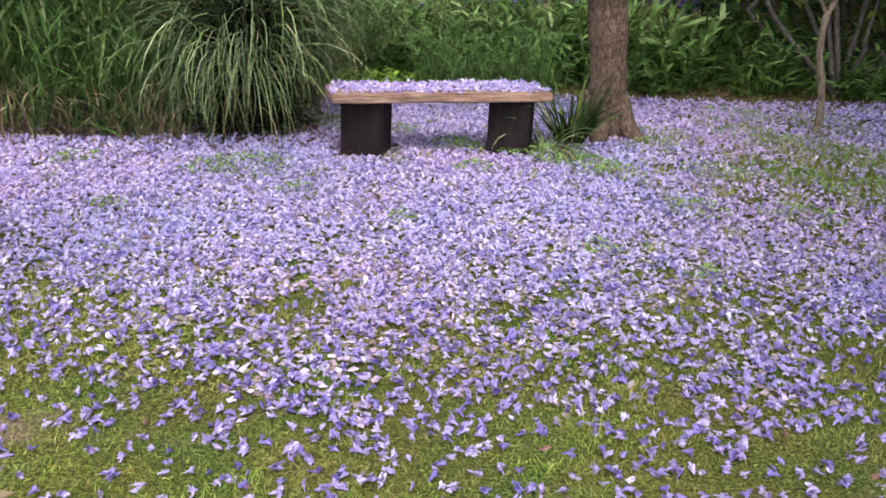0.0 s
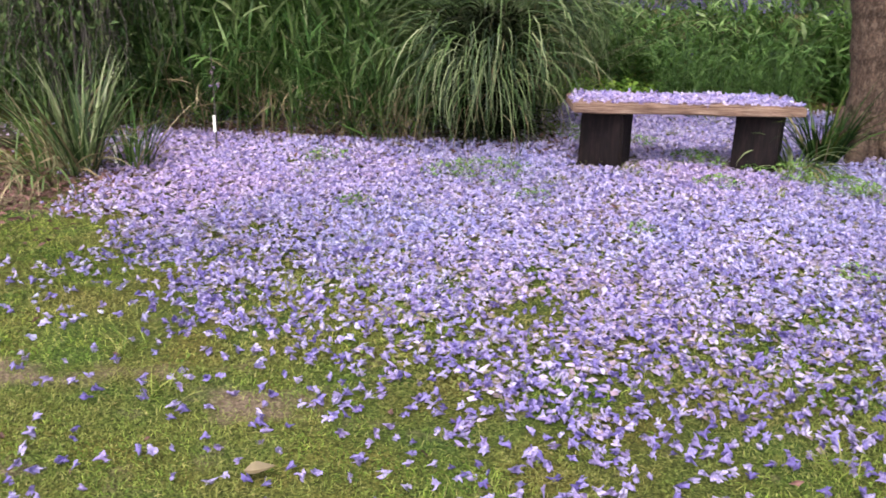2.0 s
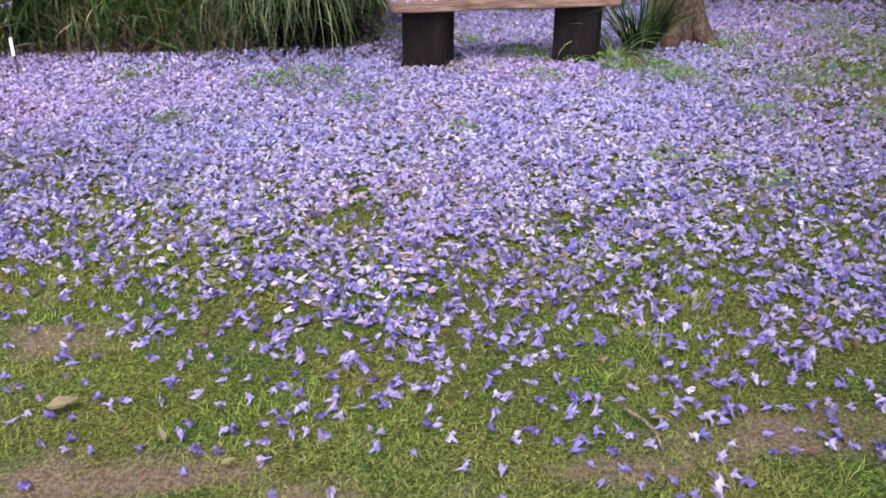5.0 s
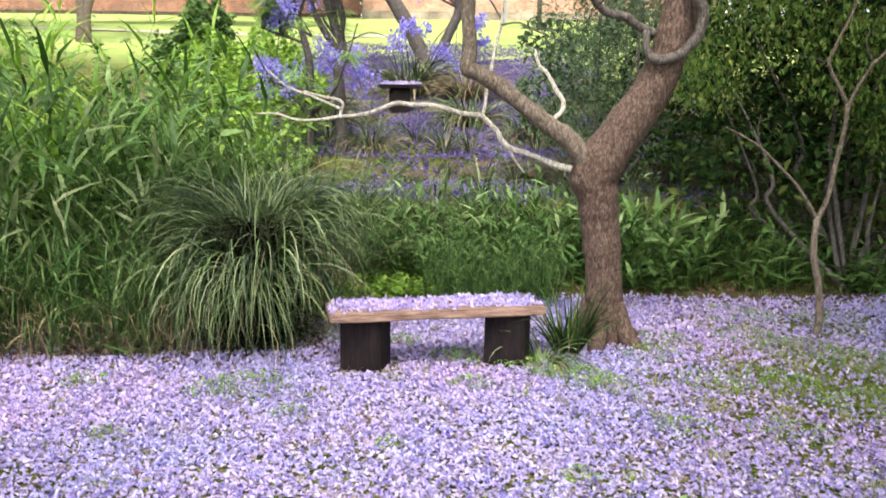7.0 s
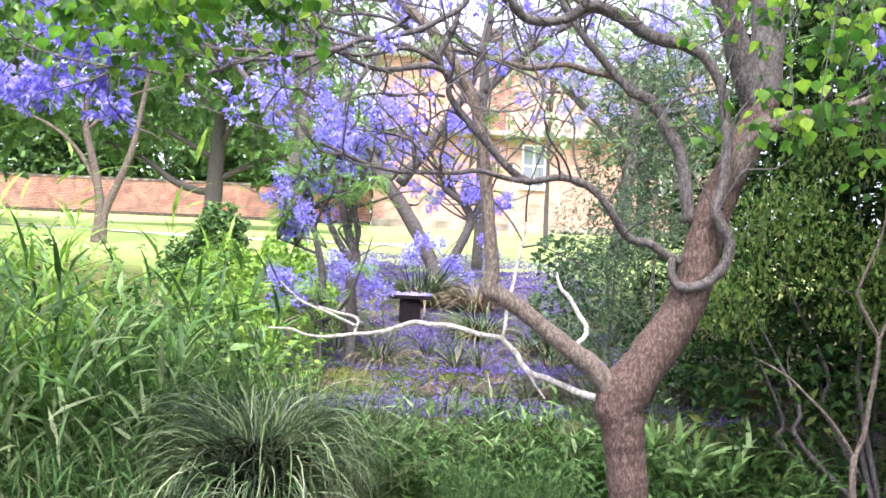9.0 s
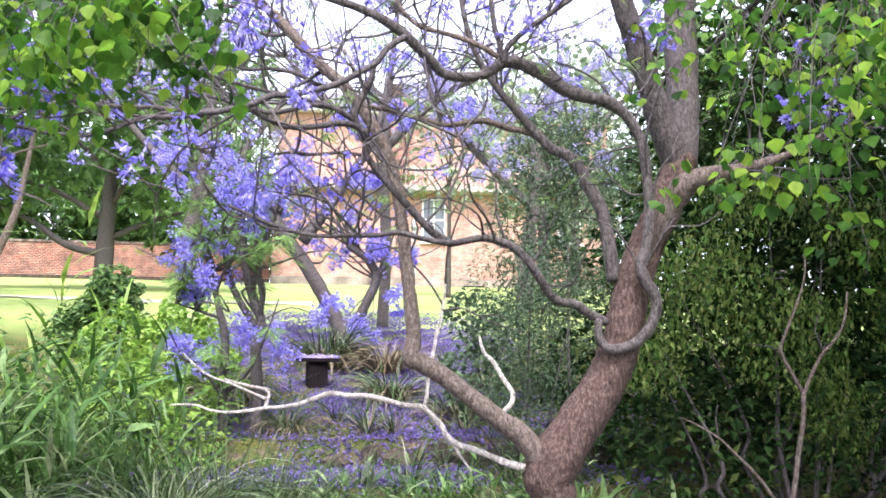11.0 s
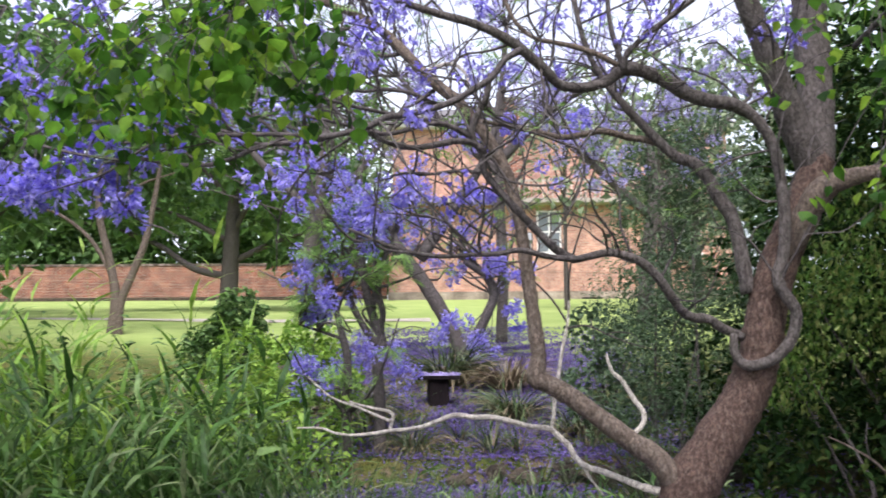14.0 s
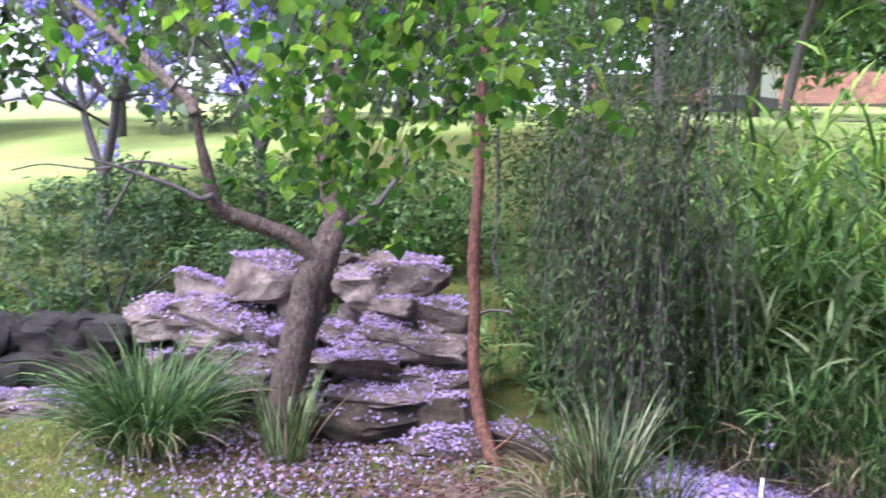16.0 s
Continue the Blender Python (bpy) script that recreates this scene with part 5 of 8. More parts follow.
for pts, rr in (([(3.13, 6.10, 0.79), (3.02, 6.09, 0.95), (2.91, 6.08, 1.08), (2.78, 6.08, 1.20), (2.68, 6.07, 1.29), (2.54, 6.06, 1.37), (2.43, 6.05, 1.42)], [0.019, 0.017, 0.015, 0.013, 0.011, 0.009, 0.007]),
                ([(2.69, 6.10, 1.28), (2.66, 6.08, 1.40), (2.66, 6.05, 1.50)], [0.008, 0.007, 0.006]),
                ([(3.13, 6.10, 0.81), (3.18, 6.09, 0.95), (3.21, 6.08, 1.18), (3.24, 6.06, 1.41), (3.24, 6.05, 1.57)], [0.027, 0.026, 0.025, 0.024, 0.022]),
                ([(3.27, 6.10, 1.56), (3.19, 6.09, 1.69), (3.12, 6.09, 1.81), (3.11, 6.08, 1.87), (3.17, 6.07, 2.03), (3.23, 6.06, 2.18), (3.27, 6.06, 2.32), (3.27, 6.05, 2.46)], [0.019, 0.019, 0.018, 0.016, 0.014, 0.012, 0.009, 0.007]),
                ([(3.27, 6.10, 1.56), (3.33, 6.09, 1.71), (3.40, 6.08, 1.83), (3.48, 6.07, 1.92), (3.54, 6.06, 2.04), (3.56, 6.05, 2.22)], [0.019, 0.017, 0.016, 0.014, 0.013, 0.011]),
                ([(3.12, 6.10, 1.84), (3.00, 6.08, 1.87), (2.87, 6.05, 1.88)], [0.007, 0.006, 0.004]),
                ([(3.42, 6.10, 1.83), (3.35, 6.08, 1.96), (3.35, 6.05, 2.07)], [0.009, 0.007, 0.006])):
    limb("branch", SAP, SB, pts, [q * 0.68 for q in rr], MAT_TAN if rr[0] > 0.01 else MAT_TWIG, 8)


# ---- strap-leaved clumps ----
def strap_clump(name, label, at, radius, tall, count, mat, dry=0.08, width=0.011, spread=1.0, droop=(0.9, 2.6), mound=0.0, group="strap-leaved clumps"):
    z = float(height(*at))
    root = thing(name, label, "plant", group, (at[0], at[1], z))
    for nm, m, n in (("foliage", mat, int(count * (1 - dry))), ("dry_foliage", MAT_STRAP_DRY, int(count * dry))):
        if n < 1:
            continue
        a, d = r.uniform(0, 6.28, n), radius * 0.42 * np.sqrt(r.uniform(size=n))
        base = np.stack([np.cos(a) * d, np.sin(a) * d, mound * (1 - 0.75 * (d / (radius * 0.42)) ** 2) * r.uniform(0.15, 1, n) - 0.02], -1)
        yaw = a + r.normal(0, 0.5, n)
        rise = np.clip(1.55 - spread * 0.75 * r.uniform(size=n) ** 0.8, 0.35, 1.55)
        ln = tall * r.uniform(0.75, 1.45, n) * 1.15
        if nm == "dry_foliage":
            rise *= 0.75
        v, f, _ = blades(base, yaw, ln, width * r.uniform(0.6, 1.4, n), rise, r.uniform(*droop, n) * spread, 8, r)
        mesh_object(nm, v, f, m, root, "dry straw-coloured leaves" if nm == "dry_foliage" else "")
    return root


strap_clump("strap_leaf_clump", "big dome of arching dark green strap leaves beside the bench", (-0.67, 5.97), 0.55, 0.36, 12, MAT_STRAP, 0.10, 0.010, 0.62, (2.2, 4.4), 0.6)
big = bpy.data.objects["strap_leaf_clump"]
# the third set fills the crown with near-black leaves in place of shade
for n, mat, d0, d1, z0, z1, l0, l1, w0, w1, r0, r1, b0, b1, lab in ((900, MAT_STRAP, 0.12, 0.38, 0.50, 0.96, 0.65, 1.1, 0.005, 0.011, 0.65, 1.25, 2.7, 3.7, "hanging strap leaves"),
                                                                (150, MAT_STRAP, 0.16, 0.34, 0.5, 0.9, 0.38, 0.65, 0.006, 0.011, 0.3, 0.9, 1.0, 2.2, "outer fan of leaves"),
                                                                (2300, MAT_HOLLOW_SHADE, 0.0, 0.30, 0.0, 0.76, 0.14, 0.30, 0.010, 0.020, 0.3, 1.2, 1.5, 3.0, "inner leaves coloured near black for the shaded hollow"),
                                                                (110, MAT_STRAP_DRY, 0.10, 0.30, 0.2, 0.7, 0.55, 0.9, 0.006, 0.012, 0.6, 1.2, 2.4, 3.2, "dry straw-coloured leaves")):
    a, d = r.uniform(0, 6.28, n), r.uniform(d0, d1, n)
    hollow = 0 if mat is MAT_HOLLOW_SHADE else 1
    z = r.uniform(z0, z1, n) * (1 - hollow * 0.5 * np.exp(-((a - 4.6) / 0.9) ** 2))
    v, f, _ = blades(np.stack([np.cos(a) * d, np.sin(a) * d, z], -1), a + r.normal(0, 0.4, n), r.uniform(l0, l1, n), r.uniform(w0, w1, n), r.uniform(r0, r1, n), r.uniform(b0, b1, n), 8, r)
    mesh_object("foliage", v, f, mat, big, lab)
strap_clump("strap_leaf_clump", "loose upright grassy clump with pale tips behind the big dome", (-0.45, 6.75), 0.55, 1.05, 330, MAT_STRAP_PALE, 0.1, 0.011, 0.6, (0.5, 1.7))
strap_clump("strap_leaf_clump", "grassy clump with pale tips beside the big dome", (-1.25, 6.45), 0.4, 0.75, 200, MAT_STRAP_PALE, 0.1, 0.011, 0.7, (0.5, 1.8))
strap_clump("strap_leaf_clump", "upright strap-leaved clump with dry pale blades by the mulch", (-2.66, 4.50), 0.24, 0.50, 110, MAT_STRAP, 0.12, 0.013, 0.42, (0.3, 2.4))
strap_clump("strap_leaf_clump", "a few pale straw blades curling over beside the mulch", (-2.80, 4.42), 0.34, 0.42, 80, MAT_STRAP_PALE, 0.5, 0.010, 0.7, (0.8, 5.2))
strap_clump("strap_leaf_clump", "low dark grassy tuft beside the white plant tag", (-2.46, 4.68), 0.2, 0.34, 60, MAT_REED_DARK, 0.2, 0.010, 0.5, (0.3, 2.0))
strap_clump("strap_leaf_clump", "sparse dry blades lying over the mulch", (-3.0, 4.38), 0.3, 0.34, 46, MAT_STRAP_PALE, 0.6, 0.009, 1.1, (0.6, 3.0))
strap_clump("strap_leaf_clump", "small dark strap-leaved clump between bench and trunk", (1.33, 5.60), 0.17, 0.40, 100, MAT_DARK, 0.03, 0.014, 0.7, (0.4, 2.2))
strap_clump("strap_leaf_clump", "few pale-edged drooping strap leaves in front of a bench leg", (1.14, 5.40), 0.14, 0.27, 56, MAT_STRAP, 0.12, 0.012, 0.9, (1.6, 3.6))
strap_clump("strap_leaf_clump", "bushy strap-leaved clump with bleached curling tips before the rocks", (-4.98, 3.27), 0.62, 0.50, 620, MAT_REED_DARK, 0.04, 0.013, 0.8, (0.6, 2.4), 0.12)
strap_clump("strap_leaf_clump", "bleached drooping blades rising from the bushy clump", (-5.02, 3.22), 0.6, 0.62, 60, MAT_SWORD, 0.4, 0.013, 0.7, (1.2, 3.4))
strap_clump("strap_leaf_clump", "small grassy clump at the foot of the leaning trunk", (-4.30, 3.74), 0.26, 0.40, 80, MAT_STRAP_PALE, 0.06, 0.014, 0.45, (0.2, 1.4))
strap_clump("strap_leaf_clump", "loose clump with dry curling blades on the mulch", (-2.95, 4.75), 0.34, 0.40, 90, MAT_STRAP_PALE, 0.3, 0.012, 0.5, (0.4, 3.4))
strap_clump("strap_leaf_clump", "brown-green tussock behind the distant bench", (0.55, 14.4), 0.5, 0.72, 460, MAT_STRAP, 0.3, 0.018, 0.9)
strap_clump("strap_leaf_clump", "brown dying tussock beside the distant bench", (1.35, 14.0), 0.42, 0.6, 300, MAT_STRAP_DRY, 0.3, 0.018, 0.9)
strap_clump("strap_leaf_clump", "dry tussock beside the terrace wall", (1.25, 12.2), 0.4, 0.55, 300, MAT_STRAP, 0.4, 0.016, 1.0)
strap_clump("strap_leaf_clump", "dry tussock below the distant bench", (-0.75, 12.4), 0.4, 0.6, 300, MAT_STRAP, 0.4, 0.016, 1.0)


# ---- leafy stalks: reeds and lush herbs ----
def stalk_bed(name, label, spots, tall, leaf_len, leaf_w, leaves, mat, stem_mat, category="reeds", lean=0.25, stem=0.008, up=0.6, segs=4):
    """Stalks with leaves all along them, growing at the given spots."""
    spots = np.asarray(spots)
    n = len(spots)
    c = spots.mean(0)
    origin = np.array([c[0], c[1], float(height(*c))])
    root = thing(name, label, category, at=origin)
    base = np.stack([spots[:, 0], spots[:, 1], height(spots[:, 0], spots[:, 1]) - 0.03], -1) - origin
    ln = np.broadcast_to(tall, (n,)) * r.uniform(0.45, 1.1, n) * np.clip(1 + 0.45 * wave(spots[:, 0], spots[:, 1], 4.0, 12), 0.6, 1.3)
    v, f, mid = blades(base, r.uniform(0, 6.28, n), ln, np.full(n, stem), 1.5 - np.abs(r.normal(0, 0.12, n)), r.uniform(0.0, lean * 2, n), segs, r)
    mesh_object("stem_mass", v, f, stem_mat, root)
    shape = lite_leaf(leaf_w, 0.35, 0.45)
    reach = np.repeat(ln, leaves)
    s = np.tile(np.linspace(0.12, 1.0, leaves), n) + r.normal(0, 0.03, n * leaves)
    s = np.clip(s, 0, 0.999) * segs
    k = s.astype(int)
    who = np.repeat(np.arange(n), leaves)
    p = mid[who, k] * (1 - (s - k))[:, None] + mid[who, np.minimum(k + 1, segs)] * (s - k)[:, None]
    rot = turns(r.uniform(0, 6.28, len(p)), -r.normal(up, 0.3, len(p)), r.normal(0, 0.35, len(p)))
    v, f = strew(shape, p, rot, leaf_len * r.uniform(0.6, 1.25, len(p)))
    mesh_object("foliage", v, f, mat, root)
    return root


def spots_in(n, cx, cy, sx, sy):
    return np.stack([r.uniform(cx - sx, cx + sx, n), r.uniform(cy - sy, cy + sy, n)], -1)


stalk_bed("tall_reeds", "dense bed of tall green reeds with long blades", spots_in(170, -2.45, 7.2, 1.0, 0.9), 1.75, 0.46, 0.085, 11, MAT_REED, MAT_REED, up=1.0)
# sun on these reed tops is put into the lime leaf colour
stalk_bed("tall_reeds", "tall bright green reeds rising above the shrubs", spots_in(110, -2.9, 7.5, 0.9, 0.7), 2.4, 0.36, 0.10, 15, MAT_LIME, MAT_REED, up=0.95)
stalk_bed("tall_reeds", "reeds with broad pale blades in front of the bed", spots_in(40, -2.0, 6.2, 0.75, 0.3), 1.45, 0.36, 0.10, 9, MAT_STRAP_PALE, MAT_REED, up=0.95)
stalk_bed("leafy_thicket", "soft broad-leaved green stems rising among the reeds", spots_in(60, -2.0, 7.0, 1.1, 0.6), 1.5, 0.15, 0.38, 14, MAT_LUSH, MAT_LUSH, "shrub", up=0.4)
stalk_bed("tall_reeds", "green reeds crowding behind the big strap-leaved clump", spots_in(130, -1.3, 7.3, 0.55, 0.6), 1.25, 0.30, 0.08, 11, MAT_REED, MAT_REED, up=1.0)
# shade at the foot of the bed is deepened by darker leaf colours
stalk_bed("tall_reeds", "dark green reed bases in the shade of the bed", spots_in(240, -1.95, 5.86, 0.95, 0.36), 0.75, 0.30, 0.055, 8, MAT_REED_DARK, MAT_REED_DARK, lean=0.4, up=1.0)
stalk_bed("dry_stalks", "thin dry stalks and blades at the foot of the reeds", spots_in(80, -1.85, 5.58, 0.85, 0.10), 0.5, 0.24, 0.035, 4, MAT_STRAP_DRY, MAT_STRAP_DRY, lean=0.7, up=0.8)
stalk_bed("lush_herbs", "lush green broad-leaved herbs behind the bench", spots_in(420, 0.85, 8.0, 1.45, 0.6), 0.55, 0.16, 0.20, 10, MAT_LUSH, MAT_LUSH, "plant", up=0.75)
stalk_bed("lush_herbs", "lush green herbs behind the jacaranda trunk", spots_in(330, 3.0, 8.0, 1.2, 0.8), 0.46, 0.17, 0.22, 8, MAT_LUSH, MAT_LUSH, "plant", up=0.7)
# sunlit leaf tips beside the trunk are put into this pale green
stalk_bed("lush_herbs", "broad pale green sword leaves lit beside the trunk", spots_in(46, 2.35, 7.75, 0.5, 0.3), 0.55, 0.34, 0.15, 6, MAT_SWORD, MAT_LUSH, "plant", up=0.85)
stalk_bed("lush_herbs", "shaded green herbs below the dark shrub", spots_in(150, 5.0, 7.5, 0.9, 0.5), 0.45, 0.18, 0.26, 7, MAT_LUSH, MAT_LUSH, "plant")
stalk_bed("lush_herbs", "taller herbs with pale leaf tips behind the bench", spots_in(70, 0.9, 8.1, 1.4, 0.5), 0.72, 0.2, 0.16, 8, MAT_SWORD, MAT_LUSH, "plant", up=0.8)
stalk_bed("fine_herbs", "fine upright green stems beside the trunk", spots_in(210, 1.0, 7.0, 0.5, 0.3), 0.62, 0.10, 0.10, 12, MAT_LUSH, MAT_LUSH, "plant", up=0.9)
stalk_bed("low_creeper", "bright yellow-green creeping plant behind the bench", spots_in(230, 0.05, 7.2, 0.45, 0.25), 0.20, 0.06, 0.6, 6, MAT_LIME, MAT_LIME, "plant", up=0.2)
stalk_bed("low_reeds", "thin green rushes on the terrace edge", spots_in(150, 0.6, 8.95, 1.6, 0.2), 0.55, 0.26, 0.06, 5, MAT_REED, MAT_REED, up=1.1)
strap_clump("strap_leaf_clump", "dry brown-green tussock on the lower terrace", (0.0, 10.75), 0.35, 0.42, 180, MAT_STRAP, 0.5, 0.012, 1.0)
strap_clump("strap_leaf_clump", "dry tussock between the terrace stones", (1.9, 11.4), 0.35, 0.40, 180, MAT_STRAP, 0.5, 0.012, 1.0)
stalk_bed("low_reeds", "sparse rushes growing among the terrace blossoms", spots_in(60, 1.0, 11.3, 1.6, 0.9), 0.42, 0.26, 0.05, 4, MAT_REED, MAT_STRAP_DRY, up=1.1)
for k in range(12):
    strap_clump("grass_tuft", "arching dull green grass tuft at the foot of the terraces", (r.uniform(-0.9, 2.9), 8.75 + r.normal(0, 0.12)), 0.25, r.uniform(0.42, 0.62), 60, MAT_STRAP if k % 2 else MAT_STRAP_PALE, 0.2, 0.013, 0.6, (0.3, 2.0), group="terrace grass tufts")
for k in range(16):
    tx, ty = r.uniform(-0.6, 2.6), r.choice((9.35, 10.0, 10.55, 11.2, 12.0, 12.8, 14.2)) + r.normal(0, 0.1)
    strap_clump("grass_tuft", "small dull green grass tuft among the terrace blossoms", (tx, ty), 0.16, r.uniform(0.22, 0.42), 46, MAT_STRAP, 0.3, 0.012, 0.8, (0.3, 2.0), group="terrace grass tufts")
stalk_bed("leafy_thicket", "sunlit light green thicket below the far lawn", spots_in(300, -3.6, 10.2, 1.7, 1.2), 1.25, 0.12, 0.5, 14, MAT_LUSH, MAT_LUSH, "shrub", up=0.2)
stalk_bed("leafy_thicket", "light green thicket behind the reeds", spots_in(170, -1.5, 10.6, 0.8, 1.0), 0.95, 0.11, 0.5, 12, MAT_LIME, MAT_LUSH, "shrub", up=0.2)
stalk_bed("leafy_thicket", "green thicket beyond the weeping shrub", spots_in(200, -5.4, 9.0, 1.2, 1.2), 1.2, 0.17, 0.30, 12, MAT_LUSH, MAT_LUSH, "shrub", up=0.3)
stalk_bed("leafy_thicket", "green undergrowth between the rocks and reeds", spots_in(150, -4.1, 6.4, 0.7, 0.8), 0.95, 0.20, 0.16, 11, MAT_LUSH, MAT_LUSH, "shrub", up=0.5)
stalk_bed("tall_reeds", "tall reeds with drooping blades beside the weeping shrub", spots_in(110, -3.35, 6.0, 0.65, 0.55), 1.45, 0.42, 0.085, 10, MAT_REED_DARK, MAT_REED, up=1.0)

stalk_bed("bank_herbs", "green ground cover on the bank behind the rocks", spots_in(420, -8.0, 6.6, 1.9, 1.4), 0.42, 0.14, 0.30, 8, MAT_LUSH, MAT_LUSH, "plant", up=0.3)
stalk_bed("bank_herbs", "green ground cover on the bank beyond the kerb", spots_in(420, -9.2, 4.2, 1.6, 1.4), 0.40, 0.14, 0.30, 8, MAT_LUSH, MAT_LUSH, "plant", up=0.3)


# ---- shrubs ----
def shrub(name, label, at, blobs, n, leaf, size, mat, stems=5, stem_mat=MAT_TWIG, hang=0.2, shell=0.55, category="shrub", gaps=0.0):
    """Leaves in several uneven clouds round woody stems."""
    at = np.array([at[0], at[1], float(height(*at))])
    root = thing(name, label, category, at=at)
    vol = np.array([b[3] ** 2 for b in blobs])
    who = r.choice(len(blobs), n, p=vol / vol.sum())
    d = r.normal(size=(n, 3))
    d /= np.linalg.norm(d, axis=1)[:, None]
    b = np.array(blobs)
    rad = b[who, 3] * (shell + (1 - shell) * r.uniform(size=n) ** 0.5) * (1 + 0.22 * wave(d[:, 0] * 6 + who, d[:, 2] * 6 + d[:, 1] * 4, 1.6, 5))
    p = b[who, :3] + d * rad[:, None]
    if gaps:
        p = p[wave(p[:, 0] * 3 + p[:, 1], p[:, 2] * 3 - p[:, 1], 1.8, 6) > gaps - 0.5]
    p = p[p[:, 2] > 0.02]
    m = len(p)
    yaw = np.arctan2(d[:m, 1], d[:m, 0]) + r.normal(0, 1.2, m)
    v, f = strew(leaf, p, turns(yaw, r.normal(hang, 0.5, m), r.normal(0, 0.6, m)), size * r.uniform(0.6, 1.3, m))
    mesh_object("foliage", v, f, mat, root)
    for k in range(stems):
        c = b[k % len(blobs), :3]
        foot = np.array([r.normal(0, 0.08), r.normal(0, 0.08), -0.05])
        mid = foot * 0.5 + c * 0.5 + r.normal(0, 0.08, 3)
        tip = c + r.normal(0, 0.12, 3)
        vv, ff = tube([foot, mid * (1, 1, 0.7), mid, tip], [0.028, 0.022, 0.016, 0.006], 6, 4, 0.05, r)
        mesh_object("stem", vv, ff, stem_mat, root, smooth=True)
    return root


OVAL, THIN, BROAD = small_leaf(0.48, 0.25), small_leaf(0.22, 0.3), small_leaf(0.66, 0.2)
# the last four clouds are an added overhang that shades the carpet
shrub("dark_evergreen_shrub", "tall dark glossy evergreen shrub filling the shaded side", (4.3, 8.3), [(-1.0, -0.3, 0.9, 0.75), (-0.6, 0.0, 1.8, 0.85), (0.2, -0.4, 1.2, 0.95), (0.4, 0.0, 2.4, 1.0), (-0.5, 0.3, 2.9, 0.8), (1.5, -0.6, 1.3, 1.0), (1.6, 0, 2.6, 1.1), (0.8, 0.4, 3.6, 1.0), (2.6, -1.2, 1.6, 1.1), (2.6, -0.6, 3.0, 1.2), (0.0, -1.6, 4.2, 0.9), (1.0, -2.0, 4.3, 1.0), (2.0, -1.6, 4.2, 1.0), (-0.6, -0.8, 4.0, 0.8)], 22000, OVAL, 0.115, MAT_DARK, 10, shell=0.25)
shrub("olive_leafed_shrub", "drooping olive-green shrub in front of the dark evergreen", (4.15, 7.6), [(-1.35, 0.0, 1.75, 0.34), (-0.9, 0.0, 2.3, 0.5), (-0.2, -0.1, 1.9, 0.5), (0.2, 0.0, 2.6, 0.6), (-0.4, 0.1, 3.0, 0.5), (0.9, -0.2, 2.2, 0.55), (1.2, -0.2, 2.9, 0.6), (0.2, -0.1, 1.35, 0.4)], 14000, small_leaf(0.5, 0.3), 0.058, MAT_OLIVE, 9, hang=0.9, shell=0.15, gaps=0.22)
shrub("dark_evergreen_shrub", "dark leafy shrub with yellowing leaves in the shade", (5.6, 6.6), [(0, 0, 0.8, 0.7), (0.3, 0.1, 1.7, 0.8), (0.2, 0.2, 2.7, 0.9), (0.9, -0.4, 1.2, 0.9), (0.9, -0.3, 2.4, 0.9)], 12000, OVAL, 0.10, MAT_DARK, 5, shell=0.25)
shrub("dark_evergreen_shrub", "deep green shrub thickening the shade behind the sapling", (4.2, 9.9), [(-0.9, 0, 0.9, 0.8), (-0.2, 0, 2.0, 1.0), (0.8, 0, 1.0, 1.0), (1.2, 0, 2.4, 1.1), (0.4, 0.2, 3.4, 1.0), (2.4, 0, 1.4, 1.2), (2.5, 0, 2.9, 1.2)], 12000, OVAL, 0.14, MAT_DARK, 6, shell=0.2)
shrub("grey_green_shrub", "fine-leaved grey-green shrub behind the forked trunk", (2.35, 9.4), [(-0.55, 0, 0.5, 0.5), (0.1, 0, 0.6, 0.65), (-0.25, 0.1, 1.1, 0.62), (0.35, 0.1, 1.4, 0.75), (-0.1, 0.2, 1.9, 0.6), (0.5, 0.3, 2.2, 0.6), (1.1, 0, 1.0, 0.7)], 13000, THIN, 0.065, MAT_FINE, 9, gaps=0.25)
shrub("grey_green_shrub", "upright feathery shrub near the brick house", (3.0, 12.0), [(0, 0, 0.8, 0.6), (0.1, 0, 1.6, 0.6), (0, 0.1, 2.4, 0.55), (0.6, 0, 1.2, 0.7), (0.9, 0, 2.3, 0.8), (0.2, 0, 3.2, 0.5), (1.0, 0.2, 3.3, 0.7), (1.7, 0, 1.6, 0.8), (1.8, 0.2, 2.8, 0.8)], 15000, THIN, 0.11, MAT_FINE, 5)
WB = np.array([-3.05, 5.2, float(height(-3.05, 5.2))])
WS = thing("weeping_shrub", "weeping dark fine-leaved shrub beside the red trunk", "shrub", at=WB)
tops = []
for k in range(9):
    a = k * 0.7 + r.uniform(0, 0.4)
    way = np.array((math.cos(a) * 0.42, math.sin(a) * 0.30, 0))
    h = r.uniform(1.3, 3.0)
    pts = [np.array((0.1 * math.cos(a), 0.1 * math.sin(a), -0.05)), way * 0.35 + (0, 0, h * 0.35), way * 0.75 + (0, 0, h * 0.7), way * 1.2 + (0, 0, h)]
    vv, ff = tube(pts, [0.014, 0.012, 0.009, 0.004], 6, 4, 0.05, r)
    mesh_object("stem", vv, ff, MAT_TWIG, WS, smooth=True)
    tops.append(smooth_line(pts, 6)[3:])
tw, lv = Pile(), Pile()
WEEP = small_leaf(0.30, 0.3)
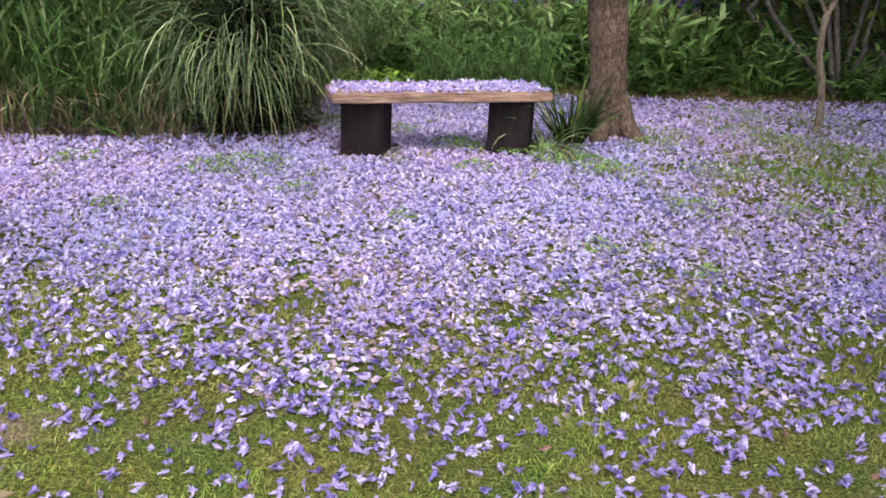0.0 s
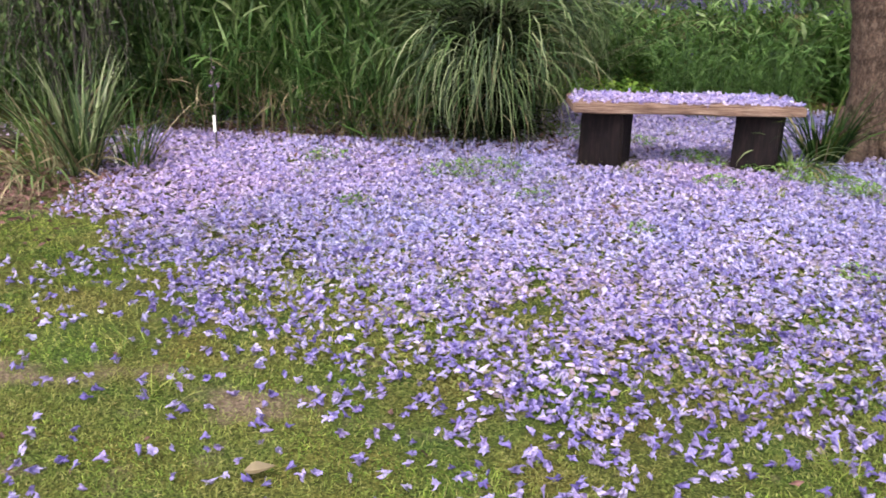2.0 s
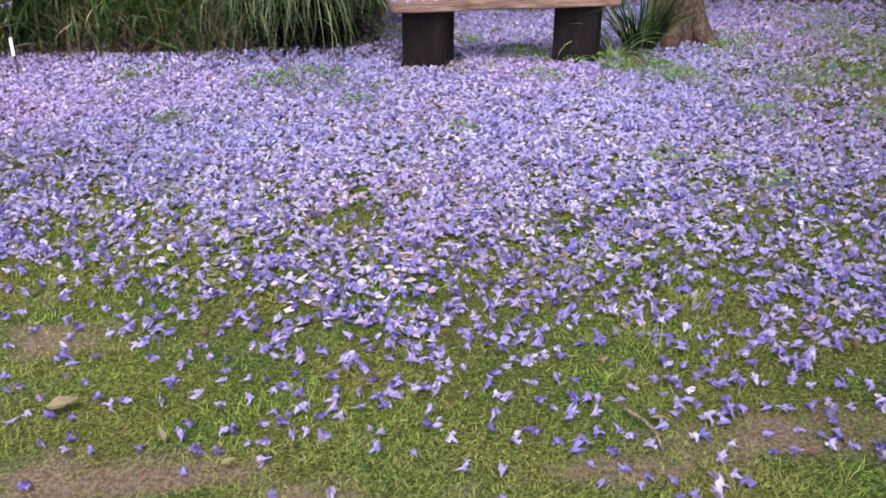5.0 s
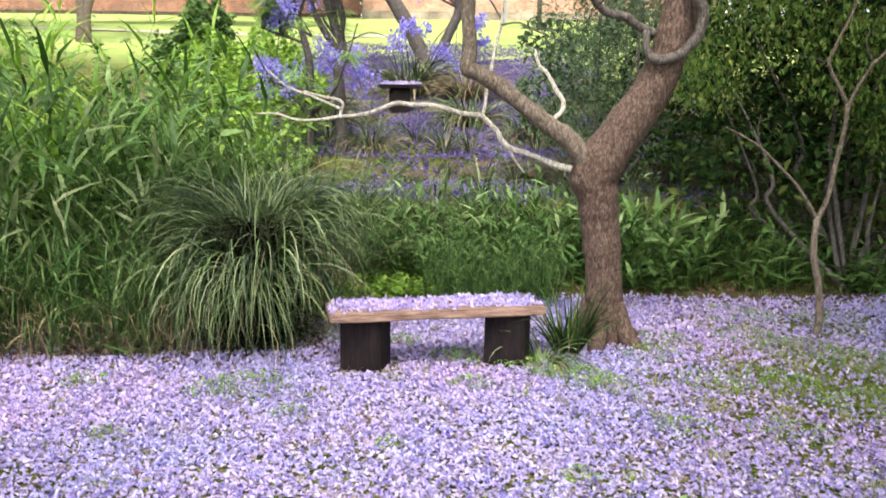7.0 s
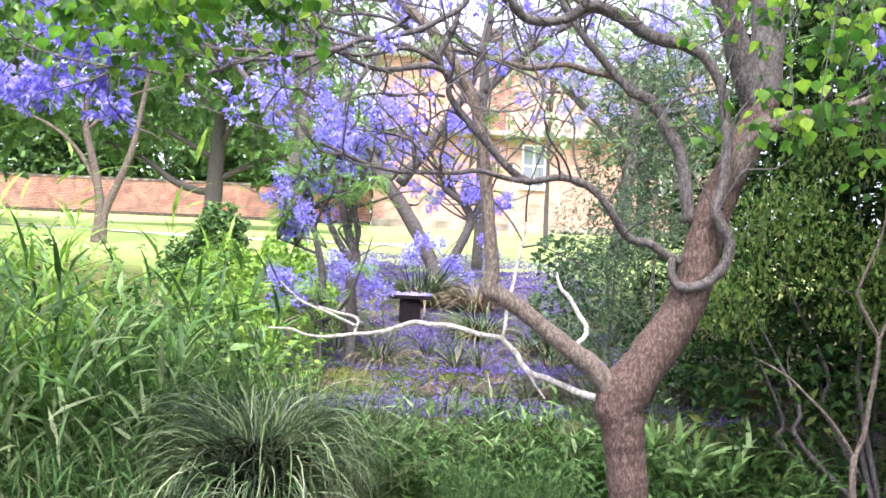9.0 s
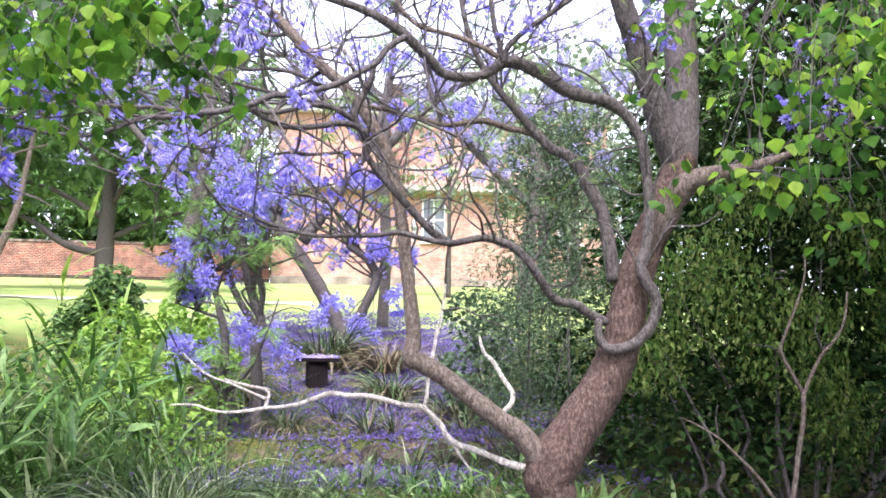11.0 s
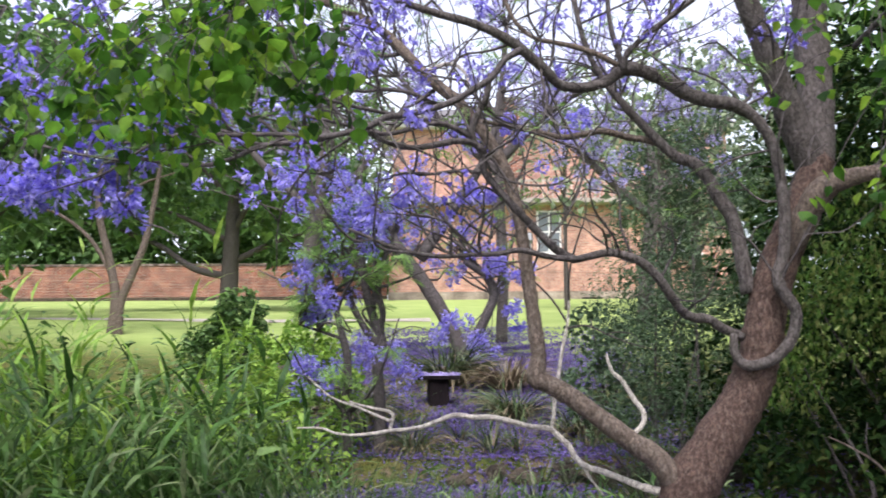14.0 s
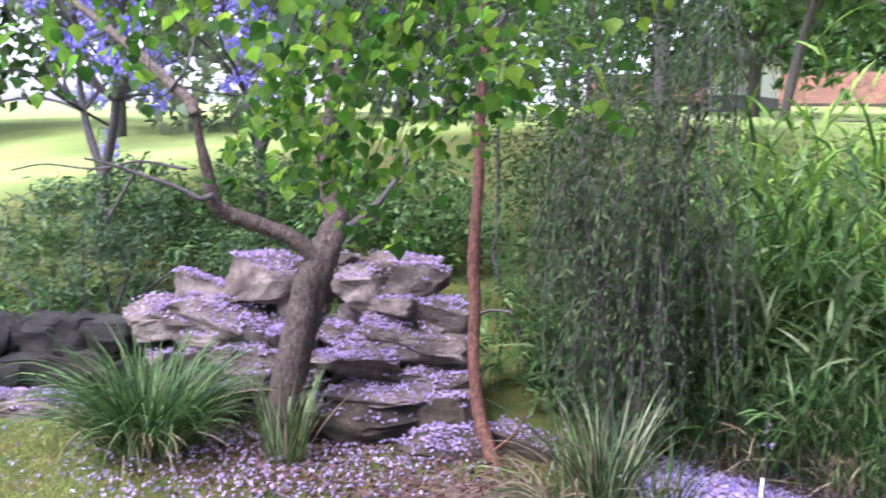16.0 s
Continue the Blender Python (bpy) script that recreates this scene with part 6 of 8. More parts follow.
for k in range(420):
    line = tops[k % 9]
    p0 = line[r.integers(len(line))]
    a, reach, fall = r.uniform(0, 6.28), r.uniform(0.08, 0.42), r.uniform(0.25, 0.85)
    out = np.array((math.cos(a), 0.7 * math.sin(a), 0)) * reach
    pts = [p0, p0 + out * 0.5 + (0, 0, 0.06), p0 + out * 0.9 + (0, 0, -0.3 * fall), p0 + out + r.normal(0, 0.04, 3) + (0, 0, -fall)]
    if pts[-1][2] < 0.05:
        continue
    tw.add(*tube(pts, [0.004, 0.003, 0.0015], 3, 2, 0.0, r))
    s = smooth_line(pts, 10)
    n = 34
    p = s[r.integers(2, len(s), n)] + r.normal(0, 0.022, (n, 3))
    lv.add(*strew(WEEP, p, turns(r.uniform(0, 6.28, n), r.normal(0.9, 0.4, n), r.normal(0, 0.6, n)), r.uniform(0.03, 0.07, n)))
tw.link("twig_mass", MAT_TWIG, WS)
lv.link("foliage", MAT_BROWNISH, WS, "hanging sprays of narrow leaves")
shrub("round_green_shrub", "small rounded light green shrub at the lawn's edge", (-2.75, 15.2), [(0, 0, 0.5, 0.5), (0.1, 0, 0.9, 0.42), (-0.4, 0, 0.35, 0.4)], 2600, BROAD, 0.12, MAT_LUSH, 3)
shrub("feathery_bush", "pale feathery green bush on the terrace", (-1.55, 12.8), [(0, 0, 0.5, 0.5), (0.5, 0, 0.4, 0.45), (-0.6, 0.1, 0.6, 0.5), (0.2, 0.2, 0.9, 0.4)], 2400, BROAD, 0.11, MAT_LIME, 3)
shrub("flowering_bush", "bush with small blue-purple flowers behind the fork", (2.1, 11.2), [(0, 0, 0.5, 0.4), (0.3, 0, 0.9, 0.4), (0, 0, 1.2, 0.35)], 1200, BROAD, 0.09, MAT_FINE, 4)
shrub("green_bank_shrub", "leafy green shrub on the bank above the rocks", (-7.3, 6.5), [(0, 0, 0.35, 0.5), (0.7, 0.5, 0.5, 0.5), (-0.8, -0.6, 0.4, 0.55), (-1.5, -1.4, 0.35, 0.5)], 3600, OVAL, 0.10, MAT_LUSH, 4)
shrub("grey_leafed_shrub", "loose dull grey-green shrub on the bank with bare twigs", (-7.9, 4.3), [(0, 0, 0.4, 0.5), (0.4, 0.5, 0.7, 0.5), (-0.3, -0.3, 0.8, 0.5), (0.1, 0.2, 1.15, 0.42), (-0.7, -0.8, 0.6, 0.5), (0.9, 1.2, 0.6, 0.5)], 5200, THIN, 0.09, MAT_FINE, 9, MAT_TWIG, gaps=0.3)
shrub("grey_leafed_tree", "dull green small-leaved tree between the red stem and the weeping shrub", (-4.55, 6.35), [(-0.2, 0.1, 0.6, 0.5), (0.25, 0.0, 0.9, 0.5), (-0.35, 0.1, 1.3, 0.5), (0.2, 0.1, 1.6, 0.55), (-0.2, 0, 2.1, 0.6), (0.4, 0.2, 2.4, 0.6), (-0.6, -0.2, 2.7, 0.55), (0.1, 0, 3.1, 0.7), (0.7, 0.4, 3.3, 0.6)], 13000, THIN, 0.085, MAT_BROWNISH, 8, MAT_TWIG, gaps=0.2)
shrub("grey_leafed_tree", "silvery small-leaved tree above the rock pile", (-5.6, 7.6), [(0.3, 0, 1.6, 0.5), (0.7, 0.2, 2.2, 0.7), (0.0, 0.1, 2.7, 0.6), (0.5, 0, 3.2, 0.8)], 4200, THIN, 0.11, MAT_FINE, 6, MAT_LIMB, gaps=0.3)


# ---- rocks ----
def rock_shape(seed, sx, sy, sz, detail=2):
    """A block with a few broken faces: a rounded box cut by random planes."""
    rr = np.random.default_rng(seed)
    bm = bmesh.new()
    bmesh.ops.create_icosphere(bm, subdivisions=detail, radius=1.0)
    off = Vector(rr.uniform(-20, 20, 3))
    cuts = []
    for _ in range(9):
        n = Vector(rr.normal(0, 1, 3) * (1, 1, 0.8)).normalized()
        cuts.append((n, rr.uniform(0.62, 0.95)))
    lean = rr.uniform(-0.35, 0.35, 2)
    for v in bm.verts:
        c = v.co.copy()
        k = 1 / max(1e-6, (abs(c.x) ** 6 + abs(c.y) ** 6 + abs(c.z) ** 6) ** (1 / 6))
        k *= 1 + 0.16 * noise.noise(c * 1.6 + off)
        p = c * k
        for n, d in cuts:
            over = p.dot(n) - d
            if over > 0:
                p = p - n * over * 0.97
        p = p * (1 + 0.07 * noise.noise(c * 5.0 + off) + 0.05 * noise.noise(c * 11.0 + off) + 0.05 * noise.noise(Vector((c.x, c.y, c.z * 7)) + off))
        p.z *= 1 + lean[0] * p.x * 0.8 + lean[1] * p.y * 0.8
        v.co = Vector((p.x * sx, p.y * sy, p.z * sz))
    return bm


def rock_pile(name, label, rocks, mat, at):
    root = thing(name, label, "rocks", at=at)
    for k, (x, y, z, sx, sy, sz, yaw, tip) in enumerate(rocks):
        ob = part("stone", rock_shape(100 + k, sx, sy, sz, 4), mat, root)
        ob.data.polygons.foreach_set("use_smooth", [True] * len(ob.data.polygons))
        ob.data.set_sharp_from_angle(angle=radians(22))
        ob.location = (x - at[0], y - at[1], z - at[2])
        ob.rotation_euler = (radians(tip), radians(tip * 0.6), radians(yaw))
    return root


# the rock bank runs along ALONG from BANK and rises towards BACK: along, back, height and half sizes of each slab
BANK, ALONG, BACK = np.array((-4.46, 4.2)), np.array((0.70, 0.714)), np.array((-0.714, 0.70))
SLABS = ((0.14, 0.15, 0.07, 0.33, 0.27, 0.17), (0.63, 0.20, 0.08, 0.27, 0.21, 0.15), (0.72, -0.02, 0.01, 0.33, 0.26, 0.09), (-0.15, 0.02, 0.04, 0.08, 0.12, 0.08), (0.31, 0.35, 0.23, 0.49, 0.34, 0.06), (0.67, 0.45, 0.28, 0.22, 0.18, 0.05), (0.11, 0.50, 0.35, 0.39, 0.31, 0.09), (0.14, 0.60, 0.45, 0.32, 0.26, 0.08), (0.41, 0.55, 0.31, 0.28, 0.22, 0.06), (0.59, 0.60, 0.46, 0.23, 0.18, 0.12), (0.62, 0.70, 0.63, 0.21, 0.17, 0.13), (0.47, 0.85, 0.84, 0.22, 0.18, 0.14), (0.31, 1.00, 0.95, 0.26, 0.21, 0.09), (0.10, 0.85, 0.84, 0.23, 0.19, 0.12), (0.27, 0.75, 0.69, 0.27, 0.21, 0.08), (-0.02, 0.65, 0.52, 0.15, 0.12, 0.08), (0.25, 0.60, 0.58, 0.17, 0.14, 0.08), (-0.65, 0.85, 0.84, 0.29, 0.23, 0.19), (-1.03, 0.90, 0.73, 0.19, 0.15, 0.09), (-0.84, 0.75, 0.61, 0.40, 0.32, 0.10), (-1.24, 0.80, 0.54, 0.37, 0.29, 0.13), (-0.50, 0.60, 0.50, 0.24, 0.20, 0.08), (-0.63, 0.50, 0.39, 0.24, 0.19, 0.07), (-0.46, 0.40, 0.28, 0.26, 0.20, 0.08), (-0.29, 0.75, 0.66, 0.19, 0.15, 0.13), (-0.37, 0.50, 0.46, 0.17, 0.13, 0.09), (-0.62, 0.30, 0.20, 0.22, 0.17, 0.07), (-0.25, 0.85, 0.82, 0.17, 0.14, 0.14), (-0.11, 1.00, 0.93, 0.18, 0.14, 0.10), (-0.92, 0.60, 0.45, 0.23, 0.18, 0.08))
rocks, kerb, low = [], [], []
for k, (u, d, z, sx, sy, sz) in enumerate(SLABS):
    at = BANK + ALONG * u + BACK * d
    (kerb if k < 4 else rocks).append((at[0], at[1], z, sx * (1.1 if k < 4 else 1.04), sy * 1.05, sz * (1.2 if k < 4 else 1.0), 45.6 + (0 if k < 3 else r.normal(0, 20)), r.normal(0, 1 if k < 3 else 13)))
for u, z in ((-0.9, 0.2), (-0.35, 0.3), (0.25, 0.35), (0.6, 0.25)):
    at = BANK + ALONG * u + BACK * 1.1
    rocks.append((at[0], at[1], z - 0.12, 0.36, 0.3, 0.36, 45, 0))
# small wedged stones in the joints of the pile
for _ in range(34):
    u, h = r.uniform(-1.25, 0.75), r.uniform(0.12, 0.85)
    at = BANK + ALONG * u + BACK * (0.22 + 0.78 * h + r.normal(0, 0.05))
    q = r.uniform(0.06, 0.14)
    rocks.append((at[0], at[1], h * 0.98 - 0.03, q, q * 0.8, q * r.uniform(0.45, 0.8), r.uniform(0, 180), r.normal(0, 16)))
for u in (-0.4, -0.85):
    at = BANK + ALONG * u + BACK * 0.3
    kerb.append((at[0], at[1], 0.08, 0.27, 0.15, 0.12, 45 + r.normal(0, 5), r.normal(0, 2)))
# the low dark wall that carries on beside the pile
for k in range(16):
    at = BANK + ALONG * (-1.12 - 0.21 * (k // 2) - 0.1 * (k % 2)) + BACK * (0.72 + 0.12 * (k % 2) + r.normal(0, 0.03))
    low.append((at[0], at[1], 0.14 + 0.24 * (k % 2), 0.17 + r.uniform(0, 0.06), 0.15, 0.14, 45 + r.normal(0, 8), r.normal(0, 5)))
rocks += [(-6.12, 3.0, 0.04, 0.42, 0.24, 0.06, 52, 2)]
kerb += [(-3.55, 4.95, 0.03, 0.30, 0.12, 0.09, 20, 8)]
heap = rock_pile("rock_pile", "tumbled grey-pink sandstone slabs strewn with petals", rocks, MAT_ROCK, (-5.0, 4.8, 0))
edging = rock_pile("stone_kerb", "row of long mossy stone blocks edging the mulch", kerb, MAT_SLAB, (-4.5, 4.3, 0))
rock_pile("low_stone_wall", "low wall of old stones coloured near black for shade beside the rock pile", low, MAT_SHADE_STONE, (-6.0, 3.6, 0))
# petals lie where the stones face up
tops = {}
for root in (heap, edging):
    for ob in root.children:
        m = ob.matrix_basis
        turn = m.to_3x3()
        for v in ob.data.vertices:
            if (turn @ v.normal).z > 0.6:
                w = root.location + m @ v.co
                key = (math.floor(w.x / 0.03), math.floor(w.y / 0.03))
                tops[key] = max(tops.get(key, -9.0), w.z)
cells = np.array([(*k, z) for k, z in tops.items() if z > 0.03])
cells = cells[r.integers(0, len(cells), 4 * len(cells))]
n = len(cells)
x, y, z = (cells[:, 0] + r.uniform(0, 1, n)) * 0.03, (cells[:, 1] + r.uniform(0, 1, n)) * 0.03, cells[:, 2] + 0.006
keep = r.uniform(size=n) < np.clip(0.55 + 1.2 * wave(x, y, 5.0, 77), 0.06, 1)
x, y, z = x[keep], y[keep], z[keep]
pile = Pile()
lay_flowers(pile, x, y, z, 0.024, r, 0.2)
tagged(pile.link("rock_blossoms", MAT_FADED), "lilac petals lying on the tops of the rocks", "petals", kind="stuff")
for name, yy, zz, x0, x1, k0 in (("terrace_wall", 9.12, 0.27, 0.2, 2.9, 9), ("terrace_wall", 10.22, 0.64, 0.3, 3.4, 9)):
    wall = []
    for k in range(k0):
        w = (x1 - x0) / k0
        wall.append((x0 + w * (k + 0.5), yy + r.normal(0, 0.05), zz + r.normal(0, 0.03), w * r.uniform(0.42, 0.72), r.uniform(0.16, 0.24), r.uniform(0.08, 0.15), r.normal(0, 14), r.normal(0, 8)))
    rock_pile(name, "low dry-stone terrace wall of mossy blocks", wall, MAT_SLAB, ((x0 + x1) / 2, yy, zz - 0.2))


# ---- trees on the far side ----
RB = np.array([-3.52, 4.64, 0.0])
RED = thing("red_stemmed_tree", "slim young tree with a smooth red-brown stem", "tree", at=RB)
limb("trunk", RED, RB, [(-3.43, 4.60, -0.11), (-3.50, 4.64, -0.04), (-3.61, 4.68, 0.05), (-3.71, 4.72, 0.15), (-3.79, 4.75, 0.27), (-3.85, 4.77, 0.46), (-3.90, 4.80, 0.65), (-3.92, 4.82, 0.85), (-3.96, 4.83, 1.09), (-3.98, 4.85, 1.33), (-3.99, 4.87, 1.56), (-4.01, 4.88, 1.84), (-4.03, 4.90, 2.14), (-4.04, 4.92, 2.38), (-4.07, 4.93, 2.61), (-4.08, 4.95, 2.88)], [0.048, 0.047, 0.045, 0.043, 0.040, 0.038, 0.037, 0.037, 0.037, 0.035, 0.034, 0.034, 0.033, 0.031, 0.029, 0.027], MAT_RED, 12, 0.04, "smooth red-brown stem bent at its foot")
limb("branch", RED, RB, [(-4.06, 4.93, 2.51), (-4.23, 4.92, 2.49), (-4.36, 4.91, 2.44), (-4.45, 4.90, 2.39)], [0.017, 0.015, 0.013, 0.011], MAT_TWIG, 8)
limb("branch", RED, RB, [(-4.08, 4.95, 2.48), (-3.97, 4.97, 2.54), (-3.92, 4.98, 2.64), (-3.90, 5.00, 2.77)], [0.017, 0.015, 0.012, 0.010], MAT_TWIG, 8)
limb("branch", RED, RB, [(-3.94, 4.83, 0.78), (-3.80, 4.84, 0.84), (-3.65, 4.85, 0.85)], [0.010, 0.008, 0.007], MAT_TWIG, 8)
limb("branch", RED, RB, [(-3.6, 4.68, 0.05), (-3.45, 4.7, 0.2), (-3.38, 4.72, 0.34)], [0.011, 0.009, 0.006], MAT_RED, 8)
TB = np.array([-4.48, 3.83, 0.0])
TT = thing("leaning_tree", "rough grey-brown tree with a broken side limb before the rocks", "tree", at=TB)
limb("trunk", TT, TB, [(-4.49, 3.81, -0.14), (-4.49, 3.84, -0.03), (-4.51, 3.86, 0.11), (-4.53, 3.89, 0.31), (-4.53, 3.93, 0.54), (-4.54, 3.98, 0.73), (-4.57, 4.03, 0.89), (-4.56, 4.11, 1.06), (-4.55, 4.20, 1.23), (-4.56, 4.25, 1.34), (-4.64, 4.24, 1.52), (-4.69, 4.25, 1.76), (-4.71, 4.31, 2.04), (-4.72, 4.39, 2.38), (-4.76, 4.45, 2.80)], [0.138, 0.120, 0.108, 0.101, 0.092, 0.086, 0.082, 0.086, 0.087, 0.074, 0.060, 0.053, 0.047, 0.037, 0.028], MAT_OLD_BARK, 16, 0.07)
limb("trunk", TT, TB, [(-4.56, 3.94, -0.1), (-4.60, 3.98, 0.15), (-4.62, 4.03, 0.40), (-4.58, 4.08, 0.70), (-4.53, 4.12, 0.98), (-4.50, 4.18, 1.20), (-4.53, 4.24, 1.36)], [0.085, 0.075, 0.068, 0.064, 0.060, 0.058, 0.05], MAT_OLD_BARK, 12, 0.08, "second stem fused to the trunk")
limb("branch", TT, TB, [(-4.53, 4.11, 1.08), (-4.63, 3.99, 1.21), (-4.74, 3.86, 1.28), (-4.84, 3.73, 1.33), (-4.89, 3.64, 1.38), (-4.91, 3.60, 1.46), (-4.93, 3.58, 1.60), (-4.96, 3.54, 1.80), (-4.97, 3.52, 1.99)], [0.054, 0.050, 0.050, 0.048, 0.048, 0.045, 0.036, 0.025, 0.019], MAT_OLD_BARK, 12, 0.09, "crooked side limb")
limb("branch", TT, TB, [(-4.84, 3.57, 1.46), (-4.88, 3.50, 1.44), (-4.96, 3.40, 1.50), (-5.08, 3.25, 1.56), (-5.18, 3.13, 1.61), (-5.28, 3.01, 1.64)], [0.019, 0.017, 0.014, 0.012, 0.009, 0.006], MAT_TWIG, 8)
limb("branch", TT, TB, [(-4.55, 4.18, 1.2), (-4.35, 4.4, 1.45), (-4.25, 4.6, 1.8)], [0.03, 0.02, 0.01], MAT_TWIG, 8)
limb("branch", TT, TB, [(-4.97, 3.52, 1.91), (-5.02, 3.51, 1.99), (-5.14, 3.45, 2.09), (-5.32, 3.36, 2.24), (-5.50, 3.28, 2.37), (-5.80, 3.15, 2.57), (-6.02, 3.02, 2.72)], [0.036, 0.036, 0.034, 0.03, 0.027, 0.022, 0.017], MAT_TAN, 10, 0.06, "pale slanting limb")
limb("branch", TT, TB, [(-4.97, 3.47, 1.60), (-5.25, 3.33, 1.63), (-5.53, 3.19, 1.57), (-5.84, 3.01, 1.58), (-6.08, 2.90, 1.53)], [0.011, 0.009, 0.008, 0.006, 0.005], MAT_TWIG, 6)
limb("branch", TT, TB, [(-5.09, 3.42, 2.04), (-5.04, 3.50, 2.18), (-5.12, 3.60, 2.38), (-5.22, 3.67, 2.59)], [0.011, 0.009, 0.008, 0.006], MAT_TWIG, 6)
limb("branch", TT, TB, [(-5.25, 3.33, 1.62), (-5.35, 3.28, 1.45), (-5.45, 3.22, 1.27)], [0.011, 0.009, 0.008], MAT_TWIG, 6)


def far_jacaranda(base, label, stems, trusses, spread, top, flower=0.075, bare=60, ferns=60, hung=()):
    b = np.array([base[0], base[1], float(height(*base))])
    root = thing("jacaranda_tree", label, "tree", "jacarandas", b)
    tips = []
    for pts, rr in stems:
        limb("trunk" if rr[0] > 0.05 else "branch", root, np.zeros(3), pts, rr, MAT_TWIG if rr[0] < 0.12 else MAT_LIMB, 9)
        tips += [np.array(p) for p in pts[len(pts) // 2:]]
    tw, fl, fe = Pile(), Pile(), Pile()
    ends = []
    for _ in range(bare):
        t0 = tips[r.integers(len(tips))]
        way = np.array((r.normal(0, spread[0]), r.normal(0, spread[1]), abs(r.normal(0, top)) + 0.1))
        pts = wander(t0, way, np.linalg.norm(way) * r.uniform(0.7, 1.2), r)
        tw.add(*tube(pts, [0.022, 0.014, 0.006], 4, 3, 0.0, r))
        ends += pts[2:]
    for _ in range(trusses):
        e = ends[r.integers(len(ends))] + r.normal(0, 0.12, 3)
        panicle(fl, e, r.uniform(0.10, 0.2), 30, r, np.zeros(3), flower)
    for hx, hz in hung:
        for _ in range(5):
            e = np.array((hx - b[0], r.normal(-0.15, 0.15), hz - b[2])) + r.normal(0, 0.11, 3)
            panicle(fl, e, r.uniform(0.08, 0.15), 44, r, np.zeros(3), flower)
        near = min(tips, key=lambda p: np.linalg.norm(p - e))
        tw.add(*tube([near, near * 0.5 + e * 0.5 + (0, 0, 0.12), e], [0.008, 0.006, 0.003], 4, 3, 0.0, r))
    for _ in range(ferns):
        e = ends[r.integers(len(ends))]
        fe.add(*strew(FERN, np.repeat(e[None], 4, 0), turns(r.uniform(0, 6.28, 4), r.normal(0.2, 0.3, 4), r.normal(0, 0.3, 4)), r.uniform(0.14, 0.26, 4)))
    tw.link("twig_mass", MAT_TWIG, root)
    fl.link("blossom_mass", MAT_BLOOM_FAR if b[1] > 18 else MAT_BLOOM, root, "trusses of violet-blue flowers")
    if ferns:
        fe.link("foliage", MAT_FERN, root, "feathery light green leaves")
    return root


far_jacaranda((-0.34, 10.6), "many-stemmed jacaranda in violet flower on the terrace", [
    ([(0.02, 0, -0.49), (0.01, 0, 0.08), (0.00, 0, 0.54), (-0.02, 0, 1.01), (0.03, 0, 1.18), (-0.06, 0, 1.42), (-0.14, 0, 1.72), (-0.18, 0, 2.01), (-0.22, 0, 2.43)], [0.075, 0.070, 0.065, 0.059, 0.053, 0.050, 0.047, 0.042, 0.036]),
    ([(-0.02, 0, 1.12), (-0.18, 0, 1.36), (-0.30, 0, 1.60), (-0.36, 0, 1.89), (-0.40, 0, 2.25)], [0.041, 0.038, 0.035, 0.030, 0.024]),
    ([(-0.33, 0, 0.66), (-0.34, 0, 1.01), (-0.39, 0, 1.24), (-0.45, 0, 1.48), (-0.51, 0, 1.71), (-0.56, 0, 1.95), (-0.63, 0, 2.25)], [0.047, 0.043, 0.039, 0.035, 0.031, 0.026, 0.018]),
    ([(0.00, 0, 1.24), (0.04, 0, 1.48), (-0.01, 0, 1.72), (0.05, 0, 2.01), (0.16, 0, 2.32)], [0.035, 0.033, 0.030, 0.024, 0.018]),
    ([(-0.41, 0, 1.21), (-0.64, 0, 1.29), (-0.84, 0, 1.36)], [0.018, 0.015, 0.012]),
    ([(-0.33, 0.05, -0.1), (-0.35, 0.02, 0.4), (-0.35, 0, 0.68)], [0.05, 0.048, 0.045])], 0, (0.5, 0.4), 0.6, 0.044, 45, 130, ((-1.15, 2.69), (-0.97, 2.57), (-1.04, 2.42), (-0.77, 2.69), (-0.72, 3.28), (-0.54, 3.2), (-0.32, 3.23), (-0.14, 3.59), (0.03, 3.66), (-0.37, 3.52), (-1.23, 3.78), (-0.8, 3.75), (-1.09, 1.81), (-1.0, 1.58), (-0.47, 1.9), (-0.07, 1.81), (0.4, 2.31)))
far_jacaranda((0.95, 16.5), "leaning jacaranda with a broad violet crown", [
    ([(0, 0, -0.1), (-0.12, 0, 0.14), (-0.26, 0, 0.47), (-0.50, 0, 0.91), (-0.79, 0, 1.37), (-1.02, 0, 1.68), (-1.26, 0, 2.04), (-1.55, 0, 2.61)], [0.133, 0.133, 0.130, 0.124, 0.117, 0.105, 0.086]),
    ([(0.1, 0, 0.3), (0.35, 0, 0.8), (0.45, 0, 1.09), (0.36, 0, 1.37), (-0.03, 0, 1.66)], [0.09, 0.085, 0.077, 0.067, 0.058]),
    ([(-0.8, 0, 1.7), (-0.2, 0.1, 2.6), (0.4, 0, 3.6), (0.6, 0, 4.6)], [0.11, 0.09, 0.07, 0.04]),
    ([(-1.2, 0, 2.2), (-2.4, 0.3, 3.2), (-3.6, 0.2, 4.2)], [0.08, 0.06, 0.03])], 100, (1.6, 1.2), 1.5, 0.07, 80, 170, ((1.07, 4.64), (1.28, 4.57), (0.99, 1.83), (1.17, 2.01), (1.29, 1.45), (1.36, 3.34), (1.84, 3.25), (1.76, 5.68), (2.83, 5.81), (1.65, 2.48)))
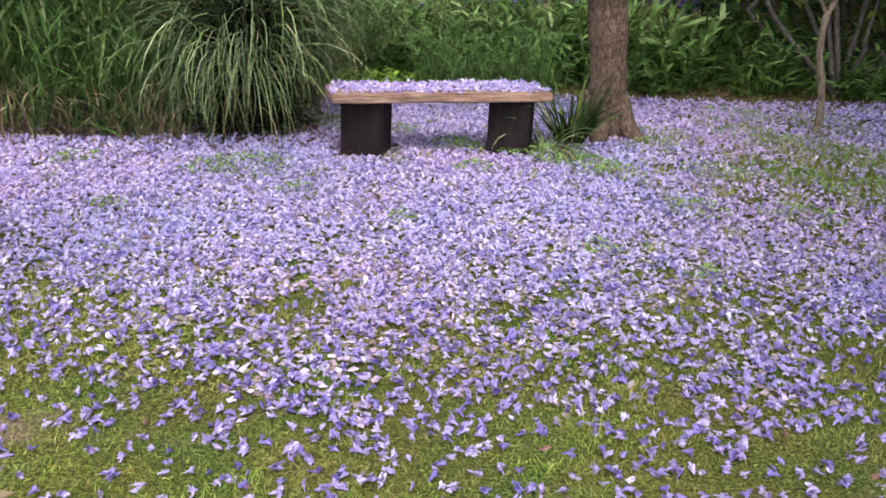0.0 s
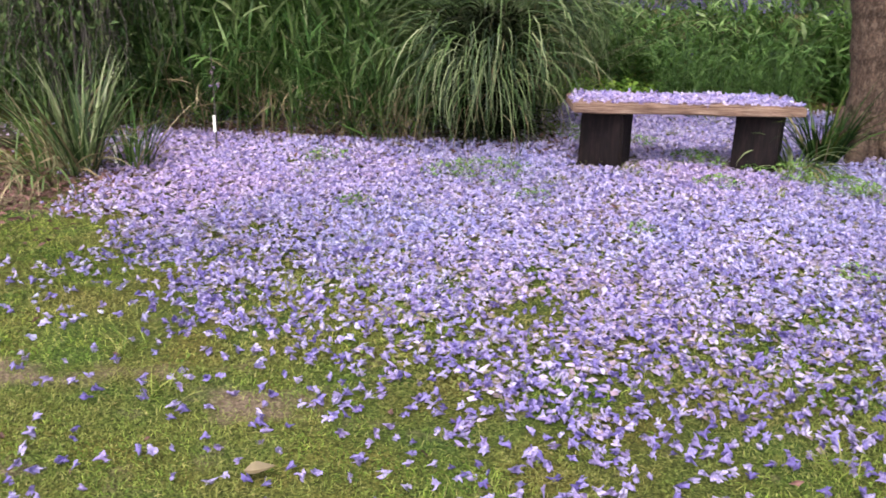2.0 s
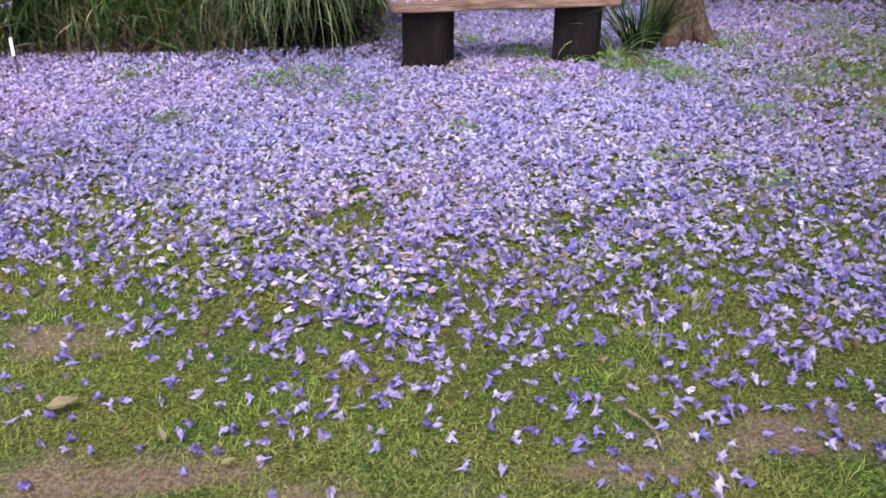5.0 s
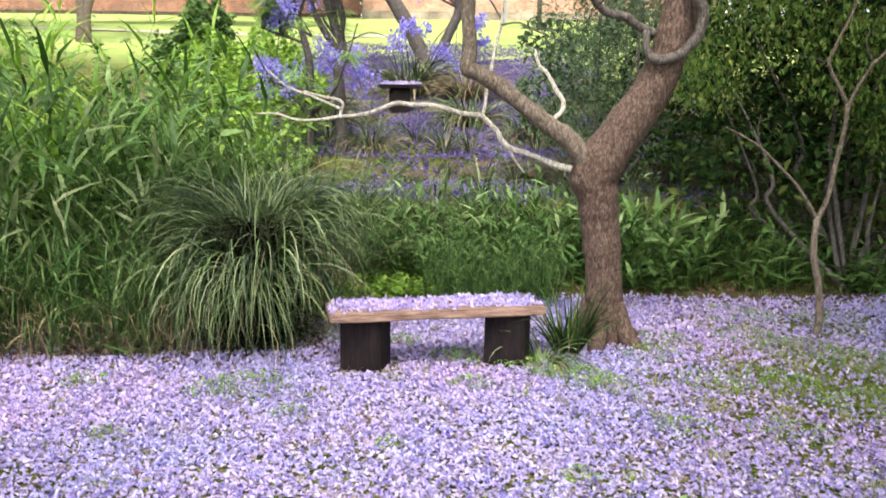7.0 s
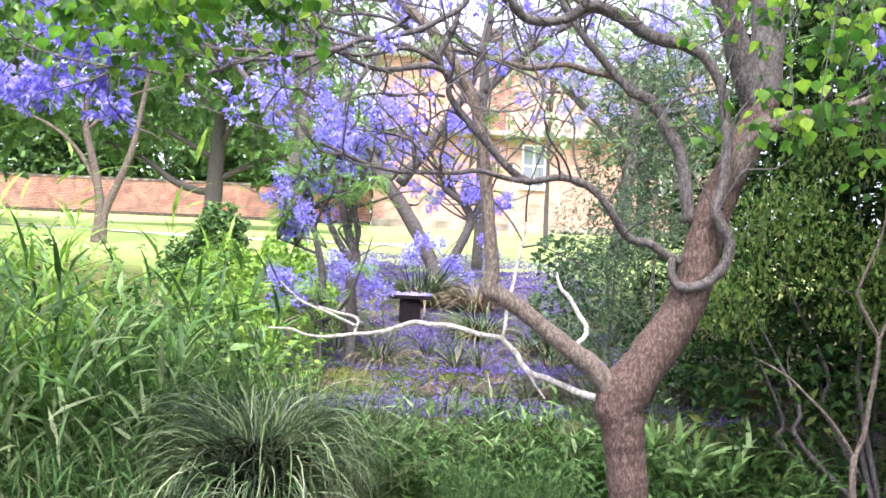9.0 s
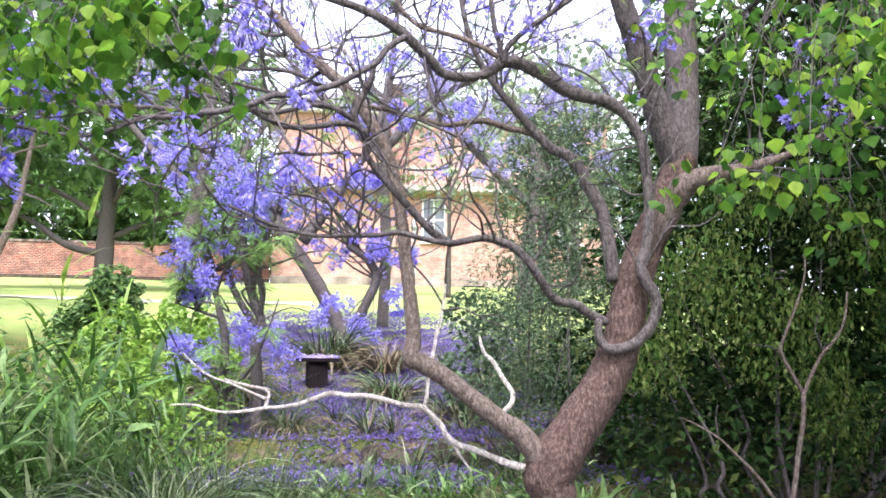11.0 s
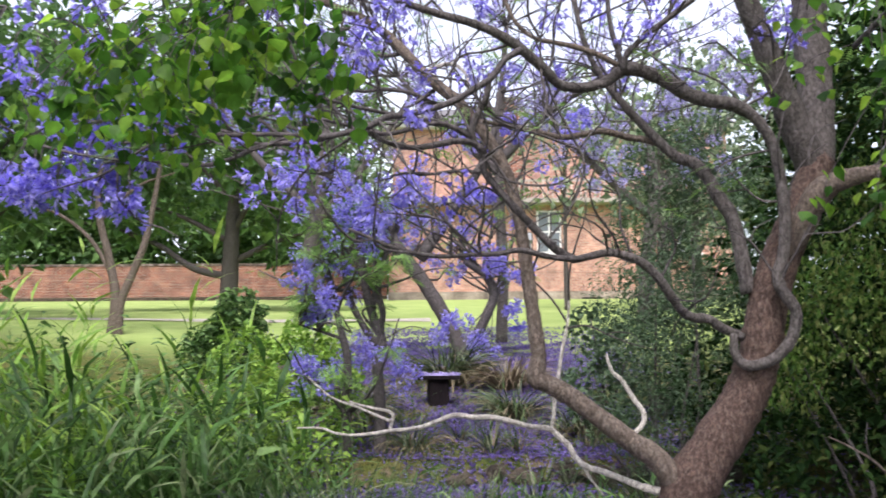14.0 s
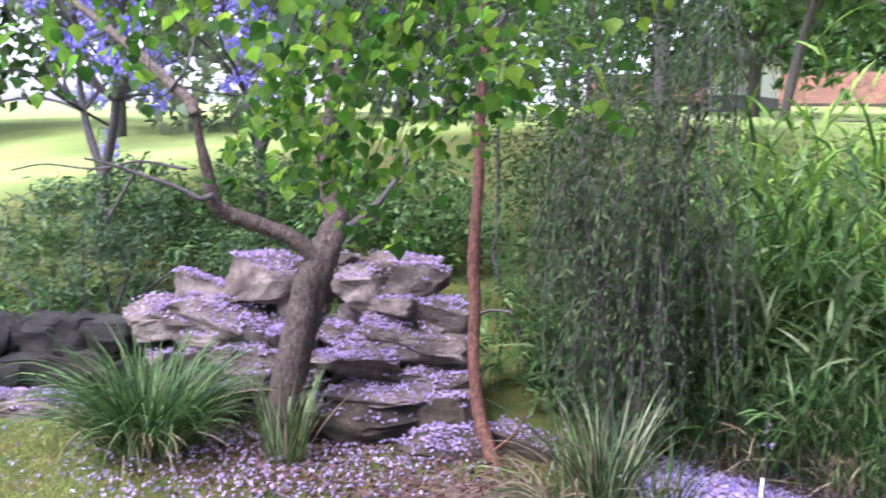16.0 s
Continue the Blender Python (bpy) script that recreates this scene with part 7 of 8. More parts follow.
far_jacaranda((1.75, 19.0), "tall straight jacaranda with a high violet crown", [
    ([(0, 0, -0.1), (0.05, 0, 1.5), (0.0, 0, 3.0), (0.05, 0, 4.6), (0.2, 0, 6.4)], [0.12, 0.11, 0.10, 0.08, 0.05]),
    ([(0.0, 0, 3.6), (1.0, 0, 4.6), (2.2, 0, 5.4)], [0.11, 0.08, 0.04]),
    ([(0.0, 0, 3.4), (-1.0, 0, 4.3), (-2.0, 0.2, 5.4)], [0.11, 0.08, 0.04])], 190, (1.9, 1.4), 1.5, 0.06, 80, 60)
far_jacaranda((5.6, 23.0), "pale violet jacaranda before the brick house", [
    ([(0, 0, -0.1), (0.1, 0, 1.5), (0.3, 0, 3.2), (0.2, 0, 5.0)], [0.22, 0.19, 0.15, 0.08]),
    ([(0.2, 0, 2.6), (-1.2, 0.2, 4.0), (-2.4, 0, 5.2)], [0.12, 0.09, 0.04]),
    ([(0.3, 0, 3.0), (1.6, 0.2, 4.4), (2.8, 0, 5.6)], [0.12, 0.09, 0.04])], 150, (2.2, 1.2), 1.3, 0.09, 45, 110)
far_jacaranda((-2.6, 25.0), "wide violet jacaranda on the lawn's edge", [
    ([(0, 0, -0.1), (-0.1, 0, 1.5), (0.2, 0, 3.4), (0.4, 0, 5.6)], [0.22, 0.19, 0.15, 0.08]),
    ([(0.1, 0, 2.6), (1.4, 0.2, 4.2), (2.6, 0, 6.0)], [0.12, 0.09, 0.04]),
    ([(0.1, 0, 2.8), (-1.5, 0.2, 4.4), (-2.6, 0, 6.0)], [0.12, 0.09, 0.04])], 36, (2.2, 1.4), 1.9, 0.09, 50, 150)
far_jacaranda((-8.6, 6.4), "violet-flowering jacaranda beyond the rock pile", [
    ([(0, 0, -0.1), (-0.1, 0, 0.6), (-0.4, 0, 1.3), (-0.9, 0, 2.2)], [0.06, 0.05, 0.04, 0.02]),
    ([(-0.1, 0, 0.6), (0.3, 0, 1.3), (0.5, 0, 2.2), (0.5, 0, 3.2)], [0.05, 0.04, 0.03, 0.015])], 75, (0.9, 0.7), 0.9, 0.06, 45, 40)
far_jacaranda((-8.9, 4.75), "violet-flowering jacaranda on the bank", [
    ([(0, 0, -0.1), (0.1, 0, 0.8), (0.3, 0, 1.5), (0.2, 0, 2.6)], [0.06, 0.05, 0.04, 0.02]),
    ([(0.1, 0, 0.7), (-0.4, 0, 1.4), (-0.6, 0, 2.2)], [0.05, 0.035, 0.015])], 65, (0.9, 0.7), 0.9, 0.06, 45, 40)


def far_tree(base, label, tall, clear, radius, mat, n, size, lean=(0, 0), trunk=0.25, limbs=()):
    b = np.array([base[0], base[1], float(height(*base))])
    root = thing("tree", label, "tree", "trees beyond the lawn", b)
    limb("trunk", root, np.zeros(3), [(0, 0, -0.2), (lean[0] * 0.3, lean[1] * 0.3, tall * 0.25), (lean[0] * 0.7, lean[1] * 0.7, tall * 0.5), (lean[0], lean[1], tall * 0.85)], [trunk, trunk * 0.8, trunk * 0.6, trunk * 0.2], MAT_LIMB, 9)
    blobs = []
    for k in range(9):
        a = k * 2.4 + r.uniform(0, 1)
        d = radius * r.uniform(0.25, 0.75)
        zz = clear + (tall - clear) * (0.15 + 0.8 * (k / 8) ** 0.9)
        c = np.array((lean[0] + math.cos(a) * d, lean[1] + math.sin(a) * d, zz))
        blobs.append((*c, radius * r.uniform(0.38, 0.58)))
        limb("branch", root, np.zeros(3), [(lean[0] * 0.6, lean[1] * 0.6, zz * 0.6), c * 0.5 + np.array((lean[0] * 0.3, 0, zz * 0.35)), c], [trunk * 0.35, trunk * 0.25, trunk * 0.08], MAT_LIMB, 6, steps=3)
    for pts, rr in limbs:
        limb("branch", root, np.zeros(3), pts, rr, MAT_TWIG, 8)
    bl = np.array(blobs)
    n, size = int(n * 0.82), size * 1.1
    who = r.integers(0, 9, n)
    d = r.normal(size=(n, 3))
    d /= np.linalg.norm(d, axis=1)[:, None]
    p = bl[who, :3] + d * (bl[who, 3] * (0.45 + 0.55 * r.uniform(size=n) ** 0.6) * (1 + 0.3 * wave(d[:, 0] * 5 + who, d[:, 2] * 5 + d[:, 1] * 3, 1.8, 5)))[:, None] * (1, 1, 0.75)
    v, f = strew(BROAD, p, turns(r.uniform(0, 6.28, n), r.normal(0.3, 0.6, n), r.normal(0, 0.7, n)), size * r.uniform(0.6, 1.4, n))
    mesh_object("crown", v, f, mat, root)
    return root


far_tree((-6.3, 33.0), "spreading green tree on the far lawn", 9.5, 1.7, 4.8, MAT_FAR, 6500, 0.36, (0.3, 0), 0.34, [([(0, 0, 1.2), (-1.2, 0, 1.5), (-2.4, 0, 2.3), (-4.0, 0, 2.9), (-5.5, 0, 3.2)], [0.14, 0.12, 0.10, 0.07, 0.03])])
far_tree((-11.5, 24.0), "pale-stemmed tree by the lawn", 8.0, 2.4, 3.2, MAT_FAR, 3600, 0.30, (1.2, 0), 0.14)
far_tree((-15.5, 30.0), "dense green tree beyond the lawn", 9.5, 1.6, 4.8, MAT_FAR, 4200, 0.38)
far_tree((-22.0, 34.0), "green tree at the lawn's edge", 10.0, 1.8, 5.2, MAT_FAR, 4000, 0.40)
far_tree((-9.5, 15.5), "green tree over the bank with dark stems", 7.0, 2.6, 2.8, MAT_FAR, 3600, 0.24, (-0.8, 0), 0.18)
far_tree((-19.0, 58.0), "low dense tree just behind the brick wall", 8.0, 0.2, 5.0, MAT_FAR, 3600, 0.55)
far_tree((-9.5, 57.5), "low dense tree behind the wall's end", 8.0, 0.2, 5.0, MAT_FAR, 3600, 0.55)
far_tree((-28.0, 57.5), "low dense tree behind the far wall", 8.0, 0.2, 5.0, MAT_FAR, 3600, 0.55)
for hx in (-33, -27.5, -22, -16.5, -11, -5.5, -0.5):
    shrub("boundary_shrub", "dense green shrub behind the brick wall", (hx, 56.0 + r.uniform(-0.5, 0.5)), [(-1.6, 0, 1.6, 1.8), (0.2, 0, 2.2, 2.2), (1.8, 0, 1.6, 1.9), (0.8, 0.3, 4.0, 1.8), (-1.0, 0.3, 3.8, 1.8)], 1500, BROAD, 0.5, MAT_FAR, 3, shell=0.3)
far_tree((-14.0, 60.0), "tall tree behind the brick wall", 14.0, 1.0, 7.0, MAT_FAR, 4200, 0.6)
far_tree((-26.0, 62.0), "dark tall tree behind the brick wall", 14.0, 1.0, 7.0, MAT_FAR, 4200, 0.6)
far_tree((-4.0, 62.0), "grey gum tree behind the brick wall", 13.0, 3.0, 5.0, MAT_FAR_GUM, 2200, 0.45)
far_tree((8.0, 30.0), "green tree beside the brick house", 8.0, 2.6, 3.8, MAT_FAR_GUM, 1200, 0.30)
far_tree((-4.5, 46.0), "green tree at the corner of the house", 12.5, 2.2, 4.2, MAT_FAR, 2600, 0.42)
far_tree((11.5, 38.0), "leafy gum tree screening the brick house", 9.5, 2.0, 4.4, MAT_FAR_GUM, 3000, 0.36)
far_tree((5.2, 32.0), "open light green gum before the house", 8.0, 3.8, 3.0, MAT_FAR_GUM, 1400, 0.22, trunk=0.09)
far_tree((-17.5, 18.0), "green tree closing the gap beside the shed", 8.5, 0.6, 3.6, MAT_FAR, 3000, 0.34)
far_tree((14.0, 26.0), "dense green tree on the shaded side", 11.0, 1.0, 5.0, MAT_FAR, 4200, 0.40)
far_tree((10.5, 14.0), "dense green tree behind the dark shrubs", 7.5, 0.6, 3.2, MAT_FAR, 4200, 0.26)
# unseen tree, added out of view to shade the side bed and carpet
far_tree((8.2, 5.2), "added unseen dark evergreen tree that shades the side bed", 9.5, 5.2, 4.6, MAT_DARK, 9000, 0.22, (-1.2, 0), 0.3)
far_tree((-34.0, 44.0), "green tree closing the lawn", 12.0, 1.0, 6.5, MAT_FAR, 3600, 0.55)
far_tree((-30.0, 22.0), "green tree on the bank", 11.0, 1.0, 6.0, MAT_FAR, 3600, 0.48)
far_tree((-18.5, 9.5), "loose pale grey-green tree high on the bank", 8.5, 0.2, 3.8, MAT_FAR_GUM, 7000, 0.26, trunk=0.14)
far_tree((-20.0, 15.0), "open pale tree beyond the bank", 9.0, 0.2, 4.2, MAT_FAR_GUM, 7000, 0.28, trunk=0.16)
far_tree((-24.0, 5.5), "open pale green tree at the end of the bank", 9.0, 0.2, 4.4, MAT_FAR_GUM, 7000, 0.30, trunk=0.16)
far_tree((-21.0, 19.5), "pale green tree beyond the bank", 9.0, 1.6, 4.2, MAT_FAR_GUM, 4200, 0.34)
far_tree((-27.0, 9.0), "green tree beyond the rocks", 8.0, 0.8, 4.2, MAT_FAR, 3400, 0.34)


PS = np.array([-6.1, 20.0, float(height(-6.1, 20.0))])
PT = thing("pale_stemmed_tree", "small tree with pale grey crossing stems on the lawn's edge", "tree", at=PS)
for pts, rr in (([(0, 0, -0.1), (0.05, 0, 0.7), (-0.1, 0, 1.5), (-0.35, 0, 2.6), (-0.3, 0.1, 4.2)], [0.13, 0.10, 0.085, 0.07, 0.03]),
                ([(0.1, 0, -0.1), (0.15, 0, 0.6), (0.42, 0, 1.3), (0.68, 0, 2.1), (0.95, 0.1, 4.0)], [0.12, 0.09, 0.08, 0.07, 0.03]),
                ([(-0.05, 0, 1.2), (-0.5, 0.05, 1.9), (-1.1, 0, 2.4), (-1.9, 0, 2.7)], [0.05, 0.045, 0.035, 0.015]),
                ([(-0.3, 0, 2.3), (0.4, 0.05, 3.0), (1.2, 0, 3.3)], [0.045, 0.035, 0.015])):
    limb("trunk" if rr[0] > 0.1 else "branch", PT, np.zeros(3), pts, rr, MAT_TAN, 8)
n = 1600
p = np.stack([r.normal(0.2, 1.1, n), r.normal(0, 0.8, n), 4.3 + np.abs(r.normal(0, 1.0, n))], -1)
v, f = strew(BROAD, p, turns(r.uniform(0, 6.28, n), r.normal(0.3, 0.6, n), r.normal(0, 0.7, n)), r.uniform(0.12, 0.26, n))
mesh_object("crown", v, f, MAT_FAR, PT)


# ---- overhanging tree with rhombic leaves ----
OB = np.array([2.3, -1.3, 0.0])
OT = thing("overhanging_tree", "overhanging tree with drooping twigs of rhombic bright green leaves", "tree", at=OB)
limb("trunk", OT, OB, [(2.3, -1.3, -0.1), (2.28, -1.28, 0.6), (2.2, -1.2, 1.6), (2.05, -1.0, 2.5), (1.9, -0.8, 3.1)], [0.16, 0.13, 0.12, 0.11, 0.09], MAT_LIMB, 12)
OVER = [[(1.95, -0.85, 2.9), (1.9, 0.4, 3.35), (1.6, 1.6, 3.25), (1.45, 2.6, 3.05), (1.35, 3.3, 2.85)],
        [(1.95, -0.85, 3.0), (1.2, 0.6, 3.6), (0.4, 1.9, 3.5), (-0.25, 3.0, 3.15), (-0.6, 3.5, 2.95)],
        [(1.5, 0.0, 3.35), (0.2, 0.8, 3.5), (-0.9, 1.8, 3.25), (-1.6, 2.4, 2.95), (-2.0, 2.8, 2.7)],
        [(0.2, 0.8, 3.5), (-1.0, 1.0, 3.3), (-2.0, 1.5, 2.95), (-2.7, 1.9, 2.65)]]
for pts in OVER:
    limb("branch", OT, OB, pts, [0.05, 0.035, 0.02, 0.008], MAT_TWIG, 8)
RHOMB = leaf_shape(0.95, 0.12, 0.22, 0.42)
tw, lv = Pile(), Pile()
loose = []
for cx, cy, cz, sx, sy, sz, count, li in ((1.30, 2.55, 2.42, 0.26, 0.35, 0.24, 46, 0), (1.72, 2.5, 2.35, 0.25, 0.4, 0.3, 30, 0), (1.25, 2.9, 2.72, 0.3, 0.3, 0.1, 14, 0),
                                        (-0.42, 3.1, 2.70, 0.26, 0.3, 0.15, 46, 1), (-0.80, 3.2, 2.64, 0.22, 0.3, 0.18, 40, 1),
                                        (-1.55, 2.35, 2.12, 0.22, 0.25, 0.24, 30, 2), (-1.95, 2.15, 2.02, 0.3, 0.3, 0.22, 32, 2), (-2.4, 1.8, 2.10, 0.25, 0.25, 0.2, 26, 3), (-1.2, 2.5, 2.45, 0.22, 0.25, 0.12, 18, 2), (-1.62, 2.75, 2.36, 0.22, 0.2, 0.16, 30, 2), (-2.1, 2.3, 1.95, 0.2, 0.2, 0.16, 16, 2), (-2.30, 2.42, 1.72, 0.14, 0.14, 0.13, 12, 2), (-2.16, 2.56, 1.66, 0.12, 0.14, 0.12, 10, 2), (-2.42, 2.3, 1.80, 0.12, 0.12, 0.12, 9, 2), (-2.0, 2.75, 1.93, 0.12, 0.15, 0.15, 9, 2)):
    line = smooth_line(OVER[li], 6)
    for _ in range(count):
        tip = np.array((cx, cy, cz)) + r.uniform(-1, 1, 3) * (sx, sy, sz)
        top = line[np.argmin(np.linalg.norm(line - tip - (0, 0, 0.5), axis=1) + r.uniform(0, 0.4, len(line)))]
        mid = top * 0.5 + tip * 0.5 + r.normal(0, 0.05, 3) + (0, 0, 0.08)
        pts = [top, mid, tip + (0, 0, 0.10), tip]
        tw.add(*tube(np.array(pts) - OB, [0.0018, 0.0014, 0.001], 4, 3, 0.0, r))
        s = smooth_line(pts, 5)[6:]
        n = 12
        p = s[r.integers(0, len(s), n)] + r.normal(0, 0.03, (n, 3)) - OB
        rot, size = turns(r.uniform(0, 6.28, n), r.normal(0.75, 0.4, n), r.normal(0, 0.4, n)), r.uniform(0.034, 0.056, n) * (0.92 if li > 1 else 0.82 if li == 0 else 1.0)
        if len(loose) < 290 and r.uniform() < 0.12:
            loose += list(zip(p, rot, size))
        else:
            lv.add(*strew(RHOMB, p, rot, size))
tw.link("twig_mass", MAT_TWIG, OT)
lv.link("foliage", MAT_TALLOW, OT, "rhombic bright green leaves, some backlit")


# unseen upper crown, added to shade the carpet's side and the shrubs
crown = Pile()
for bx, by, bz, br in ((3.2, 2.4, 5.6, 1.5), (4.7, 3.8, 5.6, 1.7), (2.7, 0.2, 5.6, 1.5), (4.4, 1.0, 5.4, 1.7), (6.0, 2.4, 5.4, 1.7), (5.8, 0.4, 4.6, 1.6), (4.2, -1.2, 4.8, 1.6), (5.4, 5.2, 6.0, 1.5), (2.3, -1.9, 5.0, 1.5), (4.4, 4.6, 5.7, 1.3), (3.7, 2.9, 5.3, 1.2)):
    n = 1700
    d = r.normal(size=(n, 3))
    d /= np.linalg.norm(d, axis=1)[:, None]
    p = np.array((bx, by, bz)) + d * (br * r.uniform(0.35, 1, n) ** 0.6)[:, None] * (1, 1, 0.7) - OB
    crown.add(*strew(small_leaf(0.9, 0.15), p, turns(r.uniform(0, 6.28, n), r.normal(0.4, 0.5, n), r.normal(0, 0.5, n)), r.uniform(0.09, 0.15, n)))
    limb("branch", OT, OB, [(1.9, -0.8, 3.05), (2.2, -0.2, 4.2), ((bx + 2.2) / 2, (by - 0.2) / 2, 5.0), (bx, by, bz)], [0.07, 0.05, 0.035, 0.015], MAT_LIMB, 8)
crown.link("crown", MAT_TALLOW, OT, "added unseen leafy crown that shades the side bed")
LEAF_MESH = None
for p, rot, size in loose[:300]:
    if LEAF_MESH is None:
        ob = mesh_object("leaf", *RHOMB, MAT_TALLOW, OT)
        LEAF_MESH = ob.data
    else:
        ob = new("leaf", LEAF_MESH)
        ob.parent = OT
    m = Matrix([[*row, 0] for row in (rot * size).tolist()] + [[0, 0, 0, 1]])
    m.translation = Vector(p.tolist())
    ob.matrix_basis = m


# ---- brick wall and house ----
gw = thing("garden_wall", "long red brick garden wall with a stone coping beyond the lawn", "wall", at=(-18, 53, 4.6))
gwall = box_part("wall", (-22, 0.0, -0.4), (16.6, 0.35, 2.0), MAT_WALL_BRICK, gw)
box_part("coping", (-22.05, -0.06, 2.0), (16.65, 0.41, 2.14), MAT_ROCK, gwall, 0.03, "weathered stone coping")
box_part("plinth", (-22.02, -0.05, -0.45), (16.62, -0.002, 0.28), MAT_SLAB, gwall, 0.01, "dark stone plinth")
HZ = 3.4
hs = thing("brick_house", "two-storey orange-red brick house with white windows and sandstone base", "house", at=(8.0, 50.0, HZ))
box_part("wall", (-9.2, 0.0, 1.5), (9.5, 9.0, 6.1), MAT_BRICK, hs)
base = box_part("stone_base", (-9.25, -0.08, -0.9), (9.55, 9.05, 1.5), MAT_BASE, hs, 0.02, "weathered sandstone base")
for k in range(3):
    for q in range(18):
        off = 0.5 * (k % 2)
        box_part("stone", (-9.2 + q * 1.03 + off, -0.13, -0.3 + k * 0.59), (-8.24 + q * 1.03 + off, -0.083, 0.24 + k * 0.59), MAT_BASE, base, 0.012)
for wx in (1.5, 4.3):
    w = box_part("window", (wx - 0.55, -0.17, 0.1), (wx + 0.55, -0.132, 1.15), MAT_SLEEPER, hs, 0.01, "dark basement window")
    box_part("pane", (wx - 0.47, -0.178, 0.18), (wx + 0.47, -0.172, 1.07), MAT_GLASS, w)
box_part("ledge", (-9.5, -0.9, 6.1), (9.8, 9.2, 6.36), MAT_PATH, hs, 0.03, "pale stone balcony ledge")
box_part("wall", (-9.0, 0.8, 6.36), (9.3, 9.0, 10.4), MAT_BRICK, hs)
box_part("eave", (-9.6, 0.2, 10.4), (9.9, 9.6, 10.62), MAT_WHITE, hs, 0.03, "white painted eave")
bm = bmesh.new()
vs = [bm.verts.new(p) for p in ((-9.8, 0.0, 10.62), (10.1, 0.0, 10.62), (10.1, 9.8, 10.62), (-9.8, 9.8, 10.62), (-6.0, 5, 12.6), (6.3, 5, 12.6))]
for q in ((0, 1, 5, 4), (1, 2, 5), (2, 3, 4, 5), (3, 0, 4), (3, 2, 1, 0)):
    bm.faces.new([vs[k] for k in q])
part("roof", bm, MAT_ROOF, hs)
ch = box_part("chimney", (-3.2, -0.5, 6.36), (-2.1, 0.75, 11.6), MAT_WALL_BRICK, hs, 0.02, "brick chimney stack")
box_part("cap", (-3.3, -0.6, 11.6), (-2.0, 0.85, 11.85), MAT_ROCK, ch, 0.02)
rail = box_part("rail", (-2.4, -0.82, 7.25), (9.6, -0.72, 7.35), MAT_PATH, hs, 0.01, "pale balcony rail")
for k in range(48):
    box_part("baluster", (-2.35 + k * 0.25, -0.80, 6.36), (-2.29 + k * 0.25, -0.74, 7.25), MAT_PATH, rail)
for wx, wz in ((-0.7, 3.5), (6.8, 3.5)):
    d = 0.8 if wz > 5 else 0.0
    w = box_part("window", (wx - 0.65, d - 0.07, wz), (wx + 0.65, d - 0.003, wz + 2.3), MAT_WHITE, hs, 0.01)
    box_part("sill", (wx - 0.75, d - 0.16, wz - 0.14), (wx + 0.75, d - 0.003, wz - 0.005), MAT_WHITE, w, 0.01)
    for px0 in (-0.55, 0.05):
        for pz0 in (0.1, 1.2):
            box_part("pane", (wx + px0, d - 0.085, wz + pz0), (wx + px0 + 0.5, d - 0.072, wz + pz0 + 1.0), MAT_GLASS, w)
lp = thing("lamp_post", "slim grey post standing before the brick house", "post", at=(5.0, 40.0, float(height(5.0, 40.0))))
pole = limb("pole", lp, np.zeros(3), [(0, 0, -0.2), (0, 0, 1.2), (0, 0, 2.6)], [0.09, 0.075, 0.07], MAT_METAL, 10, 0.0)
limb("cap", pole, np.zeros(3), [(0, 0, 2.55), (0, 0, 2.7), (0, 0, 2.95)], [0.08, 0.17, 0.11], MAT_METAL, 10, 0.0)
sh = thing("garden_shed", "small white shed with a dark base and roof", "shed", at=(-20.6, 37.5, float(height(-20, 37.5))))
box_part("wall", (-1.0, 0, 0.7), (1.0, 2.5, 2.1), MAT_WHITE, sh, 0.02)
box_part("base", (-1.05, -0.04, -0.3), (1.05, 2.55, 0.7), MAT_ROOF, sh, 0.02, "dark base")
bm = bmesh.new()
vs = [bm.verts.new(p) for p in ((-1.3, -0.4, 2.1), (1.3, -0.4, 2.1), (1.3, 2.9, 2.1), (-1.3, 2.9, 2.1), (-1.3, 1.25, 3.0), (1.3, 1.25, 3.0))]
for q in ((0, 1, 5, 4), (2, 3, 4, 5), (0, 4, 3), (1, 2, 5), (3, 2, 1, 0)):
    bm.faces.new([vs[k] for k in q])
part("roof", bm, MAT_ROOF, sh)

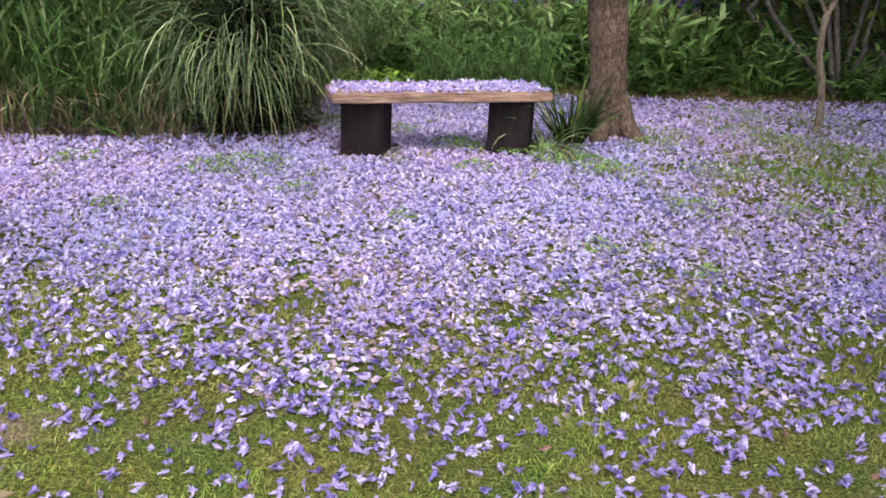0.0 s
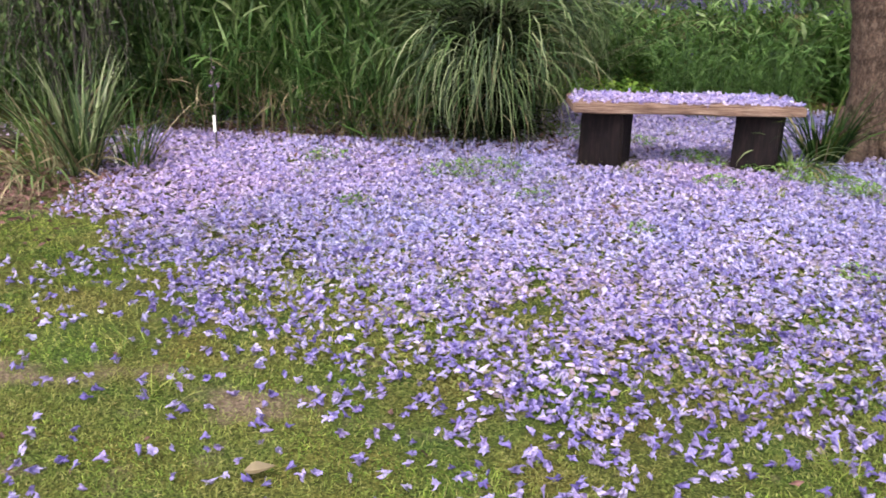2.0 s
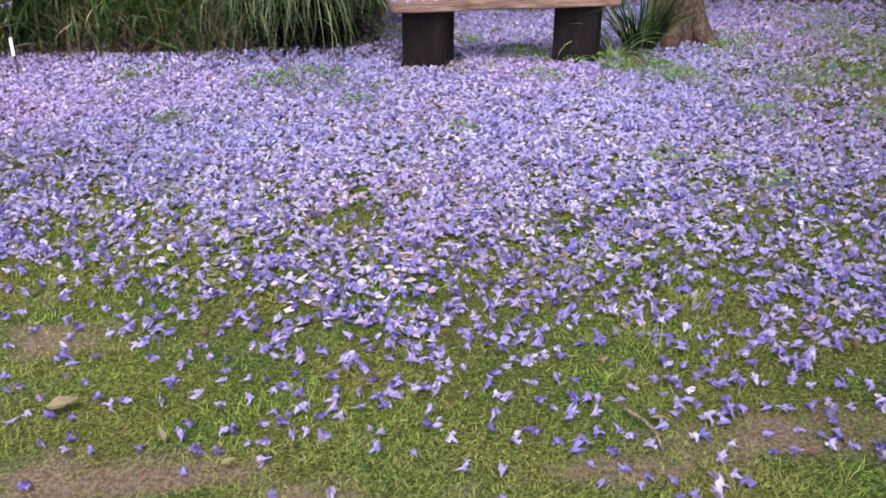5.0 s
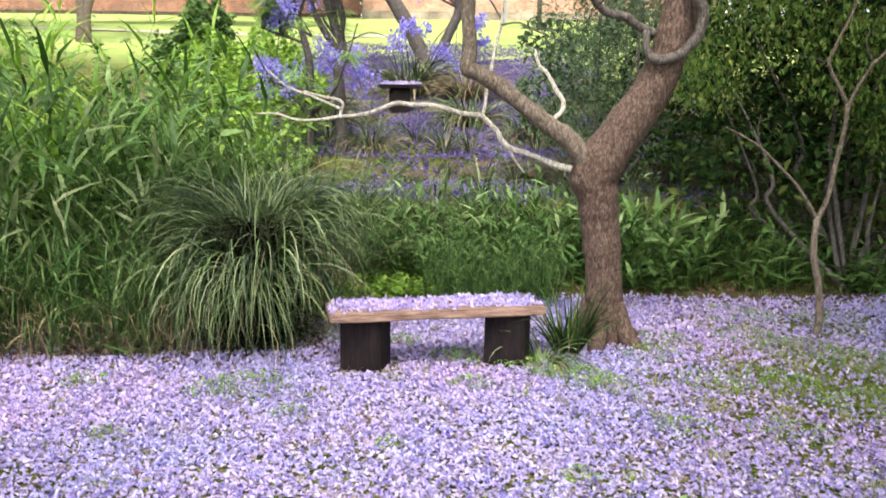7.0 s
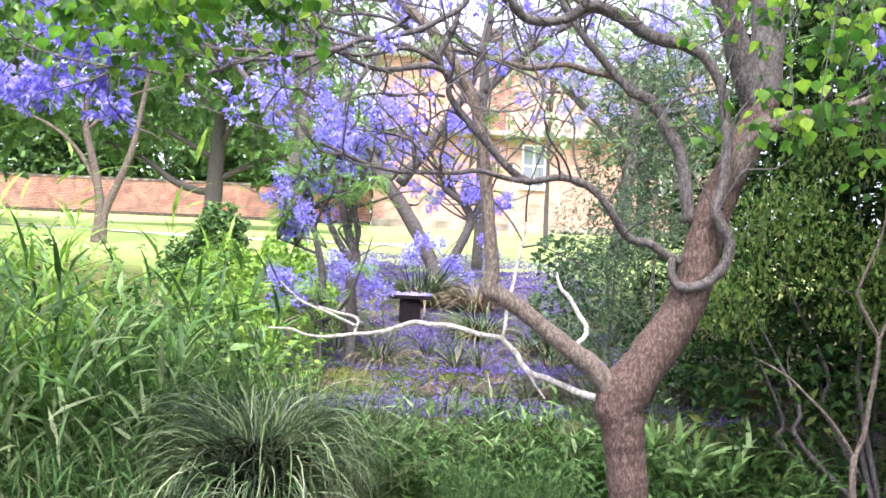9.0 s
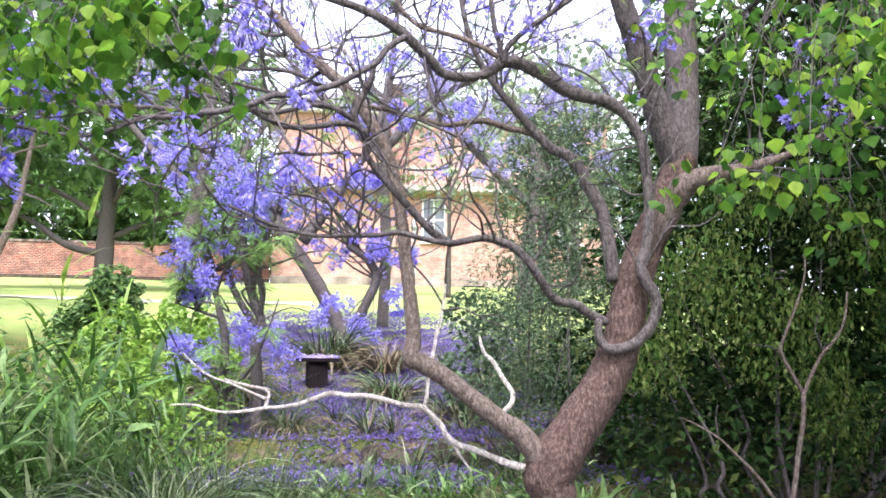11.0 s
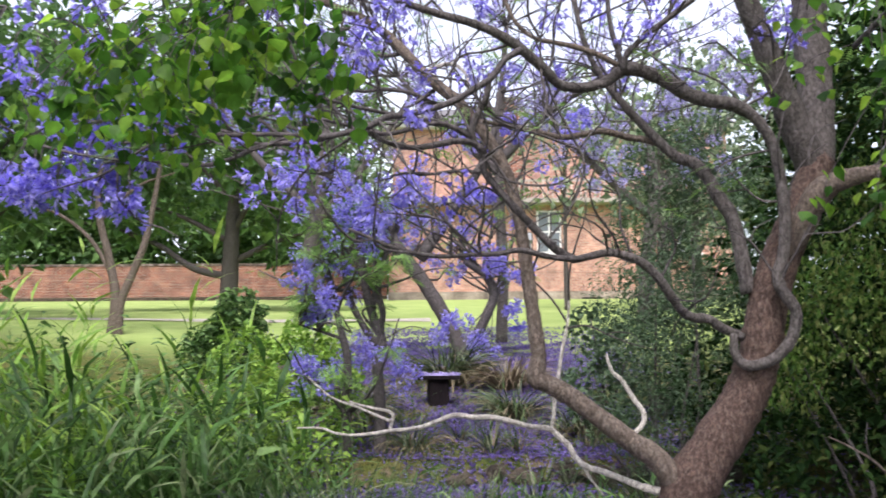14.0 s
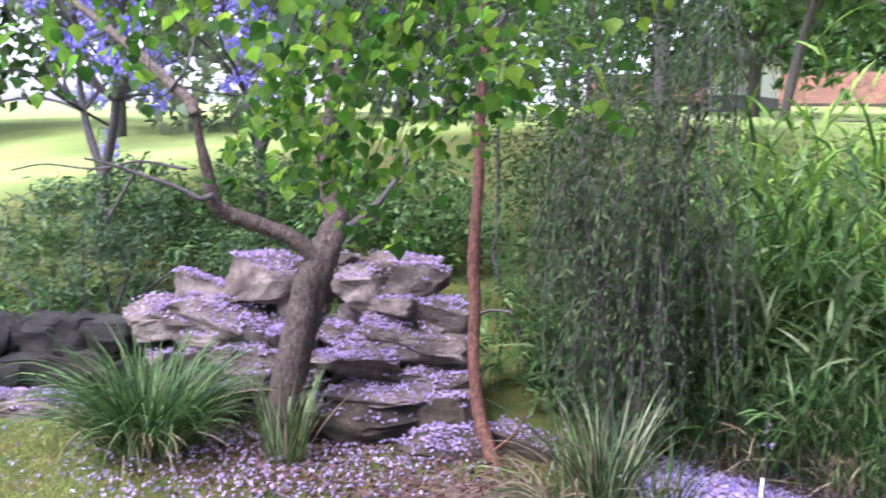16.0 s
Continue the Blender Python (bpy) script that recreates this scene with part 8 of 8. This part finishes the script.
# ---- small things ----
ps = thing("plant_stake", "thin stake with a white plant tag and a sparse seedling", "plant label", at=(-2.175, 5.14, 0.0))
stake = limb("stake", ps, np.zeros(3), [(0, 0, -0.05), (0.005, 0, 0.2), (0.0, 0, 0.62)], [0.006, 0.005, 0.003], MAT_TWIG, 6, 0.0)
box_part("tag", (-0.009, -0.010, 0.12), (0.009, -0.007, 0.22), MAT_WHITE, stake, 0.001, "white plastic tag")
n = 26
v, f = strew(leaf_shape(0.14, 0.2, 0.4), np.stack([r.normal(0, 0.02, n), r.normal(0, 0.02, n), r.uniform(0.25, 0.68, n)], -1), turns(r.uniform(0, 6.28, n), r.normal(-0.4, 0.4, n), r.normal(0, 0.3, n)), r.uniform(0.08, 0.16, n))
mesh_object("foliage", v, f, MAT_REED, ps)
pile = Pile()
for z0 in (0.40, 0.47):
    panicle(pile, np.array((r.normal(0, 0.03), 0, z0)), 0.03, 4, r, np.zeros(3), 0.026)
pile.link("blossom_mass", MAT_FADED, ps)
second = thing("plant_stake", "short white plastic plant tag on a stick in the soil", "plant label", at=(-2.535, 4.62, 0.0))
stick = limb("stake", second, np.zeros(3), [(0, 0, -0.04), (0.002, 0, 0.06), (0.0, 0, 0.13)], [0.004, 0.004, 0.003], MAT_TWIG, 6, 0.0)
box_part("tag", (-0.008, -0.008, 0.05), (0.008, -0.005, 0.15), MAT_WHITE, stick, 0.001, "white plastic tag")
for at, yaw, size in (((-0.92, 1.98), 10, 0.085), ((-0.60, 1.84), 120, 0.05), ((0.6, 1.9), 200, 0.05), ((-1.5, 1.5), 60, 0.06), ((-0.45, 1.75), 30, 0.035)):
    v, f = strew(leaf_shape(0.5, 0.5, -0.25), np.zeros((1, 3)), turns(np.array([radians(yaw)]), np.array([0.0]), np.array([0.3])), size)
    ob = mesh_object("dry_leaf", v, f, MAT_STRAP_DRY)
    ob.location = (at[0], at[1], float(height(*at)) + 0.022)
    tagged(ob, "curled dry tan leaf lying on the grass", "leaf", "dry leaves")
for pts in ([(-1.60, 1.33, 0.02), (-1.57, 1.42, 0.03), (-1.56, 1.48, 0.03), (-1.55, 1.55, 0.03)], [(-1.38, 1.50, 0.02), (-1.26, 1.53, 0.03), (-1.12, 1.53, 0.02)], [(-1.50, 1.52, 0.02), (-1.41, 1.46, 0.03), (-1.31, 1.455, 0.02)], [(0.5, 1.95, 0.02), (0.55, 1.85, 0.03), (0.56, 1.78, 0.02)]):
    v, f = tube(np.array(pts) - pts[0], [0.0055, 0.0046, 0.0026], 6, 4, 0.1, r)
    ob = mesh_object("fallen_stick", v, f, MAT_TAN, smooth=True)
    ob.location = pts[0]
    tagged(ob, "short dry stick lying on the lawn", "stick", "fallen sticks")
